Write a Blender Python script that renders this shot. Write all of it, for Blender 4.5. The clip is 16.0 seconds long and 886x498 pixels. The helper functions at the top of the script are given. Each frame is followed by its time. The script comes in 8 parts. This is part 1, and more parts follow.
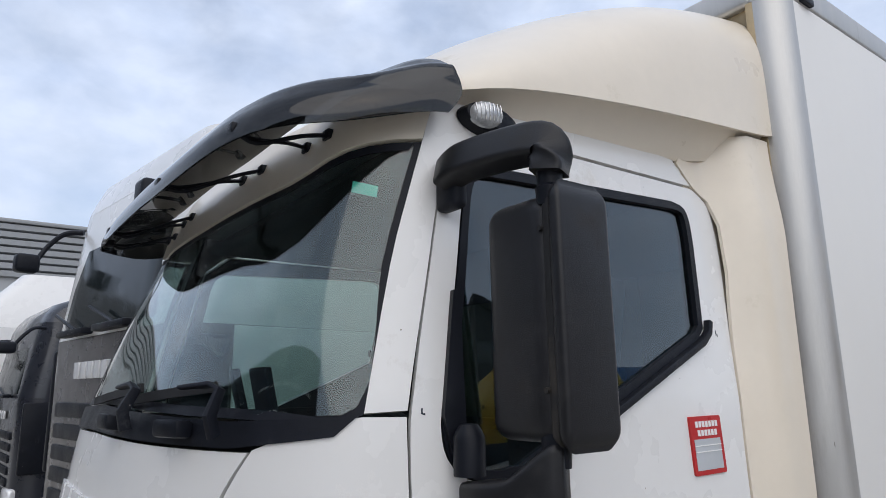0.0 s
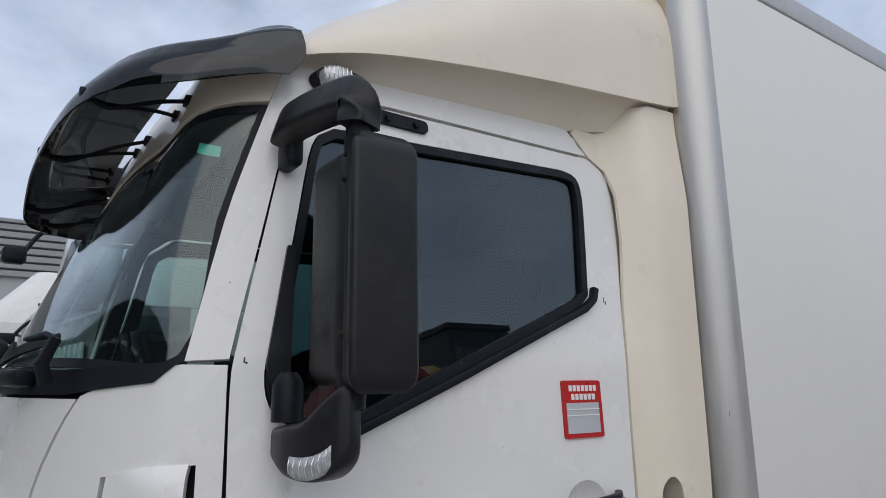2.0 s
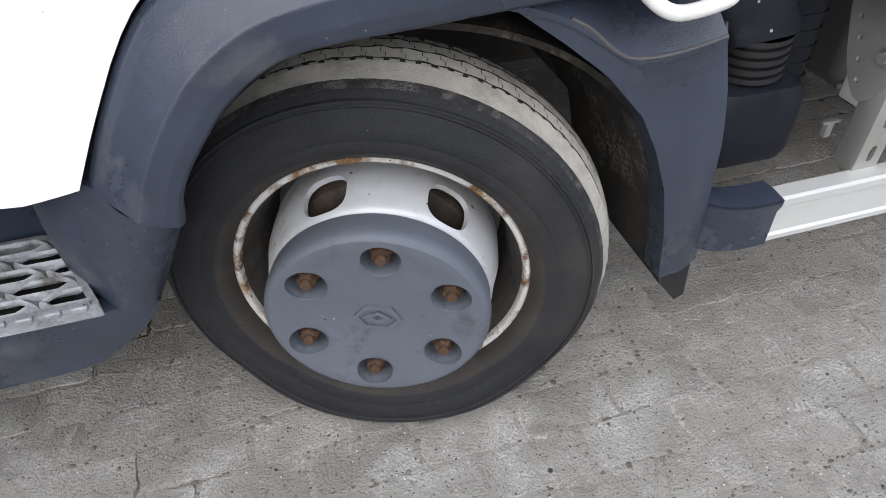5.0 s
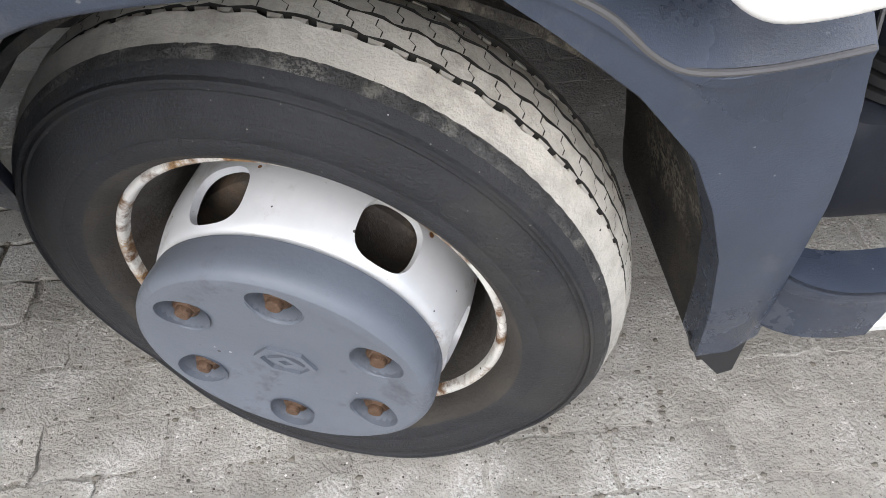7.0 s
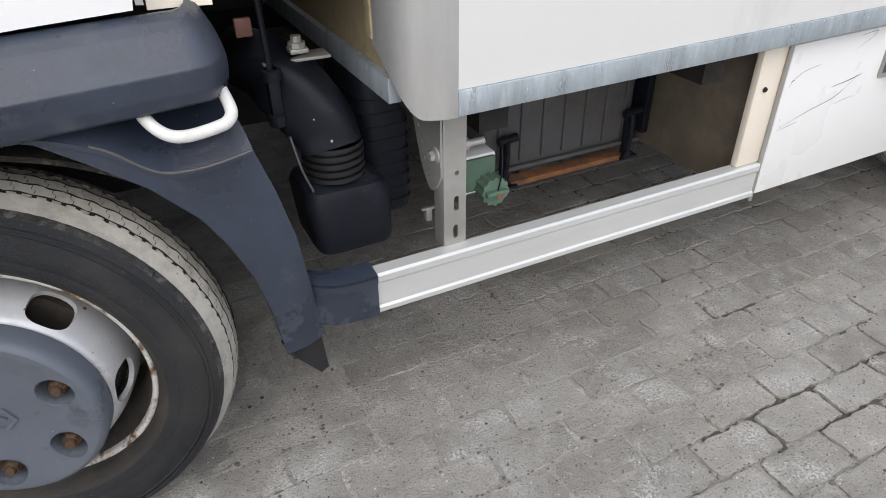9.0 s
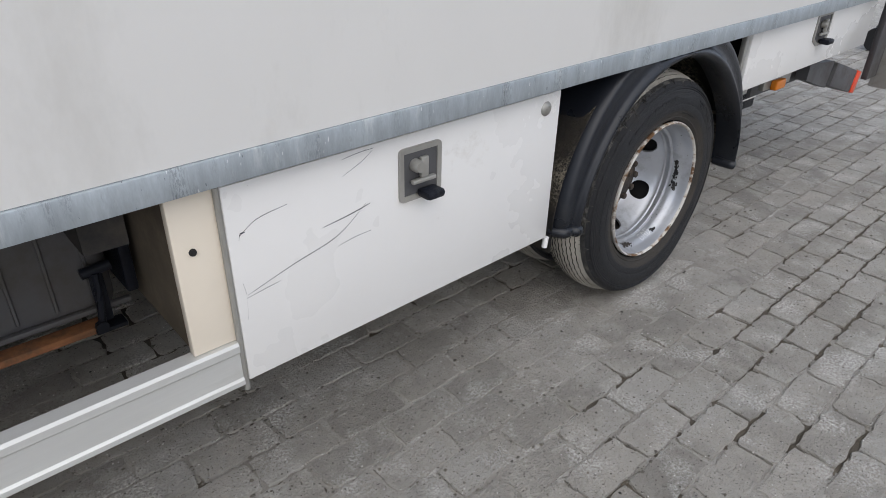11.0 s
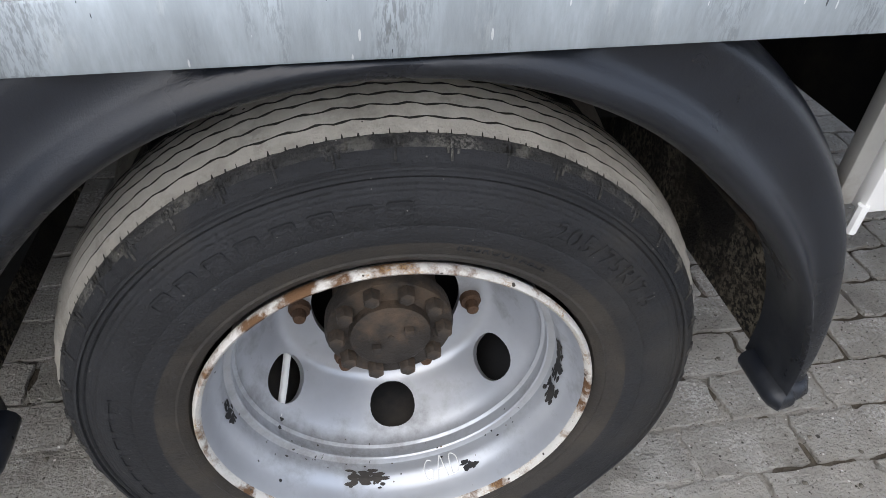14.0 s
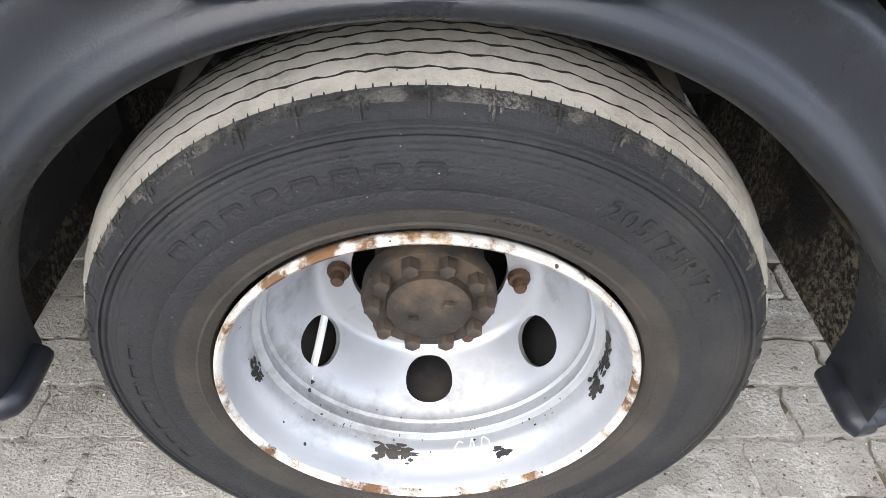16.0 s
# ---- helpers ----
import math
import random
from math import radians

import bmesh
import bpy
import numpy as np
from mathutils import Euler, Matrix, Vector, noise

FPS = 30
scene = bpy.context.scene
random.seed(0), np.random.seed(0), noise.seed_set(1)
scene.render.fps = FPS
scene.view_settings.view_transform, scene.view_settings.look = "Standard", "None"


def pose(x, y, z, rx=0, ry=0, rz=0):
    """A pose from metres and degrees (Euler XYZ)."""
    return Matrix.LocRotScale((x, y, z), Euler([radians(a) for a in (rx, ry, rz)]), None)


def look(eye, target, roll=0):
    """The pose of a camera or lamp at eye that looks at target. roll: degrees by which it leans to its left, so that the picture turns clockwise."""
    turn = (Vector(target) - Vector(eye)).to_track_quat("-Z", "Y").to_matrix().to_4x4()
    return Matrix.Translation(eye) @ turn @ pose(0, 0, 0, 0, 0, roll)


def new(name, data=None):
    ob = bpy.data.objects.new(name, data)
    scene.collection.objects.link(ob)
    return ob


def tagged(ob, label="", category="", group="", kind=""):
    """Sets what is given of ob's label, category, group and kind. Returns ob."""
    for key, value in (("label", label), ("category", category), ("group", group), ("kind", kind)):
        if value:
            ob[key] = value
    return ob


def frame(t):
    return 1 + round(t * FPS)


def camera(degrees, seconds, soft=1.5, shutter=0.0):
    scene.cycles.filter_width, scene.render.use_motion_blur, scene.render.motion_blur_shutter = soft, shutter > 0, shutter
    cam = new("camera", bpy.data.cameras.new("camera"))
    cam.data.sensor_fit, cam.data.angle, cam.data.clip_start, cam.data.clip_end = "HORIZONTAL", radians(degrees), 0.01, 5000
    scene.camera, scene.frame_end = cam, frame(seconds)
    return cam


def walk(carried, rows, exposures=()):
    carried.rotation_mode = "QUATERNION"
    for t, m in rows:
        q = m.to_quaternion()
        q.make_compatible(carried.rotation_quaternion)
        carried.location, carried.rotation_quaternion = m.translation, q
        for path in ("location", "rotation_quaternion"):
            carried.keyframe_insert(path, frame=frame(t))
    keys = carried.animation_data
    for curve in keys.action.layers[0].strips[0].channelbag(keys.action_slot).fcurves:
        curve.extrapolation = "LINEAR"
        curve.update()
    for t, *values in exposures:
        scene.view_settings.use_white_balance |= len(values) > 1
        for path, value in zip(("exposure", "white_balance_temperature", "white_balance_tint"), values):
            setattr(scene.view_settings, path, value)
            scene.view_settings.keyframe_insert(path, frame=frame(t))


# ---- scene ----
from mathutils.geometry import delaunay_2d_cdt

cam = camera(68.2, 16.0, 0.6)

PATH = [
    (0, (-1.71, -1.12, 1.708), (-0.538, 0.45, 2.113), -0.9),
    (0.5, (-1.507, -1.296, 1.705), (-0.34, 0.24, 2.235), -1.0),
    (1, (-1.389, -1.419, 1.684), (-0.233, 0.113, 2.246), -1.1),
    (1.5, (-1.347, -1.432, 1.634), (-0.221, 0.13, 2.175), -0.8),
    (2, (-1.327, -1.405, 1.582), (-0.228, 0.214, 1.996), -0.7),
    (2.5, (-1.304, -1.372, 1.513), (-0.238, 0.312, 1.683), -0.7),
    (3, (-1.249, -1.29, 1.446), (-0.241, 0.423, 1.217), -0.4),
    (3.5, (-1.042, -1.107, 1.39), (-0.093, 0.549, 0.79), -1.0),
    (4, (-0.723, -1.029, 1.321), (0.072, 0.556, 0.396), -1.2),
    (4.5, (-0.335, -0.925, 1.24), (0.282, 0.597, 0.098), -1.7),
    (5, (-0.086, -0.718, 1.148), (0.309, 0.72, -0.184), -1.7),
    (5.2, (-0.009, -0.635, 1.128), (0.312, 0.784, -0.245), -2.0),
    (7.3, (0.16, -0.405, 1.052), (0.245, 0.85, -0.503), -1.0),
    (7.5, (0.163, -0.444, 1.079), (0.243, 0.813, -0.475), -1.0),
    (8, (0.191, -0.593, 1.185), (0.284, 0.848, -0.199), -2.4),
    (8.5, (0.195, -0.817, 1.187), (0.719, 0.702, -0.004), -1.6),
    (9, (0.346, -1.054, 1.223), (1.09, 0.447, 0.129), -0.7),
    (9.5, (0.5, -1.148, 1.212), (1.312, 0.367, 0.188), -0.1),
    (10, (0.772, -1.094, 1.225), (1.692, 0.376, 0.228), 0.2),
    (10.2, (0.89, -1.059, 1.23), (1.877, 0.37, 0.238), 0.4),
    (12.3, (2.379, -0.953, 1.136), (3.65, 0.243, 0.159), 2.1),
    (12.5, (2.522, -0.939, 1.127), (3.757, 0.279, 0.132), 2.9),
    (13, (2.797, -0.854, 1.084), (3.698, 0.533, -0.041), 3.1),
    (13.5, (3.031, -0.666, 1.078), (3.551, 0.821, -0.155), 2.8),
    (14, (3.168, -0.481, 0.988), (3.442, 1.027, -0.296), 2.0),
    (14.5, (3.209, -0.423, 0.934), (3.362, 1.087, -0.369), 1.6),
    (15, (3.219, -0.414, 0.932), (3.308, 1.084, -0.39), 1.4),
    (15.5, (3.222, -0.422, 0.936), (3.272, 1.064, -0.402), 1.4),
    (16, (3.211, -0.444, 0.951), (3.245, 1.029, -0.401), 1.1),
]
EXPOSURES = [(0.0, 0.28, 6880), (0.5, 0.07, 6880), (1.0, -0.01, 6880), (2.0, 0.0, 6920), (3.0, 0.02, 6920), (3.5, 0.12, 6900), (4.0, 0.36, 6960), (4.5, 0.75, 6930), (5.0, 1.24, 6940), (6.2, 1.65, 7120), (7.5, 1.93, 7150), (8.0, 1.98, 7130), (8.5, 1.38, 7110), (9.0, 1.0, 7100), (9.5, 0.95, 7180), (10.0, 0.70, 7130), (12.5, 0.50, 6920), (13.0, 0.78, 6960), (13.5, 0.92, 6980), (14.0, 1.12, 6960), (14.5, 1.83, 7190), (15.0, 2.10, 7220), (16.0, 2.14, 7220)]
walk(cam, [(t, look(eye, target, roll)) for t, eye, target, roll in PATH], EXPOSURES)

# ---------------------------------------------------------------- light
world = bpy.data.worlds.new("sky")
scene.world = world
world.use_nodes = True
wn, wl = world.node_tree.nodes, world.node_tree.links
wn.clear()
SUN_EL, SUN_AZ = 48, 205
w_out = wn.new("ShaderNodeOutputWorld")
w_bg = wn.new("ShaderNodeBackground")
w_sky = wn.new("ShaderNodeTexSky")
w_sky.sky_type, w_sky.sun_disc = "NISHITA", False
w_sky.sun_elevation, w_sky.sun_rotation = radians(SUN_EL), radians(SUN_AZ)
w_sky.dust_density, w_sky.air_density = 1.5, 1.0
w_tc = wn.new("ShaderNodeTexCoord")
w_map = wn.new("ShaderNodeMapping")
w_map.inputs["Scale"].default_value = (1.0, 1.0, 1.7)
w_n1 = wn.new("ShaderNodeTexNoise")
w_n1.inputs["Scale"].default_value = 7.0
w_n1.inputs["Detail"].default_value = 9
w_n1.inputs["Roughness"].default_value = 0.5
w_n1.inputs["Distortion"].default_value = 0.15
w_r = wn.new("ShaderNodeValToRGB")
w_r.color_ramp.elements[0].position, w_r.color_ramp.elements[1].position = 0.30, 0.66
w_r.color_ramp.elements[0].color = (0.52, 0.52, 0.52, 1)
w_n2 = wn.new("ShaderNodeTexNoise")
w_n2.inputs["Scale"].default_value = 11.0
w_n2.inputs["Detail"].default_value = 6
w_cc = wn.new("ShaderNodeMix")
w_cc.data_type = "RGBA"
w_cc.inputs["A"].default_value = (4.2, 5.3, 7.6, 1)
w_cc.inputs["B"].default_value = (5.9, 6.7, 8.3, 1)
w_mix = wn.new("ShaderNodeMix")
w_mix.data_type = "RGBA"
wl.new(w_tc.outputs["Generated"], w_map.inputs["Vector"])
wl.new(w_map.outputs["Vector"], w_n1.inputs["Vector"])
wl.new(w_map.outputs["Vector"], w_n2.inputs["Vector"])
wl.new(w_n1.outputs["Fac"], w_r.inputs["Fac"])
wl.new(w_n2.outputs["Fac"], w_cc.inputs["Factor"])
wl.new(w_r.outputs["Color"], w_mix.inputs["Factor"])
wl.new(w_sky.outputs["Color"], w_mix.inputs["A"])
wl.new(w_cc.outputs["Result"], w_mix.inputs["B"])
wl.new(w_mix.outputs["Result"], w_bg.inputs["Color"])
w_bg.inputs["Strength"].default_value = 0.115
wl.new(w_bg.outputs["Background"], w_out.inputs["Surface"])

sun = new("sun", bpy.data.lights.new("sun", "SUN"))
sun.data.energy, sun.data.angle, sun.data.color = 0.95, radians(78), (1.0, 0.955, 0.89)
a_el, a_az = radians(SUN_EL), radians(SUN_AZ)
sun_dir = Vector((math.sin(a_az) * math.cos(a_el), math.cos(a_az) * math.cos(a_el), math.sin(a_el)))
sun.matrix_world = look(sun_dir * 30, (0, 0, 0))


# ---------------------------------------------------------------- materials
def mat(name, color, rough=0.5, metal=0.0, var=0.06, var_scale=6.0, dirt=None, dirt_amount=0.0, dirt_scale=3.0,
        bump=0.0, bump_scale=80.0, coat=0.0, spec=0.5, speck=None, speck_amount=0.0, speck_scale=60.0,
        stretch=(1, 1, 1), rough_var=0.08, trans=0.0, ior=1.45, per_piece=0.0, dirt_edge=1.0, world_grain=False, bump2=0.0, bump2_scale=20.0, flecks=(), worn=None):
    m = bpy.data.materials.new(name)
    m.use_nodes = True
    n, l = m.node_tree.nodes, m.node_tree.links
    b = n["Principled BSDF"]
    tc = n.new("ShaderNodeTexCoord")
    mp = n.new("ShaderNodeMapping")
    mp.inputs["Scale"].default_value = stretch
    if world_grain:
        gp = n.new("ShaderNodeNewGeometry")
        l.new(gp.outputs["Position"], mp.inputs["Vector"])
    else:
        l.new(tc.outputs["Object"], mp.inputs["Vector"])
    def noise_node(scale, detail=5, rgh=0.6):
        t = n.new("ShaderNodeTexNoise")
        t.inputs["Scale"].default_value, t.inputs["Detail"].default_value, t.inputs["Roughness"].default_value = scale, detail, rgh
        l.new(mp.outputs["Vector"], t.inputs["Vector"])
        return t
    def mix(fac, a, bb):
        x = n.new("ShaderNodeMix")
        x.data_type = "RGBA"
        for sock, v in (("Factor", fac), ("A", a), ("B", bb)):
            if hasattr(v, "links"):
                l.new(v, x.inputs[sock])
            elif sock == "Factor":
                x.inputs[sock].default_value = v
            else:
                x.inputs[sock].default_value = (*v[:3], 1)
        return x.outputs["Result"]
    def ramp(sock, p0, p1, v0=0.0, v1=1.0):
        r = n.new("ShaderNodeMapRange")
        r.inputs["From Min"].default_value, r.inputs["From Max"].default_value = p0, p1
        r.inputs["To Min"].default_value, r.inputs["To Max"].default_value = v0, v1
        l.new(sock, r.inputs["Value"])
        return r.outputs["Result"]
    n1 = noise_node(var_scale)
    n2 = noise_node(var_scale * 9, 4)
    lo = [max(0, c * (1 - var)) for c in color]
    hi = [min(1, c * (1 + var)) for c in color]
    col = mix(ramp(n1.outputs["Fac"], 0.35, 0.65), lo, hi)
    col = mix(ramp(n2.outputs["Fac"], 0.4, 0.7, 0, 0.35), col, [c * (1 - 1.5 * var) for c in color])
    if per_piece:
        oi = n.new("ShaderNodeObjectInfo")
        ge = n.new("ShaderNodeNewGeometry")
        ad = n.new("ShaderNodeMath")
        ad.operation = "ADD"
        l.new(oi.outputs["Random"], ad.inputs[0])
        l.new(ge.outputs["Random Per Island"], ad.inputs[1])
        fr = n.new("ShaderNodeMath")
        fr.operation = "FRACT"
        l.new(ad.outputs[0], fr.inputs[0])
        hs = n.new("ShaderNodeHueSaturation")
        l.new(ramp(fr.outputs[0], 0, 1, 1 - per_piece, 1 + per_piece), hs.inputs["Value"])
        l.new(col, hs.inputs["Color"])
        col = hs.outputs["Color"]
    rsock = ramp(n1.outputs["Fac"], 0.3, 0.7, max(0.02, rough - rough_var), min(1, rough + rough_var))
    if dirt is not None:
        nd = noise_node(dirt_scale, 8, 0.68)
        d0, d1 = 0.62 - dirt_amount * 0.35, 0.78 - dirt_amount * 0.25
        dm = (d0 + d1) / 2
        fac = ramp(nd.outputs["Fac"], dm + (d0 - dm) * dirt_edge, dm + (d1 - dm) * dirt_edge)
        col = mix(fac, col, dirt)
        mr = n.new("ShaderNodeMix")
        mr.data_type = "FLOAT"
        l.new(fac, mr.inputs["Factor"])
        l.new(rsock, mr.inputs["A"])
        mr.inputs["B"].default_value = 0.85
        rsock = mr.outputs["Result"]
    if speck is not None:
        ns = noise_node(speck_scale, 3, 0.7)
        col = mix(ramp(ns.outputs["Fac"], 0.74 - speck_amount, 0.78 - speck_amount), col, speck)
    if worn is not None:
        wc, ws, wa = worn
        big, fine = noise_node(ws, 5, 0.6), noise_node(ws * 22, 5, 0.72)
        mul = n.new("ShaderNodeMath")
        mul.operation = "MULTIPLY"
        l.new(ramp(big.outputs["Fac"], 0.60 - wa, 0.74 - wa), mul.inputs[0])
        l.new(ramp(fine.outputs["Fac"], 0.46, 0.56), mul.inputs[1])
        col = mix(mul.outputs[0], col, wc)
    for fc, fs, share, size in flecks:
        vo = n.new("ShaderNodeTexVoronoi")
        vo.inputs["Scale"].default_value = fs
        l.new(mp.outputs["Vector"], vo.inputs["Vector"])
        sp = n.new("ShaderNodeSeparateColor")
        l.new(vo.outputs["Color"], sp.inputs["Color"])
        mul = n.new("ShaderNodeMath")
        mul.operation = "MULTIPLY"
        l.new(ramp(sp.outputs["Red"], 1 - share, 1.0, 0, size), mul.inputs[0])
        mul.inputs[1].default_value = 1.0
        lt = n.new("ShaderNodeMath")
        lt.operation = "LESS_THAN"
        l.new(vo.outputs["Distance"], lt.inputs[0])
        l.new(mul.outputs[0], lt.inputs[1])
        col = mix(lt.outputs[0], col, fc)
    l.new(col, b.inputs["Base Color"])
    l.new(rsock, b.inputs["Roughness"])
    b.inputs["Metallic"].default_value = metal
    b.inputs["Coat Weight"].default_value = coat
    b.inputs["Coat Roughness"].default_value = 0.06
    b.inputs["Specular IOR Level"].default_value = spec
    b.inputs["IOR"].default_value = ior
    b.inputs["Transmission Weight"].default_value = trans
    if bump:
        nb = noise_node(bump_scale, 6, 0.65)
        bp = n.new("ShaderNodeBump")
        bp.inputs["Strength"].default_value, bp.inputs["Distance"].default_value = bump, 0.01
        l.new(nb.outputs["Fac"], bp.inputs["Height"])
        if bump2:
            nb2 = noise_node(bump2_scale, 5, 0.6)
            bq = n.new("ShaderNodeBump")
            bq.inputs["Strength"].default_value, bq.inputs["Distance"].default_value = bump2, 0.02
            l.new(nb2.outputs["Fac"], bq.inputs["Height"])
            l.new(bq.outputs["Normal"], bp.inputs["Normal"])
        l.new(bp.outputs["Normal"], b.inputs["Normal"])
    return m


def glass_mat(name, tint, rough=0.0, gloss=0.05, power=4.0):
    """Thin tinted pane: clear transparency in the tint's colour under a mirror-like gloss."""
    m = bpy.data.materials.new(name)
    m.use_nodes = True
    n, l = m.node_tree.nodes, m.node_tree.links
    n.clear()
    out = n.new("ShaderNodeOutputMaterial")
    tr = n.new("ShaderNodeBsdfTransparent")
    tr.inputs["Color"].default_value = (*tint, 1)
    gl = n.new("ShaderNodeBsdfGlossy")
    gl.inputs["Roughness"].default_value = rough
    lw = n.new("ShaderNodeLayerWeight")
    lw.inputs["Blend"].default_value = 0.5
    pw = n.new("ShaderNodeMath")
    pw.operation = "POWER"
    pw.inputs[1].default_value = power
    l.new(lw.outputs["Facing"], pw.inputs[0])
    fr = n.new("ShaderNodeMapRange")
    fr.inputs["To Min"].default_value = gloss
    l.new(pw.outputs[0], fr.inputs["Value"])
    mx = n.new("ShaderNodeMixShader")
    l.new(fr.outputs["Result"], mx.inputs["Fac"])
    l.new(tr.outputs["BSDF"], mx.inputs[1])
    l.new(gl.outputs["BSDF"], mx.inputs[2])
    l.new(mx.outputs["Shader"], out.inputs["Surface"])
    return m


M_WHITE = mat("white_paint", (0.80, 0.79, 0.77), 0.28, var=0.012, var_scale=2, coat=0.6, dirt=(0.60, 0.57, 0.52), dirt_amount=0.0, dirt_scale=5, rough_var=0.05, flecks=(((0.25, 0.22, 0.18), 34, 0.05, 0.08),))
M_CREAM = mat("cream_paint", (0.808, 0.724, 0.603), 0.34, var=0.03, var_scale=2.5, coat=0.3, dirt=(0.55, 0.47, 0.33), dirt_amount=0.08, dirt_scale=2.2)
M_BOX = mat("box_laminate", (0.76, 0.75, 0.725), 0.42, var=0.015, var_scale=0.8, dirt=(0.60, 0.585, 0.55), dirt_amount=0.1, dirt_scale=1.1, stretch=(1, 1, 0.5), flecks=(((0.35, 0.33, 0.3), 22, 0.05, 0.04),))
M_PLASTIC = mat("dark_plastic", (0.031, 0.040, 0.060), 0.29, spec=0.68, var=0.22, var_scale=4, dirt=(0.085, 0.092, 0.102), dirt_amount=0.16, dirt_scale=7, bump=0.16, bump_scale=420, flecks=(((0.5, 0.5, 0.48), 30, 0.05, 0.05), ((0.16, 0.165, 0.17), 95, 0.12, 0.14)))
M_BLACK = mat("black_plastic", (0.0095, 0.011, 0.016), 0.40, spec=0.22, var=0.2, bump=0.14, bump_scale=380, flecks=(((0.35, 0.35, 0.35), 40, 0.05, 0.12),), worn=((0.045, 0.047, 0.052), 5.0, 0.0))
M_RUBBER = mat("black_rubber", (0.014, 0.014, 0.015), 0.6, var=0.2)
# real underbody parts, and added boards that stand in for deep shade
M_DARK = mat("dark_underbody_and_shade", (0.012, 0.012, 0.013), 0.75, var=0.4, var_scale=5, dirt=(0.06, 0.05, 0.04), dirt_amount=0.35, dirt_scale=4)
M_LINER = mat("muddy_liner", (0.014, 0.013, 0.012), 0.88, var=0.3, var_scale=9, dirt=(0.050, 0.041, 0.030), dirt_amount=0.5, dirt_scale=7, bump=1.0, bump_scale=110, worn=((0.27, 0.235, 0.18), 5.0, 0.10))
M_SIDEWALL = mat("tyre_sidewall", (0.023, 0.0237, 0.026), 0.56, spec=0.32, var=0.2, var_scale=10, dirt=(0.044, 0.041, 0.037), dirt_amount=0.26, dirt_scale=4, bump=0.5, bump_scale=230, flecks=(((0.40, 0.38, 0.35), 120, 0.12, 0.08), ((0.12, 0.115, 0.105), 150, 0.25, 0.16)))
def ring_relief(m, r0, r1, pitch, depth):
    """Fine moulded circles between two radii round the object's y axis."""
    n, l = m.node_tree.nodes, m.node_tree.links
    b = n["Principled BSDF"]
    tc = n.new("ShaderNodeTexCoord")
    flat = n.new("ShaderNodeVectorMath")
    flat.operation = "MULTIPLY"
    flat.inputs[1].default_value = (1, 0, 1)
    l.new(tc.outputs["Object"], flat.inputs[0])
    rad = n.new("ShaderNodeVectorMath")
    rad.operation = "LENGTH"
    l.new(flat.outputs["Vector"], rad.inputs[0])
    k = n.new("ShaderNodeMath")
    k.operation = "MULTIPLY"
    k.inputs[1].default_value = 2 * math.pi / pitch
    l.new(rad.outputs["Value"], k.inputs[0])
    wave = n.new("ShaderNodeMath")
    wave.operation = "SINE"
    l.new(k.outputs[0], wave.inputs[0])
    lo, hi = n.new("ShaderNodeMapRange"), n.new("ShaderNodeMapRange")
    for node, p, q in ((lo, r0, r0 + 0.004), (hi, r1, r1 - 0.004)):
        node.inputs["From Min"].default_value, node.inputs["From Max"].default_value = p, q
        l.new(rad.outputs["Value"], node.inputs["Value"])
    band = n.new("ShaderNodeMath")
    band.operation = "MULTIPLY"
    l.new(lo.outputs["Result"], band.inputs[0])
    l.new(hi.outputs["Result"], band.inputs[1])
    high = n.new("ShaderNodeMath")
    high.operation = "MULTIPLY"
    l.new(wave.outputs[0], high.inputs[0])
    l.new(band.outputs[0], high.inputs[1])
    bp = n.new("ShaderNodeBump")
    bp.inputs["Strength"].default_value, bp.inputs["Distance"].default_value = 1.0, depth
    l.new(high.outputs[0], bp.inputs["Height"])
    l.new(b.inputs["Normal"].links[0].from_socket, bp.inputs["Normal"])
    l.new(bp.outputs["Normal"], b.inputs["Normal"])


M_SIDEWALL_RINGED = M_SIDEWALL.copy()
ring_relief(M_SIDEWALL_RINGED, 0.308, 0.338, 0.0052, 0.00035)
M_BEAD = mat("brown_dusted_bead", (0.034, 0.030, 0.026), 0.7, var=0.2, var_scale=12, dirt=(0.058, 0.049, 0.039), dirt_amount=0.4, dirt_scale=9, bump=0.4, bump_scale=200)
M_TREAD = mat("dusty_tread", (0.46, 0.43, 0.375), 0.92, var=0.10, var_scale=14, dirt=(0.27, 0.25, 0.215), dirt_amount=0.4, dirt_scale=13, bump=0.35, bump_scale=240, flecks=(((0.06, 0.055, 0.05), 90, 0.2, 0.13),), worn=((0.20, 0.185, 0.16), 8.0, 0.02))
M_SHOULDER = mat("cracked_shoulder", (0.052, 0.051, 0.050), 0.75, var=0.4, var_scale=30, dirt=(0.13, 0.124, 0.11), dirt_amount=0.42, dirt_scale=34, dirt_edge=0.4, bump=1.0, bump_scale=120, bump2=1.0, bump2_scale=50, flecks=(((0.35, 0.33, 0.3), 110, 0.25, 0.12),), worn=((0.21, 0.20, 0.18), 16, 0.07))
M_GROOVE = mat("tread_groove", (0.02, 0.019, 0.017), 0.9, var=0.3)
M_RIM = mat("silver_rim", (0.47, 0.485, 0.51), 0.34, metal=0.6, var=0.07, dirt=(0.27, 0.265, 0.26), dirt_amount=0.22, dirt_scale=6, flecks=(((0.03, 0.03, 0.03), 44, 0.12, 0.11), ((0.10, 0.07, 0.05), 110, 0.06, 0.2)))
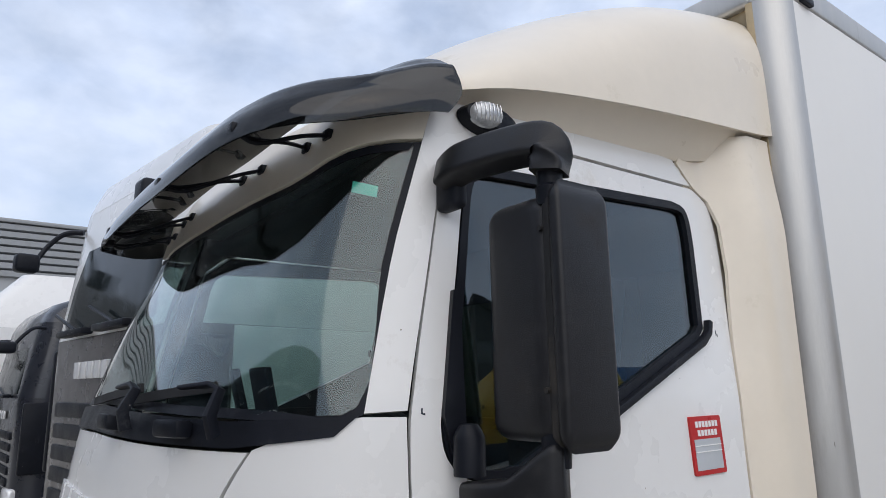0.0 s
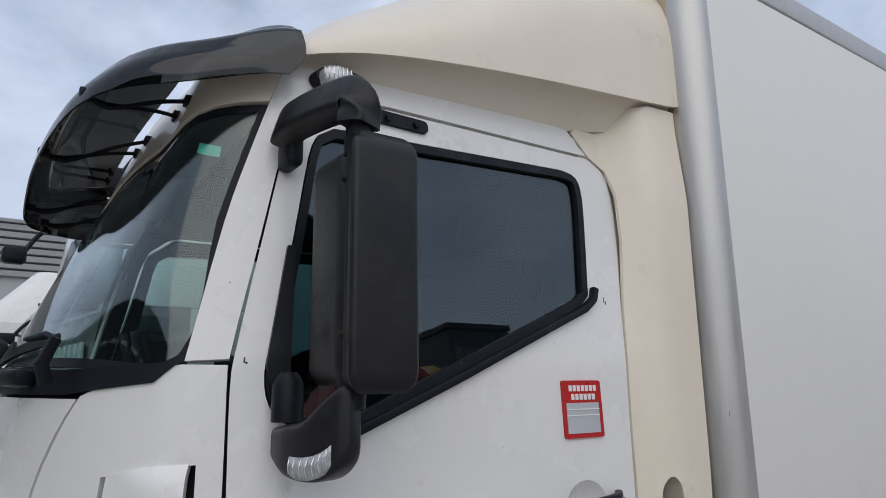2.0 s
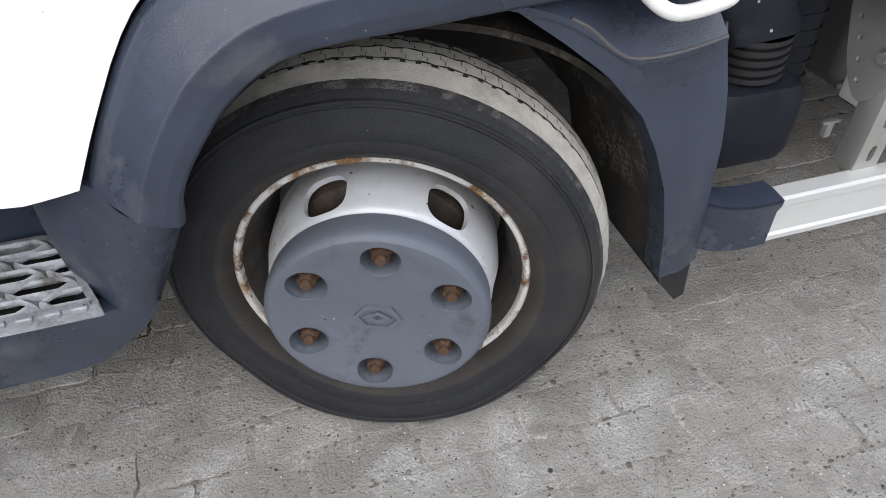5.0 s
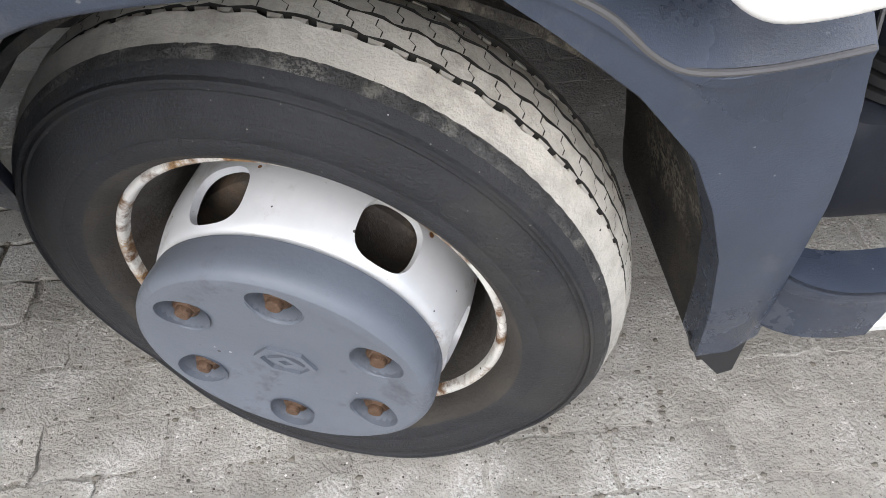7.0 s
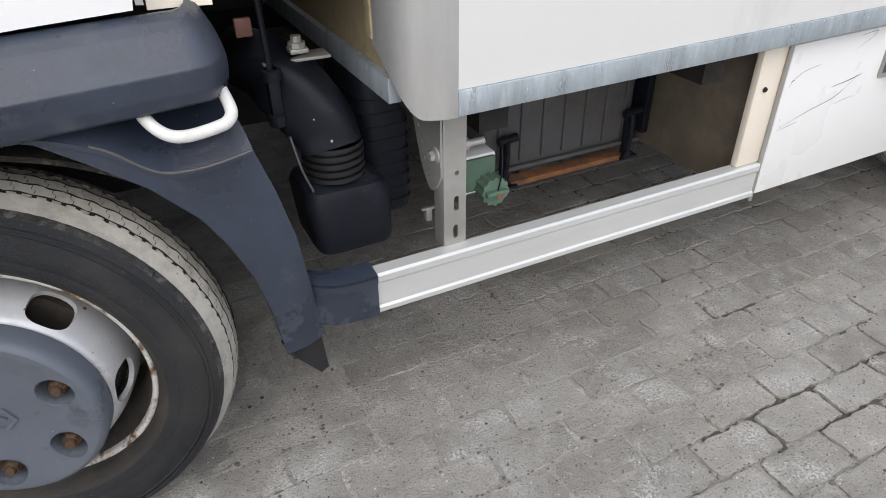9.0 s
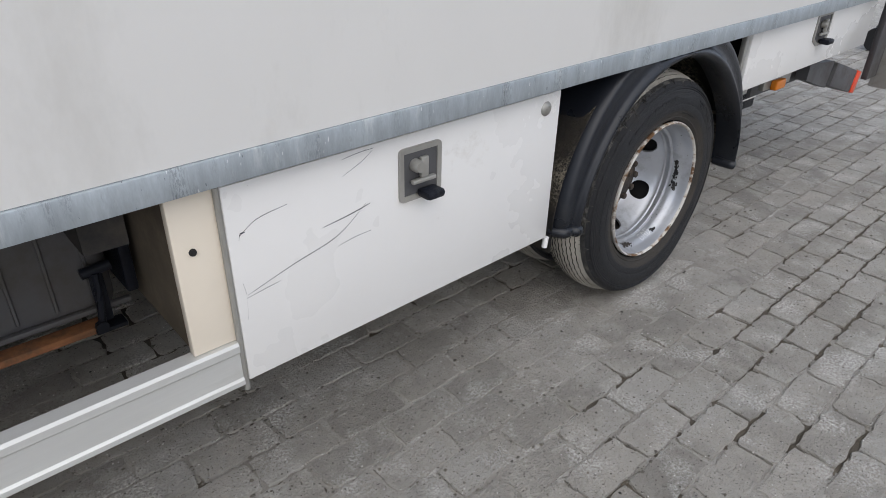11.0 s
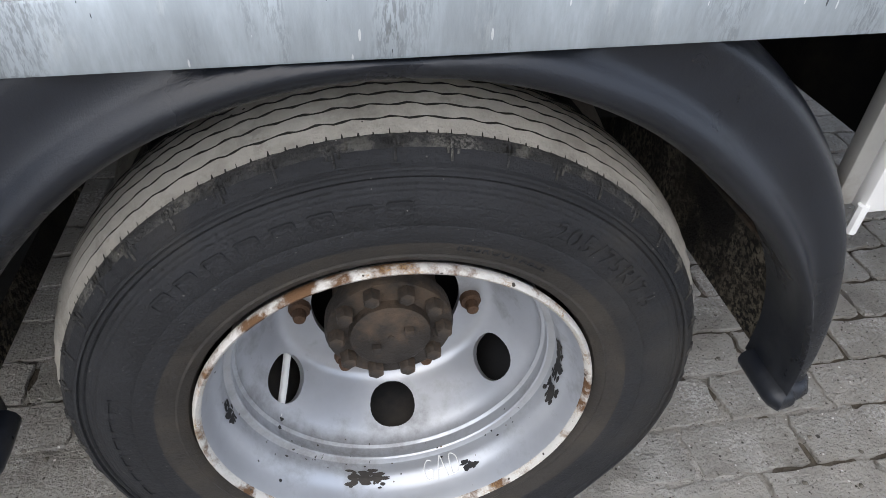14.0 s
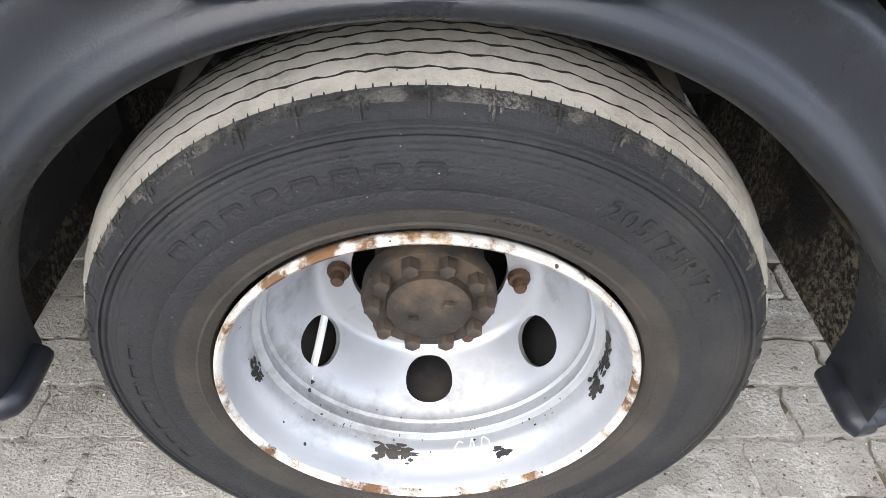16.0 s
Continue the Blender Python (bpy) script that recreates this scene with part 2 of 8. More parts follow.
M_FLANGE = mat("rusty_flange", (0.60, 0.58, 0.54), 0.5, var=0.10, var_scale=14, dirt=(0.13, 0.066, 0.03), dirt_amount=0.50, dirt_scale=15, dirt_edge=0.45, flecks=(((0.05, 0.04, 0.03), 95, 0.35, 0.22),), bump=0.4, bump_scale=120, worn=((0.33, 0.20, 0.09), 22, 0.08))
M_RUST = mat("rusty_nut", (0.115, 0.066, 0.040), 0.6, metal=0.35, var=0.35, var_scale=40, dirt=(0.07, 0.04, 0.025), dirt_amount=0.4, dirt_scale=50, bump=0.4, bump_scale=200)
M_HUB = mat("greasy_hub", (0.048, 0.040, 0.034), 0.62, metal=0.25, var=0.3, var_scale=18, dirt=(0.14, 0.10, 0.07), dirt_amount=0.4, dirt_scale=16, bump=0.4, bump_scale=120)
M_DISC = mat("white_silver_disc", (0.55, 0.555, 0.56), 0.42, metal=0.2, var=0.07, dirt=(0.34, 0.31, 0.27), dirt_amount=0.34, dirt_scale=9, flecks=(((0.16, 0.075, 0.03), 55, 0.22, 0.24), ((0.05, 0.045, 0.04), 120, 0.12, 0.22)), worn=((0.24, 0.14, 0.07), 14, 0.0))
# grime, plus the shade between disc and flange put into the colour
M_BARREL = mat("grimy_shaded_barrel", (0.085, 0.078, 0.07), 0.6, metal=0.2, var=0.25, var_scale=9, dirt=(0.045, 0.034, 0.027), dirt_amount=0.5, dirt_scale=8, bump=0.3, bump_scale=150)
M_GUARD = mat("black_guard_plastic", (0.0125, 0.0145, 0.0195), 0.30, spec=0.5, var=0.2, var_scale=5, dirt=(0.03, 0.032, 0.035), dirt_amount=0.15, dirt_scale=7, bump=0.12, bump_scale=420, flecks=(((0.35, 0.35, 0.34), 34, 0.05, 0.05),))
M_HUBCAP = mat("grey_hub_cover", (0.105, 0.118, 0.14), 0.48, var=0.08, var_scale=7, dirt=(0.06, 0.063, 0.070), dirt_amount=0.15, dirt_scale=12, bump=0.1, bump_scale=250, flecks=(((0.3, 0.3, 0.3), 60, 0.1, 0.12), ((0.03, 0.03, 0.03), 50, 0.1, 0.12)), worn=((0.055, 0.058, 0.065), 9, 0.0))
M_ALU = mat("satin_aluminium", (0.54, 0.53, 0.51), 0.42, metal=0.7, var=0.06, stretch=(1, 1, 0.15), var_scale=20, dirt=(0.34, 0.32, 0.29), dirt_amount=0.1, flecks=(((0.2, 0.19, 0.17), 40, 0.06, 0.12),))
M_RAIL = mat("anodised_rail", (0.62, 0.62, 0.595), 0.42, metal=0.3, var=0.05, stretch=(0.1, 1, 1), var_scale=20, dirt=(0.42, 0.40, 0.35), dirt_amount=0.16, flecks=(((0.2, 0.18, 0.15), 50, 0.12, 0.12),))
M_GALV = mat("galvanised_sill", (0.41, 0.455, 0.485), 0.48, metal=0.45, var=0.14, var_scale=42, stretch=(1, 1, 0.22), dirt=(0.60, 0.635, 0.64), dirt_amount=0.22, dirt_scale=26, dirt_edge=0.7, bump=0.1, bump_scale=120, flecks=(((0.70, 0.72, 0.72), 190, 0.25, 0.2), ((0.09, 0.10, 0.11), 170, 0.12, 0.18)), worn=((0.22, 0.24, 0.25), 17, 0.08))
M_STEEL = mat("galvanised_steel", (0.42, 0.41, 0.38), 0.5, metal=0.6, var=0.12, dirt=(0.25, 0.22, 0.18), dirt_amount=0.2)
M_TANK = mat("grey_tank", (0.11, 0.11, 0.115), 0.5, metal=0.3, var=0.12, dirt=(0.10, 0.09, 0.08), dirt_amount=0.4)
M_TAN = mat("tan_panel", (0.46, 0.36, 0.22), 0.6, var=0.1, dirt=(0.2, 0.16, 0.1), dirt_amount=0.25)
M_CHROME = mat("lamp_reflector", (0.88, 0.88, 0.88), 0.16, metal=0.3, var=0.03)
M_RIBLENS = mat("lamp_lens_silver", (0.50, 0.51, 0.52), 0.16, metal=0.35, var=0.25, var_scale=60)
M_LENSRIB = mat("lens_rib", (0.78, 0.78, 0.78), 0.12, metal=0.4, var=0.05)
M_MIRROR = mat("mirror_housing_plastic", (0.0135, 0.0135, 0.0155), 0.36, spec=0.42, var=0.25, var_scale=5, dirt=(0.03, 0.028, 0.027), dirt_amount=0.22, dirt_scale=6, bump=0.14, bump_scale=380, flecks=(((0.45, 0.45, 0.45), 26, 0.05, 0.07),))
M_ORANGE = mat("amber_plastic", (0.75, 0.22, 0.02), 0.25, var=0.08)
M_RED = mat("red_enamel", (0.50, 0.02, 0.02), 0.35, var=0.06)
M_REFL = mat("red_reflector", (0.80, 0.08, 0.03), 0.3, var=0.08)
M_SILVER = mat("silver_label", (0.48, 0.50, 0.52), 0.4, var=0.04)
M_LABEL = mat("white_label", (0.80, 0.80, 0.78), 0.5, var=0.03)
M_GREEN = mat("faded_green_plastic", (0.10, 0.17, 0.12), 0.6, var=0.12, dirt=(0.2, 0.2, 0.17), dirt_amount=0.2)
M_CYAN = mat("green_sticker", (0.12, 0.62, 0.48), 0.5, var=0.03)
M_LIVERY = mat("orange_strap", (0.27, 0.115, 0.05), 0.8, var=0.3, var_scale=12, dirt=(0.10, 0.06, 0.04), dirt_amount=0.4, dirt_scale=14)
M_INTERIOR = mat("grey_interior", (0.10, 0.105, 0.105), 0.8, var=0.1)
M_SEAT = mat("dark_seat", (0.025, 0.027, 0.03), 0.9, var=0.2)
M_VISOR = glass_mat("smoked_acrylic", (0.17, 0.17, 0.165), 0.02, 0.06, 5.5)
M_GLASS_W = glass_mat("green_windscreen", (0.82, 0.93, 0.915), 0.0, 0.07)
M_GLASS_D = glass_mat("tinted_door_glass", (0.36, 0.52, 0.57), 0.0, 0.10)
M_LENS = glass_mat("clear_lens", (0.96, 0.96, 0.96))
M_BRICK = mat("concrete_paver", (0.375, 0.35, 0.31), 0.9, var=0.16, var_scale=7, dirt=(0.43, 0.41, 0.37), dirt_amount=0.5, dirt_scale=3.1, dirt_edge=0.5, bump=1.0, bump_scale=170, bump2=0.7, bump2_scale=38, speck=(0.155, 0.14, 0.118), speck_amount=0.125, speck_scale=125, per_piece=0.15, world_grain=True, flecks=(((0.08, 0.07, 0.06), 95, 0.42, 0.22), ((0.78, 0.76, 0.72), 80, 0.32, 0.19), ((0.06, 0.055, 0.045), 26, 0.10, 0.13)), worn=((0.64, 0.62, 0.58), 6.5, 0.09))
M_CHALK = mat("dusty_film", (0.42, 0.395, 0.355), 0.95, var=0.12, var_scale=5, dirt=(0.325, 0.30, 0.262), dirt_amount=0.5, dirt_scale=4.5, dirt_edge=0.6, bump=1.0, bump_scale=150, bump2=0.6, bump2_scale=40, speck=(0.18, 0.163, 0.138), speck_amount=0.12, speck_scale=130, world_grain=True, flecks=(((0.09, 0.08, 0.07), 100, 0.42, 0.20), ((0.78, 0.76, 0.72), 85, 0.32, 0.18), ((0.06, 0.055, 0.045), 24, 0.10, 0.13)), worn=((0.62, 0.60, 0.56), 5.0, 0.06))
M_JOINT = mat("damp_earth", (0.125, 0.105, 0.080), 0.9, var=0.3, var_scale=6, dirt=(0.12, 0.10, 0.078), dirt_amount=0.4, dirt_scale=7, bump=0.9, bump_scale=120, world_grain=True)


# ---------------------------------------------------------------- building helpers
def part(name, bm, material, parent, label="", sharp=38, m=None):
    me = bpy.data.meshes.new(name)
    bmesh.ops.recalc_face_normals(bm, faces=bm.faces)
    bm.to_mesh(me)
    bm.free()
    for k in material if isinstance(material, (list, tuple)) else [material]:
        me.materials.append(k)
    me.shade_smooth()
    me.set_sharp_from_angle(angle=radians(sharp))
    ob = new(name, me)
    ob.parent = parent
    if m is not None:
        ob.matrix_local = m
    return tagged(ob, label)


def thing(name, label, category, group="", kind="", at=(0, 0, 0), turn=0):
    ob = new(name)
    ob.empty_display_size = 0.1
    ob.matrix_world = pose(*at, 0, 0, turn)
    return tagged(ob, label, category, group, kind)


def add_box(bm, lo, hi, bevel=0.0, seg=2, mi=0, m=None):
    vs = [bm.verts.new((x, y, z)) for x in (lo[0], hi[0]) for y in (lo[1], hi[1]) for z in (lo[2], hi[2])]
    fs = [bm.faces.new([vs[i] for i in q]) for q in ((0, 1, 3, 2), (4, 6, 7, 5), (0, 4, 5, 1), (2, 3, 7, 6), (0, 2, 6, 4), (1, 5, 7, 3))]
    for f in fs:
        f.material_index = mi
    if m is not None:
        bmesh.ops.transform(bm, matrix=m, verts=vs)
    if bevel:
        es = {e for v in vs for e in v.link_edges}
        bmesh.ops.bevel(bm, geom=list(es), offset=bevel, segments=seg, affect="EDGES", profile=0.5)
    return bm


def boxed(lo, hi, bevel=0.0, seg=2):
    return add_box(bmesh.new(), lo, hi, bevel, seg)


def lathe(bm, prof, seg=64, m=None, close=False, mis=None, clampz=None, wob=None):
    """Turns (r, y) points about the y axis; mis: material of each strip."""
    rows = []
    for k in range(seg):
        a = 2 * math.pi * k / seg
        row = []
        for i, (r, y) in enumerate(prof):
            yy = y + (wob(i, k) if wob else 0)
            z = r * math.cos(a)
            if clampz is not None and z < clampz:
                z = clampz
            v = Vector((r * math.sin(a), yy, z))
            row.append(bm.verts.new(m @ v if m is not None else v))
        rows.append(row)
    n = len(prof)
    for k in range(seg):
        p, q = rows[k], rows[(k + 1) % seg]
        for i in range(n if close else n - 1):
            j = (i + 1) % n
            if p[i] is q[i]:
                continue
            f = bm.faces.new((p[i], p[j], q[j], q[i]))
            if mis:
                f.material_index = mis[i]
    for i, (r, y) in ((0, prof[0]), (n - 1, prof[-1])):
        if not close and r > 0.0005:
            continue
    bmesh.ops.remove_doubles(bm, verts=bm.verts, dist=1e-6)
    return bm


def sweep(bm, path, prof, up=Vector((0, 0, 1)), cap=True, closed=False, mi=0, scale=None):
    """Carries a closed 2D outline along a line of points."""
    pts = [Vector(p) for p in path]
    rings = []
    for i, p in enumerate(pts):
        a = pts[i - 1] if i > 0 else (pts[-1] if closed else pts[0])
        b = pts[(i + 1) % len(pts)] if (closed or i + 1 < len(pts)) else pts[-1]
        t = (b - a).normalized()
        s = t.cross(up)
        s = s.normalized() if s.length > 1e-5 else Vector((1, 0, 0))
        w = s.cross(t).normalized()
        k = scale[i] if scale else 1.0
        rings.append([bm.verts.new(p + s * (x * k) + w * (y * k)) for x, y in prof])
    n = len(prof)
    for i in range(len(rings) if closed else len(rings) - 1):
        r, q = rings[i], rings[(i + 1) % len(rings)]
        for j in range(n):
            f = bm.faces.new((r[j], r[(j + 1) % n], q[(j + 1) % n], q[j]))
            f.material_index = mi
    if cap and not closed:
        for r in (rings[0], rings[-1]):
            f = bm.faces.new(r)
            f.material_index = mi
    return bm


def disc_outline(r, n=10, rx=None):
    return [((rx or r) * math.cos(2 * math.pi * k / n), r * math.sin(2 * math.pi * k / n)) for k in range(n)]


def tube(bm, path, r, n=10, up=Vector((0, 0, 1)), mi=0, scale=None):
    return sweep(bm, path, disc_outline(r, n), up, mi=mi, scale=scale)


def smooth_line(pts, per=6, closed=False):
    """A Catmull-Rom line through points of any dimension."""
    P = [Vector(p) if len(p) == 3 else Vector((*p, 0)) for p in pts]
    d = len(pts[0])
    out, n = [], len(P)
    for i in range(n if closed else n - 1):
        a, b, c, e = (P[(i - 1) % n] if closed or i else P[0]), P[i], P[(i + 1) % n], (P[(i + 2) % n] if closed or i + 2 < n else P[-1])
        for k in range(per):
            t = k / per
            out.append(0.5 * ((2 * b) + (c - a) * t + (2 * a - 5 * b + 4 * c - e) * t * t + (3 * b - a - 3 * c + e) * t ** 3))
    if not closed:
        out.append(P[-1])
    return [tuple(v)[:d] for v in out]


def rounded(poly, r, n=5):
    """Rounds the corners of a 2D polygon; r one number or one a corner."""
    out, c = [], len(poly)
    for i in range(c):
        p, a, b = Vector(poly[i]), Vector(poly[i - 1]), Vector(poly[(i + 1) % c])
        rr = r[i] if isinstance(r, (list, tuple)) else r
        u, v = (a - p), (b - p)
        rr = min(rr, 0.49 * u.length, 0.49 * v.length)
        if rr < 1e-4:
            out.append(tuple(p))
            continue
        s, e = p + u.normalized() * rr, p + v.normalized() * rr
        for k in range(n + 1):
            t = k / n
            out.append(tuple((1 - t) ** 2 * s + 2 * t * (1 - t) * p + t * t * e))
    return out


def area(poly):
    return 0.5 * sum(a[0] * b[1] - b[0] * a[1] for a, b in zip(poly, poly[1:] + poly[:1]))


def inset(poly, d):
    """The outline moved inwards by d."""
    s = 1 if area(poly) > 0 else -1
    out = []
    for i, p in enumerate(poly):
        a, b = Vector(poly[i - 1]), Vector(poly[(i + 1) % len(poly)])
        t = (b - a).normalized()
        out.append((p[0] - t.y * d * s, p[1] + t.x * d * s))
    return out


def inside(p, poly):
    x, y, c = p[0], p[1], False
    for (x0, y0), (x1, y1) in zip(poly, poly[1:] + poly[:1]):
        if (y0 > y) != (y1 > y) and x < (x1 - x0) * (y - y0) / (y1 - y0) + x0:
            c = not c
    return c


def densify(poly, step):
    out = []
    for a, b in zip(poly, poly[1:] + poly[:1]):
        n = max(1, int(math.dist(a, b) / step))
        out += [(a[0] + (b[0] - a[0]) * k / n, a[1] + (b[1] - a[1]) * k / n) for k in range(n)]
    return out


def patch(bm, outline, surface, thick=0.01, holes=(), step=0.05, mi=0, lines=()):
    """A sheet with that outline (and holes) in u, v, laid on surface(u, v, depth) and given thickness inwards."""
    rings = [densify(list(r), step) for r in (outline, *holes)]
    verts, edges = [], []
    for r in rings:
        o = len(verts)
        verts += [Vector(p) for p in r]
        edges += [(o + i, o + (i + 1) % len(r)) for i in range(len(r))]
    us, vs = [p[0] for p in rings[0]], [p[1] for p in rings[0]]
    edge_pts = [p for r in rings for p in r]
    for r in lines:
        o = len(verts)
        verts += [Vector(p) for p in r]
        edges += [(o + i, o + i + 1) for i in range(len(r) - 1)]
        edge_pts += list(r)
    gu = np.arange(min(us) + step / 2, max(us), step)
    gv = np.arange(min(vs) + step / 2, max(vs), step)
    ep = np.array(edge_pts)
    for a in gu:
        for b in gv:
            if ((ep - (a, b)) ** 2).sum(1).min() > (0.45 * step) ** 2 and inside((a, b), rings[0]) and not any(inside((a, b), h) for h in rings[1:]):
                verts.append(Vector((a, b)))
    co, _, faces, *_ = delaunay_2d_cdt(verts, edges, [], 0, 1e-6)
    keep = []
    for f in faces:
        c = ((co[f[0]].x + co[f[1]].x + co[f[2]].x) / 3, (co[f[0]].y + co[f[1]].y + co[f[2]].y) / 3)
        if inside(c, rings[0]) and not any(inside(c, h) for h in rings[1:]):
            keep.append(f)
    used = sorted({i for f in keep for i in f})
    top = {i: bm.verts.new(surface(co[i].x, co[i].y, 0.0)) for i in used}
    low = {i: bm.verts.new(surface(co[i].x, co[i].y, thick)) for i in used}
    count = {}
    for f in keep:
        bm.faces.new([top[i] for i in f]).material_index = mi
        bm.faces.new([low[i] for i in reversed(f)]).material_index = mi
        for a, b in zip(f, (*f[1:], f[0])):
            count[(a, b)] = 1
    for a, b in count:
        if (b, a) not in count:
            bm.faces.new((top[b], top[a], low[a], low[b])).material_index = mi
    return bm


def grid(bm, nu, nv, fn, mi=0, wrap=False):
    """A sheet of nu x nv points fn(i/(nu-1), j/(nv-1))."""
    vs = [[bm.verts.new(fn(i / (nu - 1), j / (nv - 1))) for j in range(nv)] for i in range(nu)]
    for i in range(nu - 1):
        for j in range(nv - 1):
            bm.faces.new((vs[i][j], vs[i + 1][j], vs[i + 1][j + 1], vs[i][j + 1])).material_index = mi
    return vs


def shell(bm, nu, nv, fn, thick):
    """A sheet with thickness: fn(s, t, depth)."""
    a = grid(bm, nu, nv, lambda s, t: fn(s, t, 0))
    b = grid(bm, nu, nv, lambda s, t: fn(s, t, thick))
    rim = [(i, 0) for i in range(nu)] + [(nu - 1, j) for j in range(1, nv)] + [(i, nv - 1) for i in range(nu - 2, -1, -1)] + [(0, j) for j in range(nv - 2, 0, -1)]
    for (i, j), (k, l) in zip(rim, rim[1:] + rim[:1]):
        bm.faces.new((a[i][j], b[i][j], b[k][l], a[k][l]))
    return bm


def curve_at(x, table):
    return float(np.interp(x, [p[0] for p in table], [p[1] for p in table]))


def sstep(x, a, b):
    t = min(1, max(0, (x - a) / (b - a)))
    return t * t * (3 - 2 * t)


# ---------------------------------------------------------------- the cab's outer skin
NSE, XC, YC = 2.8, -0.6, 1.2
SIDE_Y = [(0.2, 0.05), (0.65, 0.05), (1.0, 0.065), (1.4, 0.088), (1.64, 0.10), (1.86, 0.122), (2.3, 0.155), (2.5, 0.185), (2.6, 0.22)]
FRONT_A = [(0.2, 0.74), (0.7, 0.74), (1.2, 0.72), (1.63, 0.715), (2.28, 0.56), (2.5, 0.50), (2.6, 0.46)]
TH = np.linspace(0, math.pi / 2, 1501)
ARC = np.concatenate([[0], np.cumsum(np.hypot(np.diff(np.sin(TH) ** (2 / NSE) * 0.72), np.diff(np.cos(TH) ** (2 / NSE) * 1.1)))])
UC = float(ARC[-1])


def rake(u, z):
    """How far the upper front leans back beyond the corner line."""
    return curve_at(z, [(0.2, 0.0), (1.63, 0.0), (2.28, 0.128), (2.5, 0.148), (2.6, 0.152)]) * sstep(min(u, 2 * UC - u), 0.34, 0.86)


def cab_point(u, z):
    """u runs along the skin: negative on the near side behind the corner, UC at the middle of the front, then mirrored."""
    if u > UC:
        p = cab_point(2 * UC - u, z)
        return Vector((p.x, 2 * YC - p.y, p.z))
    ys, a = curve_at(z, SIDE_Y), curve_at(z, FRONT_A) + curve_at(z, [(0.2, 0.06), (0.9, 0.07), (1.2, 0.06), (1.5, 0.025), (1.63, 0.0)]) * sstep(u, 0.65, 1.2) - rake(u, z)
    if u <= 0:
        return Vector((XC - u, ys, z))
    t = float(np.interp(u, ARC, TH))
    return Vector((XC - a * math.sin(t) ** (2 / NSE), YC - (YC - ys) * math.cos(t) ** (2 / NSE), z))


def cab_normal(u, z):
    e = 0.012
    du = cab_point(u + e, z) - cab_point(u - e, z)
    dz = cab_point(u, z + e) - cab_point(u, z - e)
    n = dz.cross(du)
    n.normalize()
    mid = Vector((-0.2, YC, z))
    return n if n.dot(cab_point(u, z) - mid) > 0 else -n


def skin(off=0.0, shape=None):
    def fn(u, z, d):
        o = off + (shape(u, z) if shape else 0)
        return cab_point(u, z) + cab_normal(u, z) * (o - d)
    return fn


def cab_patch(name, outline, material, parent, off=0.0, thick=0.012, holes=(), step=0.05, shape=None, label="", lines=()):
    return part(name, patch(bmesh.new(), outline, skin(off, shape), thick, holes, step, 0, lines), material, parent, label)


def mirrored(poly):
    return [(2 * UC - u, z) for u, z in reversed(poly)]


# ================================================================ THE TRUCK
truck = thing("delivery_truck", "white box delivery truck parked on concrete pavers", "truck")


# ---------------------------------------------------------------- cab panels
DOOR = smooth_line([(0.155, 2.275), (0.201, 2.18), (0.244, 1.915), (0.270, 1.72), (0.282, 1.58), (0.280, 1.30), (0.284, 1.065), (0.265, 0.875)], 4) + \
    smooth_line([(0.250, 0.74), (0.228, 0.675), (0.185, 0.662)], 3) + [(-0.065, 0.672), (-0.20, 0.677)] + \
    smooth_line([(-0.268, 0.690), (-0.280, 0.712), (-0.313, 0.771), (-0.372, 0.864), (-0.428, 0.917), (-0.529, 0.958), (-0.75, 0.984), (-0.985, 0.998)], 3) + \
    smooth_line([(-1.002, 1.1), (-1.022, 1.48), (-1.042, 1.75), (-1.070, 2.08), (-1.068, 2.25), (-1.045, 2.34), (-0.975, 2.385)], 3) + \
    smooth_line([(-0.6, 2.382), (-0.29, 2.38), (-0.1, 2.375), (0.04, 2.345)], 3)
WINDOW = smooth_line([(0.09, 2.245), (0.118, 2.18), (0.153, 1.945), (0.187, 1.73), (0.203, 1.62), (0.190, 1.545), (0.140, 1.50), (0.06, 1.482), (-0.03, 1.49)], 3) + \
    [(-0.655, 1.755), (-0.85, 1.838)] + smooth_line([(-0.89, 1.875), (-0.905, 2.05), (-0.915, 2.22), (-0.895, 2.295), (-0.83, 2.312)], 3) + [(-0.315, 2.29), (-0.105, 2.282), (0.03, 2.275)]


def crease_z(x):
    return 1.050 + 0.122 * (x + 0.3) - 0.05 * max(0, x - 0.1) ** 2


def arch_bulge(u, z):
    x = XC - u
    k = min(1, max(0, (crease_z(x) - z) / 0.06))
    return 0.046 * (1 - (1 - k) ** 2) * sstep(x + 0.55 * (1.04 - z), -0.40, -0.12)


R1 = [(-(0.195 + 0.6) + 0.086 * math.cos(a), 1.228 + 0.074 * math.sin(a)) for a in np.linspace(0, 2 * math.pi, 41)[:-1]]


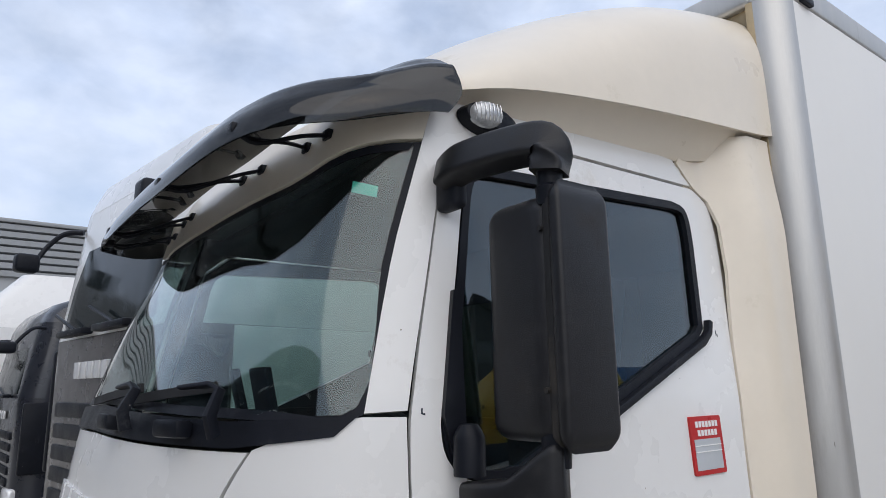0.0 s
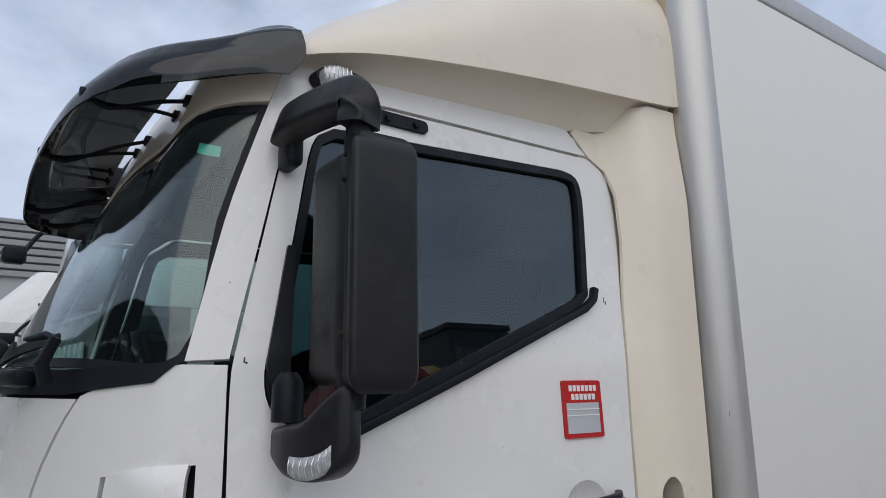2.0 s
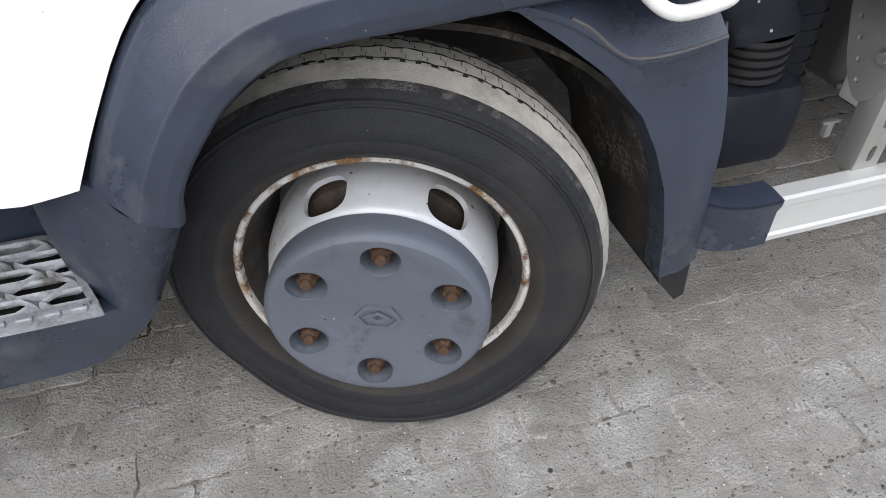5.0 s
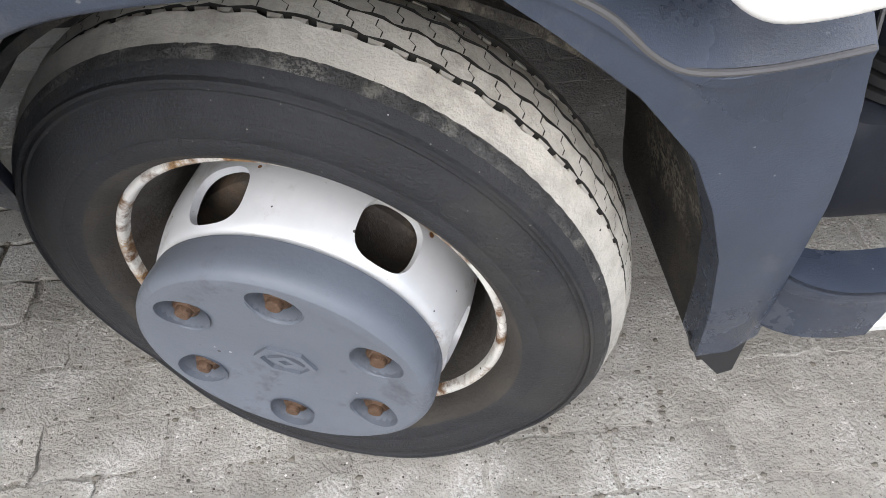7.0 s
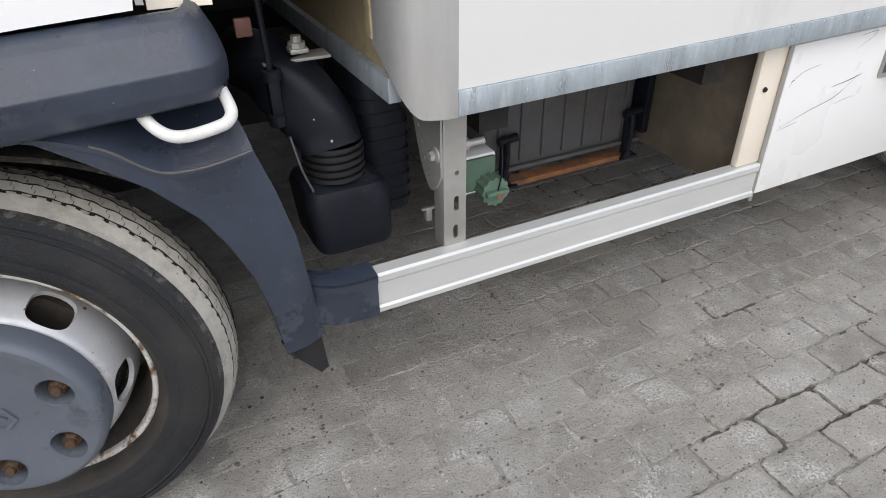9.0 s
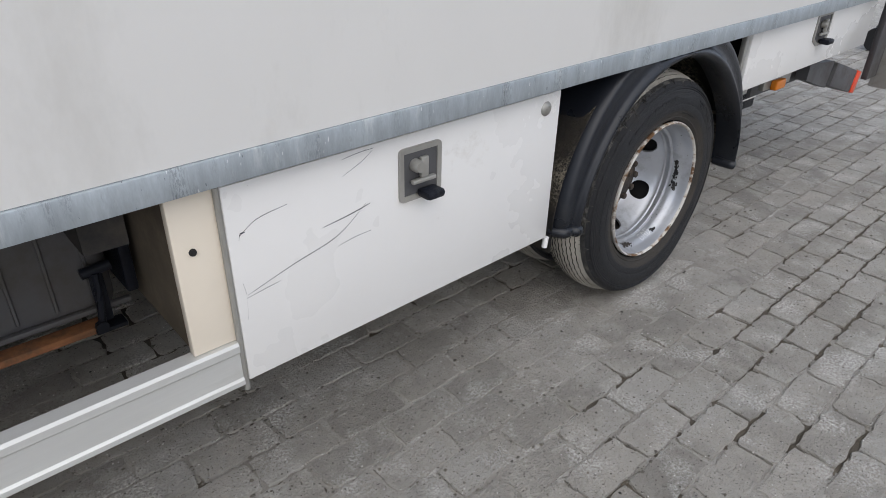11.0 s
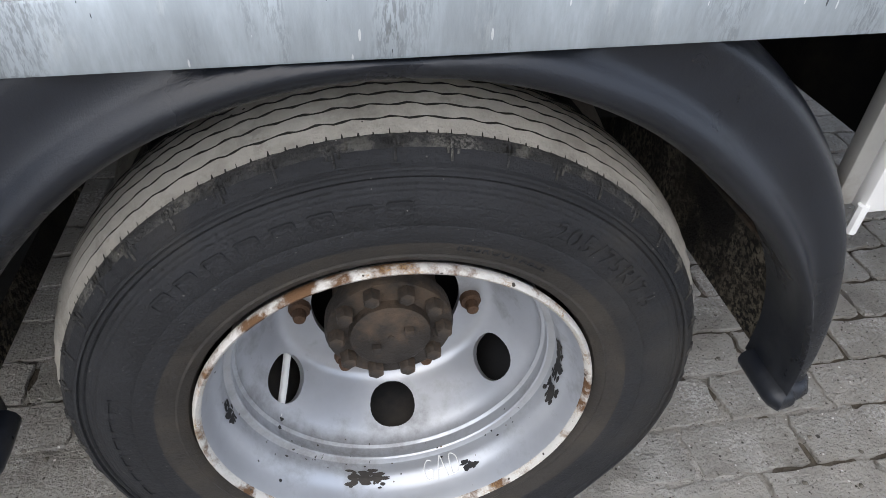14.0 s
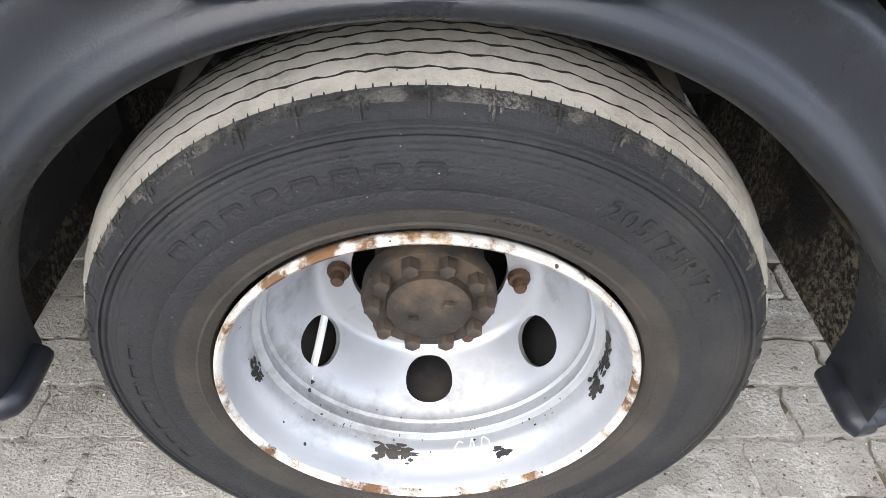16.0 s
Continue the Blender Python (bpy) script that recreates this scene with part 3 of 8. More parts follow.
def near_door():
    door = cab_patch("door", DOOR, M_WHITE, truck, thick=0.02, holes=[inset(WINDOW, -0.004), R1], shape=arch_bulge, label="white painted cab door", step=0.022, lines=[[(XC - x, crease_z(x)) for x in np.arange(-0.30, 0.36, 0.02)]])
    cab_patch("window_seal", WINDOW, M_BLACK, door, off=0.004, thick=0.03, holes=[inset(WINDOW, 0.026)], label="black rubber window surround")
    cab_patch("window_glass", inset(WINDOW, 0.018), M_GLASS_D, door, off=-0.012, thick=0.004, label="dark tinted side glass").visible_shadow = False
    # black lower sill moulding that ends in a stub behind the glass
    tube_pts = [skin(0.006)(u, z, 0) for u, z in ((-0.02, 1.478), (-0.35, 1.612), (-0.655, 1.742), (-0.86, 1.828), (-0.905, 1.862), (-0.918, 1.90))]
    part("window_sill_trim", sweep(bmesh.new(), tube_pts, rounded([(-0.012, -0.016), (0.012, -0.016), (0.012, 0.016), (-0.012, 0.016)], 0.006, 2), Vector((0, 1, 0))), M_BLACK, door, "black rubber sill moulding")
    # handle, its bowl and lock
    hx0, hx1, hz = 0.055, 0.325, 1.232
    def dish(u, z, d):
        r = math.hypot((u + 0.795) / 0.086, (z - 1.228) / 0.074)
        return skin(-0.030 * (1 - min(1, r) ** 2.5))(u, z, d)
    part("handle_recess", patch(bmesh.new(), R1, dish, 0.004, step=0.012), M_WHITE, door, "round bowl behind the handle", 60)
    pts = [cab_point(XC - x, z) + Vector((0, -y, 0)) for x, y, z in ((hx0, 0.008, hz - 0.008), (hx0 + 0.03, 0.034, hz - 0.004), (hx0 + 0.13, 0.042, hz), (hx1 - 0.04, 0.036, hz + 0.006), (hx1, 0.008, hz + 0.01))]
    part("door_handle", sweep(bmesh.new(), smooth_line([tuple(p) for p in pts], 4), rounded([(-0.012, -0.023), (0.012, -0.023), (0.012, 0.023), (-0.012, 0.023)], 0.008, 3), Vector((0, 0, 1))), M_BLACK, door, "black plastic pull handle")
    c = cab_point(XC - 0.305, 1.238)
    part("door_lock", lathe(bmesh.new(), [(0.0, -0.046), (0.011, -0.046), (0.013, -0.04), (0.013, 0.01)], 16, Matrix.Translation(c)), M_STEEL, door, "round key lock")
    # red plate with silver fields
    px0, px1, pz0, pz1 = -0.890, -0.722, 1.425, 1.598
    red = part("badge_plate", patch(bmesh.new(), rounded([(px0, pz0), (px1, pz0), (px1, pz1), (px0, pz1)], 0.008), skin(0.007), 0.008), M_RED, door, "red maker's plate with a silver lower field")
    bm = bmesh.new()
    patch(bm, [(px0 + 0.016, pz0 + 0.014), (px1 - 0.012, pz0 + 0.014), (px1 - 0.012, pz0 + 0.105), (px0 + 0.016, pz0 + 0.105)], skin(0.0085), 0.002)
    part("plate_field", bm, M_SILVER, red, "brushed silver field")
    bm = bmesh.new()
    for a, b in ((0.066, 0.069), (0.084, 0.087)):
        patch(bm, [(px0 + 0.016, pz0 + a), (px1 - 0.012, pz0 + a), (px1 - 0.012, pz0 + b), (px0 + 0.016, pz0 + b)], skin(0.0098), 0.002)
    part("plate_line", bm, M_LABEL, red)
    for za, zb, u0, u1 in ((0.140, 0.158, 0.022, 0.146), (0.114, 0.132, 0.030, 0.138)):
        bm = bmesh.new()
        n = 7 if za > 0.13 else 6
        for k in range(n):
            w = (u1 - u0) / n
            patch(bm, [(px0 + u0 + k * w, pz0 + za), (px0 + u0 + k * w + 0.72 * w, pz0 + za), (px0 + u0 + k * w + 0.72 * w, pz0 + zb), (px0 + u0 + k * w, pz0 + zb)], skin(0.0085), 0.002, step=0.03)
        part("plate_lettering", bm, M_LABEL, red, "white bars of lettering")
    # small chips and marks in the paint
    for u, z, w, h in ((0.252, 1.642, 0.004, 0.014), (0.246, 1.640, 0.006, 0.005), (-0.968, 1.855, 0.002, 0.02), (-0.975, 1.85, 0.003, 0.012)):
        part("paint_chip", patch(bmesh.new(), [(u, z), (u + w, z + 0.002), (u + w, z + h), (u, z + h)], skin(0.0012), 0.002, step=0.02), M_PLASTIC, door)
    return door


near_door()

# pillar, roof rail and upper side
PILLAR = smooth_line([(0.288, 1.652), (0.276, 1.75), (0.251, 1.915), (0.208, 2.18), (0.163, 2.285)], 3) + smooth_line([(0.05, 2.356), (-0.1, 2.387), (-0.29, 2.392), (-0.6, 2.394), (-0.985, 2.397)], 3) + \
    smooth_line([(-0.975, 2.402), (-0.93, 2.44), (-0.895, 2.485)], 2) + [(-0.5, 2.505), (0.05, 2.50)] + smooth_line([(0.2, 2.47), (0.232, 2.41), (0.262, 2.325), (0.306, 2.17), (0.346, 1.985), (0.386, 1.648)], 3)
cab_patch("windscreen_pillar", PILLAR, M_WHITE, truck, thick=0.03, label="white painted windscreen pillar and roof rail")
cab_patch("windscreen_pillar", mirrored(PILLAR), M_WHITE, truck, thick=0.03)
far = cab_patch("far_door", mirrored([(0.28, 0.68), (0.28, 1.7), (0.17, 2.27), (0.0, 2.37), (-1.07, 2.38), (-1.0, 0.9), (-0.3, 0.7)][::-1]), M_WHITE, truck, thick=0.02, holes=[mirrored(WINDOW)], step=0.08, label="white far cab door")
cab_patch("window_glass", mirrored(WINDOW), M_GLASS_W, far, off=-0.01, thick=0.004, step=0.08).visible_shadow = False
cab_patch("door_trim", mirrored([(0.275, 0.70), (0.275, 1.7), (0.165, 2.265), (0.0, 2.365), (-1.05, 2.375), (-0.98, 0.92), (-0.3, 0.72)][::-1]), M_SEAT, far, off=-0.03, thick=0.01, holes=[mirrored(inset(WINDOW, -0.002))], step=0.08, label="dark inner lining of the door")
cab_patch("pillar_trim", mirrored(inset(PILLAR, 0.004)), M_SEAT, truck, off=-0.036, thick=0.008, label="dark inner lining of the windscreen pillar")
# header over the windscreen
HEAD = [(0.234, 2.41), (0.264, 2.325)] + smooth_line([(0.526, 2.302), (0.965, 2.262), (UC, 2.25), (2 * UC - 0.965, 2.262), (2 * UC - 0.526, 2.302)], 4) + [(2 * UC - 0.264, 2.325), (2 * UC - 0.234, 2.41), (2 * UC - 0.21, 2.47), (0.21, 2.47)]
cab_patch("windscreen_header", HEAD, M_CREAM, truck, off=0.004, thick=0.02, step=0.08, label="cream header panel under the sun visor")
# roof
def roof_fn(s, t, d):
    u = -1.1 + s * (2 * UC + 2.2)
    p = cab_point(u, 2.46)
    q = Vector((max(-0.6, min(0.4, p.x * 0.6)), YC, 2.47))
    return p.lerp(q, t) + Vector((0, 0, 0.06 * math.sin(t * math.pi / 2) - d))
part("cab_roof", shell(bmesh.new(), 60, 6, roof_fn, 0.02), M_WHITE, truck)

# windscreen with its black border, cowl and wipers
WS_TOP = smooth_line([(0.266, 2.317), (0.526, 2.295), (0.965, 2.255), (UC, 2.243), (2 * UC - 0.965, 2.255), (2 * UC - 0.526, 2.295), (2 * UC - 0.266, 2.317)], 4)
WS = WS_TOP + smooth_line([(2 * UC - 0.306, 2.17), (2 * UC - 0.346, 1.985), (2 * UC - 0.386, 1.648), (2 * UC - 0.7, 1.64), (UC, 1.665), (0.7, 1.64), (0.386, 1.648), (0.346, 1.985), (0.306, 2.17)], 4)
def screen_fn(s, t, d):
    z0 = curve_at(s, [(0, 1.648), (0.14, 1.640), (0.5, 1.665), (0.86, 1.640), (1, 1.648)])
    z1 = curve_at(s, [(0, 2.319), (0.10, 2.297), (0.27, 2.260), (0.5, 2.244), (0.73, 2.260), (0.90, 2.297), (1, 2.319)])
    z = z0 + (z1 - z0) * t
    edge = curve_at(z, [(1.64, 0.386), (1.985, 0.346), (2.17, 0.306), (2.32, 0.264)])
    return skin(-0.006 + 0.07 * t * (1 - t) * sstep(min(s, 1 - s), 0.0, 0.12))(edge + s * (2 * UC - 2 * edge), z, d)
screen = part("windscreen", shell(bmesh.new(), 110, 30, screen_fn, 0.005), M_GLASS_W, truck, "green tinted windscreen", 80)
screen.visible_shadow = False
cab_patch("screen_border", WS, M_BLACK, screen, off=-0.002, thick=0.004, holes=[inset(WS, 0.022)], step=0.08, label="black ceramic border of the glass")
cab_patch("sticker", [(0.40, 2.165), (0.495, 2.185), (0.495, 2.215), (0.40, 2.195)], M_CYAN, screen, off=-0.0125, thick=0.001, label="green sticker inside the glass")
COWL = [(0.40, 1.642), (0.7, 1.632), (UC, 1.66), (2 * UC - 0.7, 1.632), (2 * UC - 0.40, 1.642), (2 * UC - 0.40, 1.60), (2 * UC - 0.7, 1.575), (UC, 1.585), (0.7, 1.575), (0.45, 1.60)]
cab_patch("cowl", COWL, M_BLACK, truck, off=0.006, thick=0.03, step=0.06, label="black plastic cowl below the windscreen")


def wiper(u0, u1, z1, lift):
    base = cab_point(u0, 1.615) + cab_normal(u0, 1.615) * 0.03
    bm = bmesh.new()
    n = cab_normal(u0, 1.6)
    side = Vector((0, 0, 1)).cross(n).normalized()
    add_box(bm, (-0.05, -0.022, -0.022), (0.05, 0.024, 0.02), 0.010, 2, 0, Matrix.Translation(base) @ Matrix((side, n, Vector((0, 0, 1)))).transposed().to_4x4())
    arm = part("wiper", bm, M_BLACK, truck, "black wiper with its spindle cover")
    u_up = u0 - 0.14
    pts = [cab_point(u_up, 1.60) + cab_normal(u_up, 1.6) * 0.03, cab_point(u_up, 1.635) + cab_normal(u_up, 1.635) * 0.05, cab_point(u_up, 1.690) + cab_normal(u_up, 1.69) * 0.045,
           cab_point(u_up + 0.03, 1.700) + cab_normal(u_up, 1.70) * 0.05, cab_point(u_up + 0.14, 1.692) + cab_normal(u_up + 0.1, 1.69) * 0.05]
    part("wiper_arm", sweep(bmesh.new(), [tuple(p) for p in pts], rounded([(-0.007, -0.013), (0.007, -0.013), (0.007, 0.013), (-0.007, 0.013)], 0.004, 2), cab_normal(u_up, 1.7), scale=[1.2, 1.2, 1, 0.9, 0.6]), M_BLACK, arm)
    pts = [cab_point(u_up + 0.05 + k * 0.1, 1.705 - 0.008 * k) + cab_normal(u_up + 0.05 + k * 0.1, 1.70) * 0.016 for k in range(6)]
    part("wiper_blade", sweep(bmesh.new(), [tuple(p) for p in pts], [(-0.006, -0.012), (0.006, -0.012), (0.004, 0.012), (-0.004, 0.012)], Vector((0, 0, 1))), M_RUBBER, arm)


wiper(0.86, 1.3, 1.74, 0)
wiper(1.24, 1.7, 1.74, 0)

# corner panel with its deflector flap and two dark slots
CORNER = smooth_line([(0.2895, 1.638), (0.289, 1.40), (0.2915, 1.065), (0.2745, 0.90), (0.270, 0.858)], 3) + [(0.34, 0.862), (0.52, 0.842), (0.68, 0.848)] + [(0.86, 0.87), (0.86, 1.165), (0.81, 1.165)] + \
    smooth_line([(0.802, 1.185), (0.765, 1.365), (0.70, 1.49), (0.640, 1.572)], 3) + smooth_line([(0.56, 1.600), (0.45, 1.630), (0.390, 1.640)], 3)
FLAP = smooth_line([(0.362, 0.885), (0.367, 1.10), (0.366, 1.30), (0.360, 1.425)], 3) + [(0.455, 1.420)] + smooth_line([(0.542, 1.400), (0.553, 1.30), (0.577, 1.10), (0.594, 0.97), (0.600, 0.885)], 3) + [(0.48, 0.862)]
FLAP_HOLE = smooth_line([(0.347, 0.912), (0.3475, 1.10), (0.347, 1.30), (0.346, 1.422)], 3) + [(0.455, 1.416)] + smooth_line([(0.558, 1.398), (0.570, 1.30), (0.594, 1.10), (0.610, 0.985), (0.611, 0.915)], 3) + [(0.48, 0.905)]
LAMP = rounded([(0.619, 0.976), (0.619, 1.066), (0.838, 1.038), (0.819, 0.924)], [0.018, 0.006, 0.008, 0.008])
def flap_shape(u, z):
    return 0.001 + 0.028 * sstep(1.435 - z, 0.0, 0.05) * sstep(z, 0.905, 1.06) * (1 - 0.9 * sstep(u, 0.42, 0.52))
def corner_shape(u, z):
    return 0.018 * sstep(1.20 - z, 0.0, 0.03) * sstep(u, 0.56, 0.62)
corner = cab_patch("corner_panel", CORNER, M_WHITE, truck, thick=0.02, holes=[FLAP_HOLE, inset(LAMP, -0.004)], step=0.04, shape=corner_shape, label="white painted front corner panel")
cab_patch("air_deflector", FLAP, M_WHITE, corner, thick=0.03, step=0.035, shape=flap_shape, label="white air deflector between two dark slots")
cab_patch("corner_panel", mirrored(CORNER), M_WHITE, truck, thick=0.02, step=0.08)
cab_patch("lower_lip", [(0.276, 0.850), (0.34, 0.854), (0.52, 0.834), (0.70, 0.84), (0.70, 0.80), (0.52, 0.785), (0.36, 0.80), (0.27, 0.80)], M_WHITE, truck, thick=0.02, label="white lip under the corner panel")
FRONT = smooth_line([(0.652, 1.566), (0.712, 1.488), (0.777, 1.363), (0.815, 1.19)], 3) + smooth_line([(1.0, 1.155), (UC, 1.145), (2 * UC - 1.0, 1.155)], 4) + smooth_line([(2 * UC - 0.815, 1.19), (2 * UC - 0.777, 1.363), (2 * UC - 0.712, 1.488), (2 * UC - 0.652, 1.566)], 3) + [(UC, 1.578)]
front = cab_patch("front_flap", FRONT, M_WHITE, truck, thick=0.02, step=0.06, label="white front service flap")
bm = bmesh.new()
for k in range(5):
    patch(bm, [(1.16 + 0.16 * k, 1.33), (1.28 + 0.16 * k, 1.33), (1.28 + 0.16 * k, 1.405), (1.16 + 0.16 * k, 1.405)], skin(0.012), 0.012)
part("front_lettering", bm, M_CHROME, front, "raised chrome bars of lettering")
GRILLE = [(0.87, 0.87), (0.87, 1.168), (1.0, 1.14), (UC, 1.13), (2 * UC - 1.0, 1.14), (2 * UC - 0.87, 1.168), (2 * UC - 0.87, 0.87)]
cab_patch("front_mask", GRILLE, M_WHITE, truck, off=0.02, thick=0.02, step=0.08)
cab_patch("front_grille", [(1.0, 0.80), (0.98, 1.02), (UC, 1.06), (2 * UC - 0.98, 1.02), (2 * UC - 1.0, 0.80)], M_BLACK, truck, off=0.03, thick=0.02, step=0.08, label="black front grille")


def headlamp():
    bm = bmesh.new()
    lamp = cab_patch("headlamp", LAMP, M_BLACK, truck, off=-0.03, thick=0.03, label="wrap-round headlamp with clear lens")
    cab_patch("reflector", inset(LAMP, 0.008), M_CHROME, lamp, off=-0.026, thick=0.002, label="faceted chrome reflector", step=0.008,
              shape=lambda u, z: 0.004 * abs(math.sin(u * 130)) + 0.0016 * math.sin(z * 230) + 0.05 * max(0.0, u - 0.74))
    c = cab_point(0.667, 1.016) + cab_normal(0.667, 1.016) * -0.010
    bm = bmesh.new()
    lathe(bm, [(0.0, -0.02), (0.014, -0.018), (0.02, -0.005), (0.02, 0.01), (0.012, 0.02), (0.0, 0.02)], 14, Matrix.Translation(c) @ pose(0, 0, 0, 0, 0, -50))
    part("indicator_bulb", bm, M_ORANGE, lamp, "amber indicator bulb")
    cab_patch("lamp_frame", LAMP, M_BLACK, lamp, off=0.012, thick=0.04, holes=[inset(LAMP, 0.0055)], label="black lamp surround")
    cab_patch("lens", inset(LAMP, 0.008), M_LENS, lamp, off=0.010, thick=0.003, label="clear lens").visible_shadow = False


headlamp()

# dark shell behind the panels, and the cabin
def inner_fn(off):
    def fn(s, t, d):
        u = -1.04 + s * (2 * UC + 2.08)
        z0 = 1.04 - 0.42 * sstep(u, -0.16, -0.02) * sstep(2 * UC - u, -0.16, -0.02)
        z = z0 + t * (1.60 - z0)
        return skin(off)(u, z, d)
    return fn
part("cab_inner_shell", shell(bmesh.new(), 60, 8, inner_fn(-0.045), 0.02), M_DARK, truck, "dark inner body behind the panel gaps")
bm = bmesh.new()
add_box(bm, (0.36, 0.23, 1.0), (0.40, 2.17, 1.55), 0.01)
add_box(bm, (0.36, 0.23, 2.10), (0.40, 2.17, 2.50), 0.01)
for y0, y1 in ((0.23, 0.42), (1.98, 2.17), (1.12, 1.28)):
    add_box(bm, (0.36, y0, 1.55), (0.40, y1, 2.10), 0.01)
part("cab_back_wall", bm, M_INTERIOR, truck, "grey cab rear wall with window openings")
part("headliner", boxed((-0.74, 0.24, 2.36), (0.38, 2.16, 2.40), 0.02), M_SEAT, truck)
part("cab_floor", boxed((-0.8, 0.2, 1.0), (0.38, 2.2, 1.04)), M_DARK, truck)
bm = bmesh.new()
sweep(bm, [(-0.80, 0.32, 1.52), (-0.90, 0.5, 1.53), (-0.96, 1.2, 1.53), (-0.90, 1.9, 1.53), (-0.80, 2.08, 1.52)], rounded([(-0.14, -0.2), (0.14, -0.2), (0.12, 0.05), (-0.12, 0.06)], 0.05, 3), cap=True)
dash = part("dashboard", bm, M_SEAT, truck, "dark dashboard")
st = Matrix.Translation((-0.60, 0.62, 1.54)) @ pose(0, 0, 0, 0, 40, 0)
bm = bmesh.new()
ring = [st @ Vector((0.21 * math.cos(a), 0.21 * math.sin(a), 0)) for a in np.linspace(0, 2 * math.pi, 29)[:-1]]
sweep(bm, [tuple(p) for p in ring], disc_outline(0.015, 8), st.to_3x3() @ Vector((0, 0, 1)), closed=True)
tube(bm, [tuple(st @ Vector((-0.2, 0, 0))), tuple(st @ Vector((0, 0, -0.03))), tuple(st @ Vector((0.2, 0, 0)))], 0.018)
part("steering_wheel", bm, M_SEAT, truck)


def seat(y):
    bm = boxed((-0.45, y - 0.25, 1.36), (0.05, y + 0.25, 1.50), 0.05, 3)
    s = part("seat", bm, M_SEAT, truck, "dark fabric cab seat")
    part("backrest", add_box(bmesh.new(), (-0.07, -0.24, 0), (0.07, 0.24, 0.62), 0.05, 3, 0, Matrix.Translation((0.08, y, 1.48)) @ pose(0, 0, 0, 0, 12, 0)), M_SEAT, s)
    part("headrest", add_box(bmesh.new(), (-0.05, -0.14, 0), (0.05, 0.14, 0.2), 0.04, 3, 0, Matrix.Translation((0.22, y, 2.1)) @ pose(0, 0, 0, 0, 12, 0)), M_SEAT, s)


seat(0.62)
seat(1.75)
bm = bmesh.new()
for x, y, a in ((-0.93, 0.80, 12), (-0.95, 0.95, -10)):
    add_box(bm, (-0.012, -0.045, 0), (0.012, 0.045, 0.17), 0.006, 2, 0, Matrix.Translation((x, y, 1.60)) @ pose(0, 0, 0, 0, -14, a))
part("device_holder", bm, M_BLACK, dash, "two black phone holders on the dashboard")

# ---------------------------------------------------------------- sun visor over the windscreen
def visor_fn(s, t, d):
    tip = 0.055 * max(0.0, 1 - t / 0.6) ** 1.4 + 0.05 * max(0.0, (t - 0.75) / 0.25) ** 1.5
    u = 0.175 + tip + s * (2 * UC - 0.35 - 2 * tip)
    e = min(s, 1 - s) * 2
    full = sstep(e, 0.0, 0.34)
    b = cab_point(u, 2.46) - Vector((rake(u, 2.46) * (0.42 + 0.58 * sstep(t, 0.0, 0.45)), 0, 0))
    n = cab_normal(u, 1.9)
    n = Vector((n.x, n.y, 0)).normalized()
    reach = (0.115 + 0.085 * full) * math.sin(t * math.pi / 2) ** 0.9
    drop = (0.195 - 0.020 * full) * t ** 1.5
    top = 2.507 + 0.060 * (1 - sstep(e, 0.0, 0.22)) - 0.085 * sstep(e, 0.05, 0.75)
    ridge = 0.006 * math.exp(-((t - 0.42) / 0.07) ** 2)
    p = b + n * (reach - 0.01 + ridge) + Vector((0, 0, top - 2.46 - drop + ridge))
    return p - Vector((n.x * d * math.sin(t * 1.5), n.y * d * math.sin(t * 1.5), d * math.cos(t * 1.5)))
visor = part("sun_visor", shell(bmesh.new(), 70, 16, visor_fn, 0.005), M_VISOR, truck, "smoked dark acrylic sun visor", 60)
for s in (0.20, 0.36, 0.64, 0.80):
    bm = bmesh.new()
    a = visor_fn(s, 0.80, 0.014)
    u = 0.190 + s * (2 * UC - 0.38)
    for du, dip in ((0.075, 0.0), (-0.075, 0.02)):
        b = cab_point(u + du, 2.37) + cab_normal(u + du, 2.37) * 0.004
        e = a.lerp(b, 0.22) + Vector((0, 0, -0.012 - dip))
        tube(bm, smooth_line([tuple(a), tuple(e), tuple(e.lerp(b, 0.6) + Vector((0, 0, 0.006))), tuple(b)], 4), 0.0062, 8)
        add_box(bm, (b.x - 0.012, b.y - 0.018, b.z - 0.014), (b.x + 0.012, b.y + 0.018, b.z + 0.014), 0.004)
    add_box(bm, (a.x - 0.016, a.y - 0.022, a.z - 0.014), (a.x + 0.016, a.y + 0.022, a.z + 0.014), 0.005)
    part("visor_bracket", bm, M_BLACK, visor, "black bent rod bracket with clamps")
bm = bmesh.new()
p = visor_fn(0.985, 0.9, 0)
add_box(bm, (p.x - 0.03, p.y - 0.03, p.z - 0.03), (p.x + 0.03, p.y + 0.03, p.z + 0.03), 0.012)
part("visor_end_stop", bm, M_BLACK, visor)

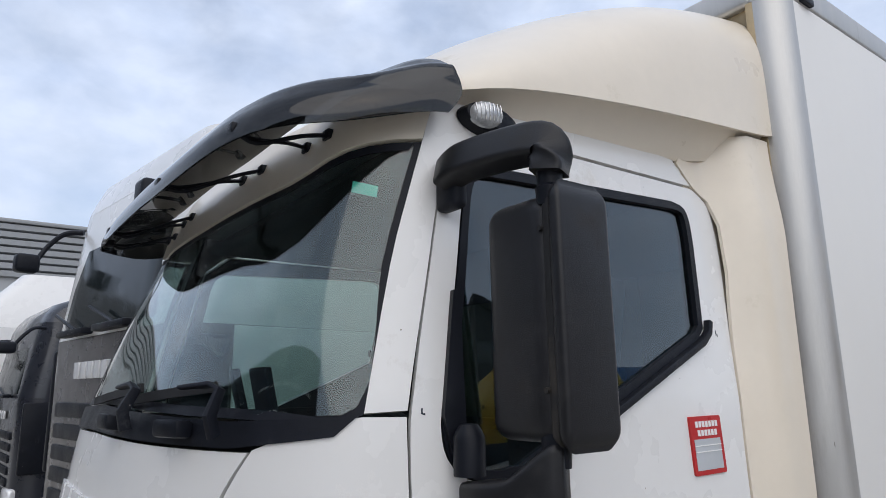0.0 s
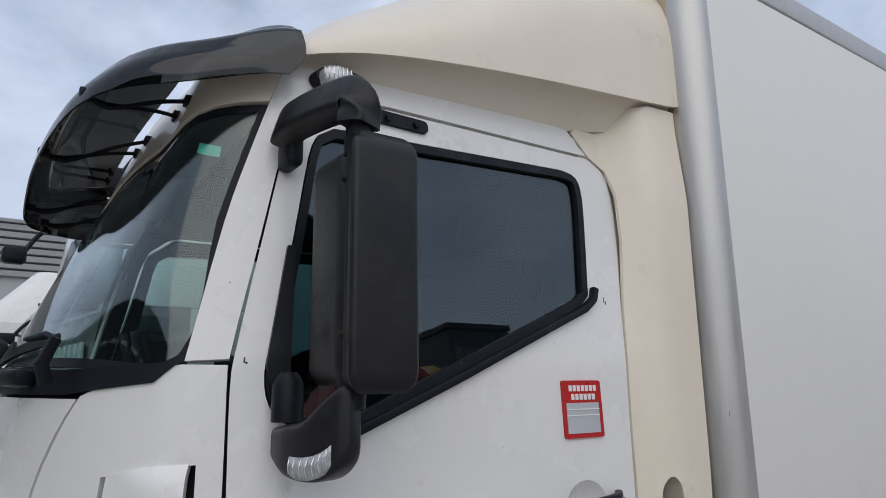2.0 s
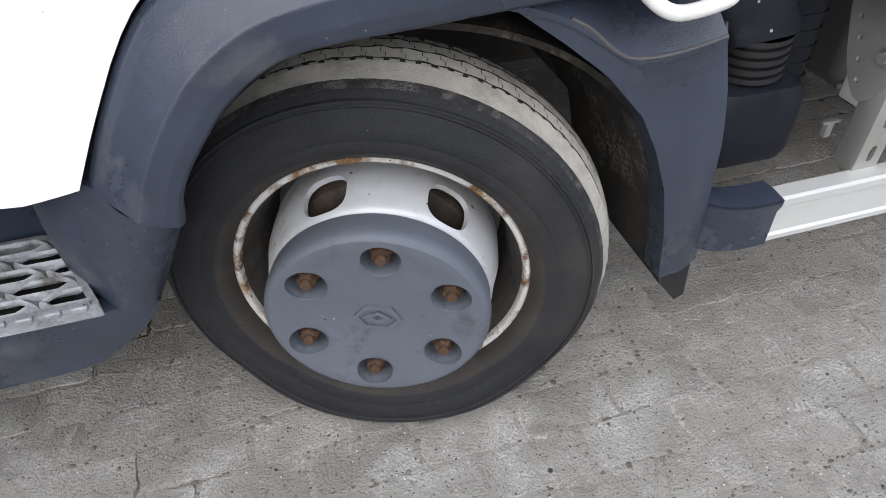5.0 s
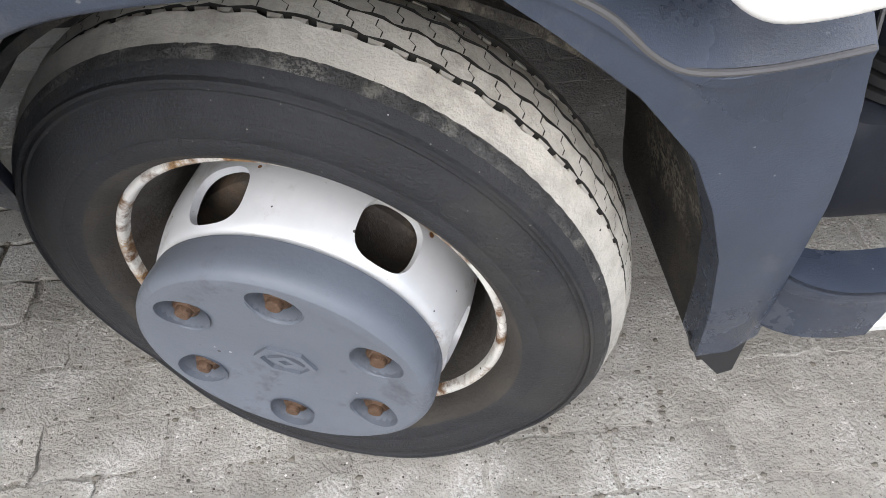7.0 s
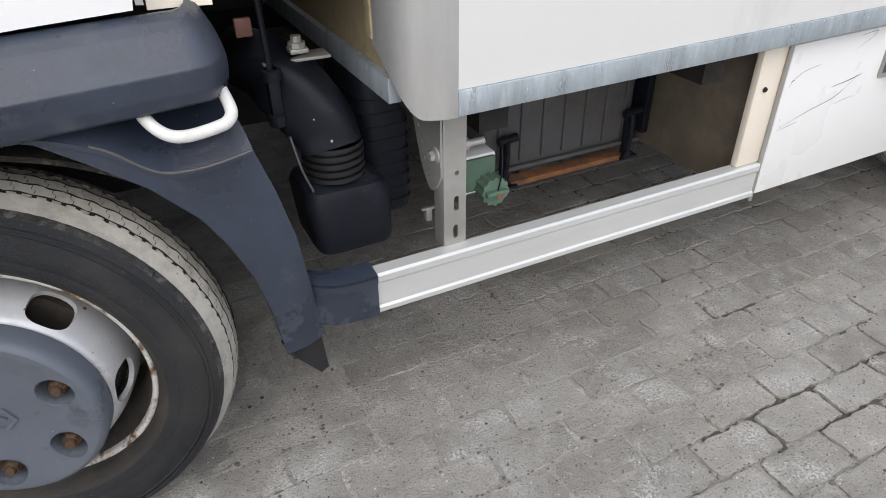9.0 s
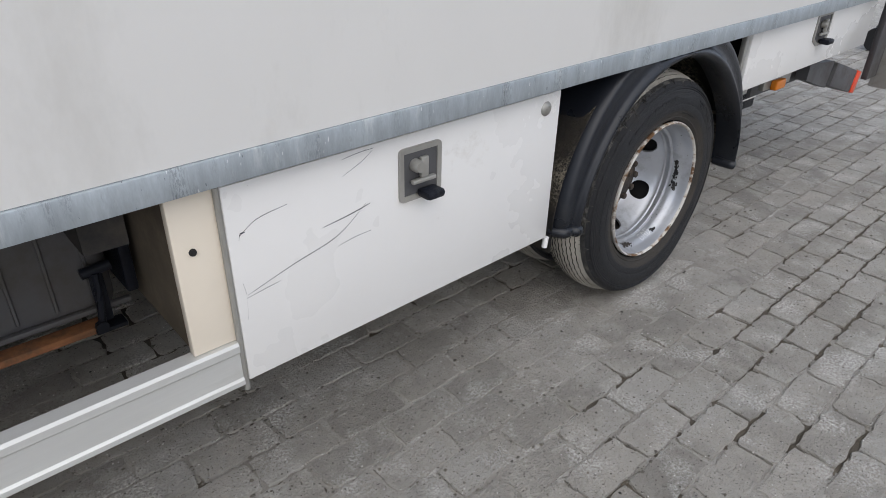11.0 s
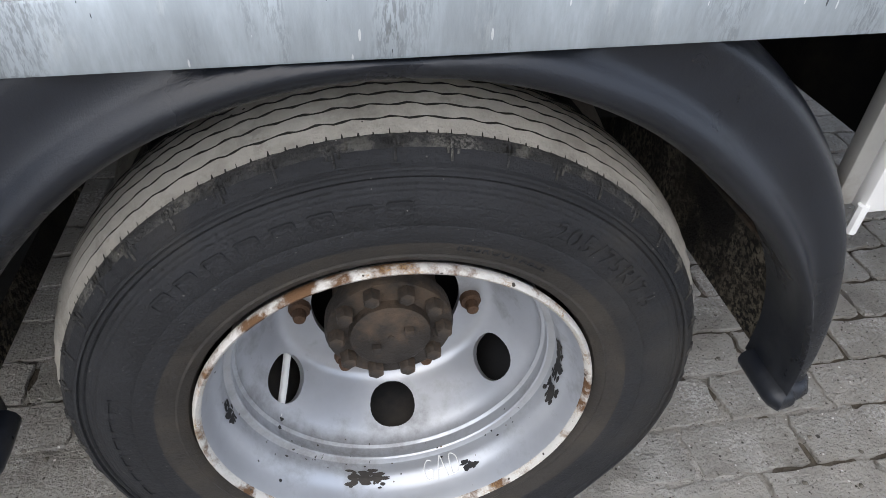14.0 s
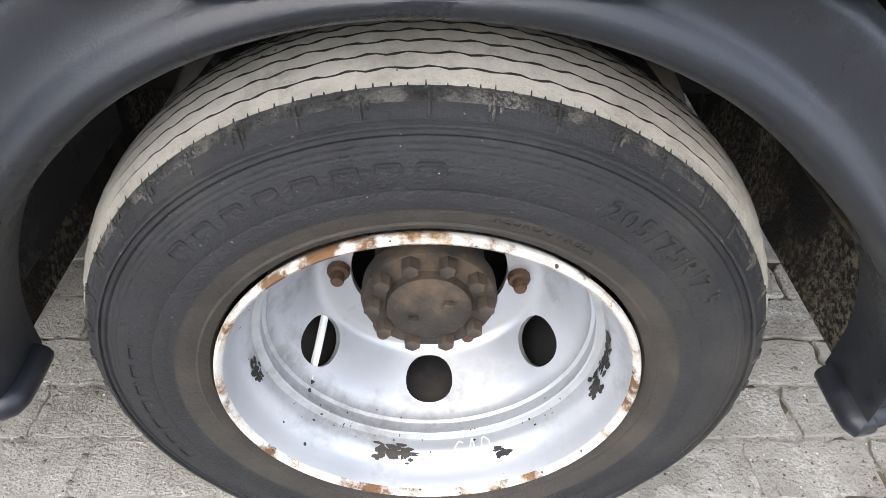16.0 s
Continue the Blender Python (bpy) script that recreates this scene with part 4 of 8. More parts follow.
# ---------------------------------------------------------------- roof fairing and side collar
F_LOW = [(-0.82, 2.44), (-0.48, 2.505), (0.0, 2.562), (0.69, 2.622), (0.78, 2.65)]
F_TOP = [(-0.82, 2.50), (-0.7, 2.66), (-0.55, 2.82), (-0.35, 2.955), (-0.05, 3.092), (0.3, 3.197), (0.78, 3.285)]
F_Y = [(-0.82, 0.17), (-0.6, 0.09), (-0.2, 0.06), (0.3, 0.045), (0.78, 0.04)]
def fairing_fn(s, t, d):
    x = -0.82 + 1.595 * s
    zl, zt, y0 = curve_at(x, F_LOW), curve_at(x, F_TOP), curve_at(x, F_Y)
    n = 2.3 + 3.0 * sstep(x, -0.6, 0.78)
    a = (1 - abs(2 * t - 1)) * math.pi / 2
    yy = (YC - y0) * math.cos(a) ** (2 / n)
    z = zl + (zt - zl) * math.sin(a) ** (2 / n)
    y = YC - yy if t <= 0.5 else YC + yy
    return Vector((x, y + (d if t <= 0.5 else -d) * math.cos(a), z - d * math.sin(a)))
F_LOW, F_TOP, F_Y = [[tuple(p) for p in smooth_line(c, 5)] for c in (F_LOW, F_TOP, F_Y)]
part("roof_fairing", shell(bmesh.new(), 46, 72, fairing_fn, 0.012), M_CREAM, truck, "cream painted roof air deflector", 50)
def under_fn(s, t, d):
    x = -0.74 + 1.50 * s
    z0 = curve_at(x, [(-0.74, 2.43), (-0.1, 2.465), (0.3, 2.485), (0.76, 2.55)])
    z1 = curve_at(x, F_LOW) + 0.03
    y = (0.188 - 0.03 * sstep(x, 0.3, 0.5)) * (1 - t) + (curve_at(x, F_Y) + 0.008) * t
    return Vector((x, y + 0.015 * math.sin(t * math.pi) + d, z0 + (z1 - z0) * t))
part("fairing_skirt", shell(bmesh.new(), 30, 6, under_fn, 0.01), M_CREAM, truck, "cream skirt between roof and air deflector")
COLLAR = [(0.406, 0.990), (0.4255, 1.48), (0.4455, 1.75), (0.4735, 2.08), (0.4725, 2.255), (0.4485, 2.346), (0.378, 2.392), (0.31, 2.475)] + smooth_line([(0.36, 2.53), (0.44, 2.575), (0.55, 2.60), (0.70, 2.612), (0.754, 2.612)], 3) + [(0.746, 2.0), (0.742, 1.30), (0.74, 0.990)]
def collar_fn(x, z, d):
    ys = curve_at(z, SIDE_Y)
    k = sstep(x, 0.43, 0.60)
    y = ys * (1 - k) + (0.035 + 0.03 * sstep(z, 2.2, 2.6)) * k - 0.006
    return Vector((x, y + d, z))
SLOT_R = smooth_line([(0.590, 1.000), (0.590, 1.10), (0.588, 1.225), (0.577, 1.268), (0.552, 1.288), (0.525, 1.270), (0.509, 1.225), (0.504, 1.10), (0.500, 0.990)], 4)
collar = part("side_collar", patch(bmesh.new(), COLLAR[:-1] + [(0.738, 1.22), (0.730, 1.030), (0.722, 1.004), (0.70, 0.996), (0.610, 0.994)] + SLOT_R, collar_fn, 0.012, step=0.035), M_CREAM, truck, "cream side air deflector behind the cab door")
def slot_wall(s, t, d):
    k = s * (len(SLOT_R) - 1) * 0.62
    i = min(len(SLOT_R) - 2, int(k))
    x, z = [SLOT_R[i][j] + (SLOT_R[i + 1][j] - SLOT_R[i][j]) * (k - i) for j in (0, 1)]
    p = collar_fn(x, z, 0.006 + 0.085 * t)
    return Vector((p.x + d, p.y, p.z))
cab_patch("pillar_foot", [(-0.992, 0.997), (-0.994, 1.10), (-0.999, 1.22), (-1.0045, 1.22), (-1.0035, 0.996)], M_WHITE, truck, off=-0.003, thick=0.01, step=0.03, label="white cab corner behind the door")
part("slot_wall", shell(bmesh.new(), 24, 4, slot_wall, 0.006), M_CREAM, collar, "cream return wall inside the slot", 60)
part("collar_foot", shell(bmesh.new(), 8, 4, lambda s, t, d: collar_fn(0.593 + 0.130 * s, 0.999, 0.008 + 0.085 * t) + Vector((0, 0, d)), 0.006), M_CREAM, collar, "cream lower end of the deflector")
# added dark board that gives the collar slot its shade
part("collar_inside", boxed((0.475, 0.150, 0.98), (0.600, 0.158, 1.32), 0.004), M_DARK, truck, "dark board standing in for the shaded gap behind the collar")
cab_patch("door_jamb", [(-0.985, 1.02), (-1.005, 1.5), (-1.05, 2.1), (-1.03, 2.30), (-0.97, 2.37), (-0.90, 2.44), (-1.00, 2.47), (-1.11, 2.36), (-1.115, 2.1), (-1.07, 1.5), (-1.05, 1.02)], M_CREAM, truck, off=-0.010, thick=0.008, step=0.05, label="cream door jamb behind the joint")
bm = bmesh.new()
patch(bm, [(0.640, 1.026), (0.708, 1.032), (0.708, 1.072), (0.640, 1.066)], lambda x, z, d: collar_fn(x, z, d) + Vector((0, -0.0015, 0)), 0.002)
stk = part("sticker", bm, M_SILVER, collar, "small silver sticker with black bars")
bm = bmesh.new()
for x0, x1, z0, z1 in ((0.644, 0.663, 1.034, 1.060), (0.668, 0.704, 1.053, 1.065), (0.668, 0.704, 1.037, 1.047)):
    patch(bm, [(x0, z0), (x1, z0), (x1, z1), (x0, z1)], lambda x, z, d: collar_fn(x, z, d) + Vector((0, -0.003, 0)), 0.002)
part("sticker_bars", bm, M_BLACK, stk)

# side marker lamp on the roof rail
bm = bmesh.new()
lathe(bm, [(0.0, -0.035), (0.05, -0.035), (0.075, -0.02), (0.08, 0.02), (0.0, 0.02)], 24, Matrix.Translation((-0.600, 0.150, 2.408)) @ pose(0, 0, 0, 0, 6, 0) @ Matrix.Diagonal((1.20, 1, 0.56, 1)))
marker = part("marker_lamp", bm, M_BLACK, truck, "black roof marker lamp with a ribbed clear lens")
bm = bmesh.new()
lathe(bm, [(0.0, -0.022), (0.020, -0.021), (0.036, -0.016), (0.046, -0.007), (0.050, 0.008)], 24, Matrix.Translation((-0.636, 0.116, 2.410)) @ pose(0, 0, 0, 0, 0, -14) @ Matrix.Diagonal((1.02, 1, 0.74, 1)))
part("marker_lens", bm, M_RIBLENS, marker, "ribbed clear lens")
for k in range(7):
    x = -0.036 + 0.012 * k
    part("lens_rib", tube(bmesh.new(), [tuple(Matrix.Translation((-0.636, 0.116, 2.410)) @ pose(0, 0, 0, 0, 0, -14) @ Vector((x, -0.0235 * math.sqrt(max(0, 1 - (x / 0.053) ** 2 - (z / 0.042) ** 2)) - 0.001, z))) for z in (-0.024, -0.012, 0.0, 0.012, 0.024)], 0.0016, 5), M_LENSRIB, marker)

# ---------------------------------------------------------------- mirror
def mirror():
    def housing(x0, x1, y0, y1, z0, z1, radius, end):
        bm = bmesh.new()
        out = rounded([(x0, y0), (x1, y0), (x1, y1), (x0, y1)], radius, 6)
        cx, cy, hx, hy = (x0 + x1) / 2, (y0 + y1) / 2, (x1 - x0) / 2, (y1 - y0) / 2
        rings = []
        for z, a in [(z0 + end * (1 - math.cos(b)), math.sin(b)) for b in np.linspace(0.12, math.pi / 2, 7)] + [(z1 - end * (1 - math.cos(b)), math.sin(b)) for b in np.linspace(math.pi / 2, 0.12, 7)]:
            kx, ky = 1 - end * 0.8 * (1 - a) / hx, 1 - end * 0.8 * (1 - a) / hy
            rings.append([bm.verts.new((cx + (x - cx) * max(0.1, kx), cy + (y - cy) * max(0.1, ky), z)) for x, y in out])
        n = len(out)
        for a, b in zip(rings, rings[1:]):
            for i in range(n):
                bm.faces.new((a[i], a[(i + 1) % n], b[(i + 1) % n], b[i]))
        bm.faces.new(rings[0]), bm.faces.new(rings[-1])
        return bm
    m = part("wing_mirror", housing(-0.748, -0.612, -0.186, 0.014, 1.588, 2.104, 0.045, 0.040), M_MIRROR, truck, "tall black plastic wing mirror in two shells", 40)
    part("shell_seam", housing(-0.742, -0.600, -0.194, -0.170, 1.582, 2.112, 0.008, 0.030), M_DARK, m, "dark seam between the mirror shells", 40)
    part("outer_shell", housing(-0.746, -0.584, -0.222, -0.190, 1.570, 2.130, 0.014, 0.045), M_MIRROR, m, "black outer mirror shell", 40)
    bm = bmesh.new()
    add_box(bm, (-0.598, -0.18, 1.62), (-0.594, -0.01, 2.08), 0.001)
    part("mirror_glass", bm, M_CHROME, m, "mirror glass")
    for z in (2.026, 1.693):
        part("screw_hole", lathe(bmesh.new(), [(0.0, -0.002), (0.006, -0.002), (0.006, 0.006)], 10, Matrix.Translation((-0.748, -0.170, z)) @ pose(0, 0, 0, 0, 0, -90)), M_DARK, m)
    # upper arm: out from the pillar, then down to the neck
    path = smooth_line([(-0.770, 0.115, 2.215), (-0.775, 0.05, 2.228), (-0.745, -0.07, 2.232), (-0.718, -0.16, 2.225), (-0.712, -0.178, 2.195), (-0.714, -0.175, 2.150)], 5)
    arm = part("mirror_arm", sweep(bmesh.new(), path, rounded([(-0.036, -0.044), (0.036, -0.044), (0.036, 0.040), (-0.036, 0.040)], 0.015, 4), Vector((0.3, 0.0, 1))), M_MIRROR, m, "thick black upper mirror arm", 50)
    part("arm_neck", lathe(bmesh.new(), [(0.0, -0.04), (0.030, -0.04), (0.032, 0.0), (0.027, 0.005), (0.030, 0.05), (0.0, 0.05)], 20, Matrix.Translation((-0.714, -0.174, 2.118)) @ pose(0, 0, 0, 90, 0, 0)), M_BLACK, arm)
    # its foot on the pillar
    part("arm_foot", add_box(bmesh.new(), (-0.782, 0.07, 2.125), (-0.738, 0.16, 2.27), 0.018, 3), M_BLACK, arm, "black mirror foot on the door frame")
    # the rail with two bolts behind the arm
    bm = bmesh.new()
    patch(bm, rounded([(0.02, 2.33), (-0.28, 2.325), (-0.28, 2.365), (0.02, 2.37)], 0.018), skin(0.012), 0.014)
    rail = part("arm_rail", bm, M_BLACK, truck, "black bolt rail above the window")
    for u in (-0.14, -0.235):
        part("rail_bolt", lathe(bmesh.new(), [(0.0, -0.024), (0.009, -0.024), (0.011, -0.016), (0.011, 0.0)], 8, Matrix.Translation(cab_point(u, 2.345))), M_BLACK, rail)
    # lower arm with its repeater lamp and the round pivot
    SECT = smooth_line([(-0.782, 0.055, 1.430, 1.500, 0.024), (-0.772, 0.0, 1.402, 1.508, 0.034), (-0.752, -0.065, 1.394, 1.520, 0.040), (-0.732, -0.120, 1.402, 1.560, 0.040), (-0.718, -0.160, 1.430, 1.590, 0.030), (-0.712, -0.178, 1.470, 1.580, 0.014)], 5)
    AX = Vector((0.29, -0.957, 0)).normalized()
    SIDE = Vector((AX.y, -AX.x, 0))
    bm = bmesh.new()
    rings = []
    for x, y, z0, z1, h in SECT:
        out = rounded([(-h, z0), (h, z0), (h, z1), (-h, z1)], min(0.024, h * 0.75), 5)
        rings.append([bm.verts.new(Vector((x, y, 0)) + SIDE * a + Vector((0, 0, b))) for a, b in out])
    for p, q in zip(rings, rings[1:]):
        for i in range(len(p)):
            bm.faces.new((p[i], p[(i + 1) % len(p)], q[(i + 1) % len(p)], q[i]))
    bm.faces.new(rings[0]), bm.faces.new(rings[-1])
    low = part("lower_arm", bm, M_MIRROR, m, "black lower mirror arm", 50)
    part("arm_neck", lathe(bmesh.new(), [(0.0, -0.06), (0.028, -0.06), (0.032, 0.0), (0.034, 0.05), (0.0, 0.05)], 20, Matrix.Translation((-0.708, -0.152, 1.60)) @ pose(0, 0, 0, 90, 0, 0)), M_BLACK, low)
    part("pivot_cap", lathe(bmesh.new(), [(0.0, -0.062), (0.02, -0.060), (0.03, -0.045), (0.036, -0.03), (0.036, 0.05), (0.0, 0.05)], 20, Matrix.Translation((-0.765, 0.06, 1.56)) @ pose(0, 0, 0, 90, 0, 0) @ pose(0, 0, 0, 180, 0, 0)), M_BLACK, low, "round pivot cap")
    def lens_at(s, t, d):
        k = (0.30 + 0.43 * s) * (len(SECT) - 1)
        i = min(len(SECT) - 2, int(k))
        x, y, z0, z1, h = [SECT[i][j] + (SECT[i + 1][j] - SECT[i][j]) * (k - i) for j in range(5)]
        bow = 0.010 * (1 - (2 * t - 1) ** 2) * (1 - (2 * s - 1) ** 6)
        zb, zt = z0 + 0.006 + 0.010 * (2 * s - 1) ** 4, z0 + 0.050 + 0.004 * s
        return Vector((x, y, zb + (zt - zb) * t)) + SIDE * -(h - 0.002 + bow - d) if SIDE.x > 0 else Vector((x, y, zb + (zt - zb) * t)) + SIDE * (h - 0.002 + bow - d)
    frame_l = part("repeater_lamp", shell(bmesh.new(), 16, 8, lambda s, t, d: lens_at(-0.04 + 1.08 * s, -0.09 + 1.18 * t, d + 0.003), 0.012), M_BLACK, low, "indicator repeater under the mirror arm", 60)
    part("repeater_lens", shell(bmesh.new(), 25, 8, lambda s, t, d: lens_at(s, t, d - 0.002 - 0.0016 * abs(math.sin(s * 12 * math.pi))), 0.008), M_RIBLENS, frame_l, "clear ribbed lens", 20)
    for k in range(7):
        s0 = 0.06 + 0.147 * k
        part("lens_rib", tube(bmesh.new(), [tuple(lens_at(s0, t, -0.0045)) for t in (0.12, 0.35, 0.6, 0.88)], 0.0014, 5), M_LENSRIB, frame_l)


mirror()

# black quarter trim along the front of the window
cab_patch("window_front_trim", [(0.205, 1.64), (0.196, 1.72), (0.172, 1.93), (0.150, 1.93), (0.150, 1.70), (0.148, 1.58), (0.16, 1.53), (0.19, 1.56)], M_BLACK, truck, off=0.016, thick=0.03, step=0.04, label="black trim at the front of the side window")

# ---------------------------------------------------------------- bumper, skirt and step
def bumper_fn(s, t, d):
    u = 0.338 + s * (2 * UC - 0.676)
    z = 0.805 - 0.475 * t
    o = 0.012 + 0.05 * math.sin(min(1, t / 0.18) * math.pi / 2) - 0.045 * sstep(t, 0.16, 0.30) - 0.03 * sstep(t, 0.75, 1.0) + 0.02 * sstep(min(s, 1 - s), 0.02, 0.12)
    return skin(o)(u, z, d)
bumper = part("bumper", shell(bmesh.new(), 70, 30, bumper_fn, 0.03), M_PLASTIC, truck, "dark grey plastic front bumper", 50)
FOG = rounded([(0.53, 0.505), (0.66, 0.50), (0.66, 0.70), (0.545, 0.695)], 0.05, 5)
fog = cab_patch("fog_lamp", FOG, M_BLACK, bumper, off=0.045, thick=0.05, label="clear fog lamp in the bumper")
cab_patch("fog_reflector", inset(FOG, 0.012), M_CHROME, fog, off=0.047, thick=0.002, step=0.02, shape=lambda u, z: 0.006 * math.sin(u * 120) * math.sin(z * 90))
cab_patch("fog_lens", inset(FOG, 0.010), M_LENS, fog, off=0.056, thick=0.003).visible_shadow = False

bm = bmesh.new()
c = bumper_fn(0.012, 0.14, 0)
lathe(bm, [(0.0, -0.012), (0.007, -0.012), (0.008, 0.004)], 8, Matrix.Translation(c))
part("bumper_bolt", bm, M_STEEL, bumper)

# step well: outer skirt, back, ends and the aluminium grating
def skirt_face(x, z, d):
    lean = 0.06 * sstep(0.50 - z, 0.0, 0.16)
    return Vector((x, 0.008 + lean * 0.5 + 0.03 * sstep(x, -0.85, -0.95) + d, z))
SKIRT = smooth_line([(-0.930, 0.40), (-0.80, 0.365), (-0.60, 0.358), (-0.45, 0.362), (-0.398, 0.385), (-0.335, 0.44), (-0.298, 0.492)], 3) + [(-0.355, 0.492), (-0.80, 0.498), (-0.87, 0.515), (-0.945, 0.535)]
skirt = part("step_skirt", patch(bmesh.new(), SKIRT, skirt_face, 0.03, step=0.03), M_PLASTIC, truck, "dark grey plastic step housing")
def well(s, t, d):
    prof = smooth_line([(-0.945, 0.03), (-0.91, 0.055), (-0.86, 0.10), (-0.76, 0.175), (-0.60, 0.20), (-0.46, 0.200), (-0.40, 0.195), (-0.36, 0.185), (-0.30, 0.175)], 4)
    k = s * (len(prof) - 1)
    i = min(len(prof) - 2, int(k))
    x, y = [prof[i][j] + (prof[i + 1][j] - prof[i][j]) * (k - i) for j in (0, 1)]
    low = 0.50 - 0.03 * sstep(x, -0.4, -0.3)
    top = 0.70 + 0.10 * sstep(-0.86 - x, 0, 0.05)
    ztop = top
    z = low + (ztop - low) * t
    return Vector((x, y + (0.05 - y) * 0.25 * t + d, z))
part("step_well", shell(bmesh.new(), 50, 8, well, 0.02), M_PLASTIC, skirt)
# knee piece between the step and the wheel
K_TOP = smooth_line([(-0.425, 0.105, 0.672), (-0.375, 0.055, 0.690), (-0.326, 0.014, 0.696), (-0.290, -0.016, 0.662), (-0.255, -0.018, 0.650), (-0.222, 0.012, 0.646)], 5)
K_LOW = smooth_line([(-0.425, 0.100, 0.500), (-0.390, 0.050, 0.498), (-0.356, 0.010, 0.494), (-0.330, -0.002, 0.488), (-0.306, 0.004, 0.490), (-0.290, 0.035, 0.500)], 5)
def knee(s, t, d):
    k = s * (len(K_TOP) - 1)
    i = min(len(K_TOP) - 2, int(k))
    p = Vector(K_TOP[i]).lerp(Vector(K_TOP[i + 1]), k - i)
    q = Vector(K_LOW[i]).lerp(Vector(K_LOW[i + 1]), k - i)
    w = p.lerp(q, t)
    lip = 0.006 * math.exp(-((t - 0.04) / 0.04) ** 2) * sstep(s, 0.3, 0.45)
    return Vector((w.x, w.y - lip - 0.008 * math.sin(math.pi * t) + d, w.z))
part("step_knee", shell(bmesh.new(), 24, 14, knee, 0.015), M_PLASTIC, skirt, "scuffed plastic knee ahead of the wheel")
part("step_floor", boxed((-0.94, 0.03, 0.468), (-0.36, 0.20, 0.484), 0.004), M_PLASTIC, skirt)


def step_grating():
    M_GR = mat("worn_step_aluminium", (0.38, 0.39, 0.405), 0.5, metal=0.45, var=0.2, var_scale=20, dirt=(0.15, 0.14, 0.125), dirt_amount=0.48, dirt_scale=14, dirt_edge=0.6, bump=0.35, bump_scale=220, flecks=(((0.62, 0.62, 0.6), 120, 0.12, 0.2), ((0.06, 0.06, 0.06), 110, 0.10, 0.2)))
    z0, z1 = 0.488, 0.512
    OUT = [(-0.832, 0.006), (-0.372, 0.006), (-0.452, 0.188), (-0.735, 0.188)]
    step = part("step", bmesh_frame(rounded(OUT, [0.006, 0.006, 0.03, 0.045], 4), z0, z1), M_GR, truck, "worn aluminium entry step grating")
    bm = bmesh.new()
    rows, pitch = 5, 0.098
    for r in range(rows):
        y0 = 0.018 + 0.164 * (r + 0.5) / rows
        hy = 0.0168
        def span(y):
            f = min(max((y - 0.006) / 0.182, 0.0), 1.0)
            return -0.824 + 0.097 * f, -0.380 - 0.080 * f
        for k in range(-1, 7):
            cx = -0.80 + pitch * (k + 0.5 * (r % 2))
            hw = pitch * 0.5
            outer = [(-hw, 0.0), (-hw * 0.62, -hy), (hw * 0.62, -hy), (hw, 0.0), (hw * 0.62, hy), (-hw * 0.62, hy)]
            square = [(-hw, 0.0), (-hw, -hy), (hw, -hy), (hw, 0.0), (hw, hy), (-hw, hy)]
            rings = []
            for sx, sy, dy, z in ((1.0, 1.0, 0.0, z1 - 0.014), (0.95, 0.92, 0.0, z1 - 0.004), (0.88, 0.80, 0.0, z1 + 0.001), (0.80, 0.66, 0.0, z1 - 0.002), (0.78, 0.63, 0.0, z1 - 0.006)):
                ring = []
                for u, v in (outer if rings else square):
                    y = y0 + v * sy + dy
                    xa, xb = span(y)
                    ring.append(Vector((min(max(cx + u * sx, xa), xb), y, z)))
                rings.append(ring)
            if max(v.x for v in rings[2]) - min(v.x for v in rings[2]) < 0.012:
                continue
            vs = [[bm.verts.new(v) for v in ring] for ring in rings]
            for p, q in zip(vs, vs[1:]):
                for i in range(6):
                    j = (i + 1) % 6
                    bm.faces.new((p[i], p[j], q[j], q[i]))
    part("tread_mesh", bm, M_GR, step, "embossed hexagonal tread")
    # one flat dark sheet just below the tread's openings
    part("step_pan", boxed((-0.80, 0.02, 0.4845), (-0.42, 0.18, 0.4862), 0.0), M_DARK, step, "dark pan under the grating")
    bm = bmesh.new()
    for k in range(13):
        x = -0.82 + 0.445 * k / 13
        add_box(bm, (x, 0.0005, z1 - 0.006), (x + 0.022, 0.010, z1 + 0.003), 0.002, 1)
    part("edge_tooth", bm, M_GR, step)


def bmesh_frame(poly, z0, z1):
    bm = bmesh.new()
    inner = inset(poly, 0.010)
    def flat(u, v, d):
        return Vector((u, v, z1 - d))
    patch(bm, poly, flat, z1 - z0, [inner], step=0.06)
    return bm


step_grating()

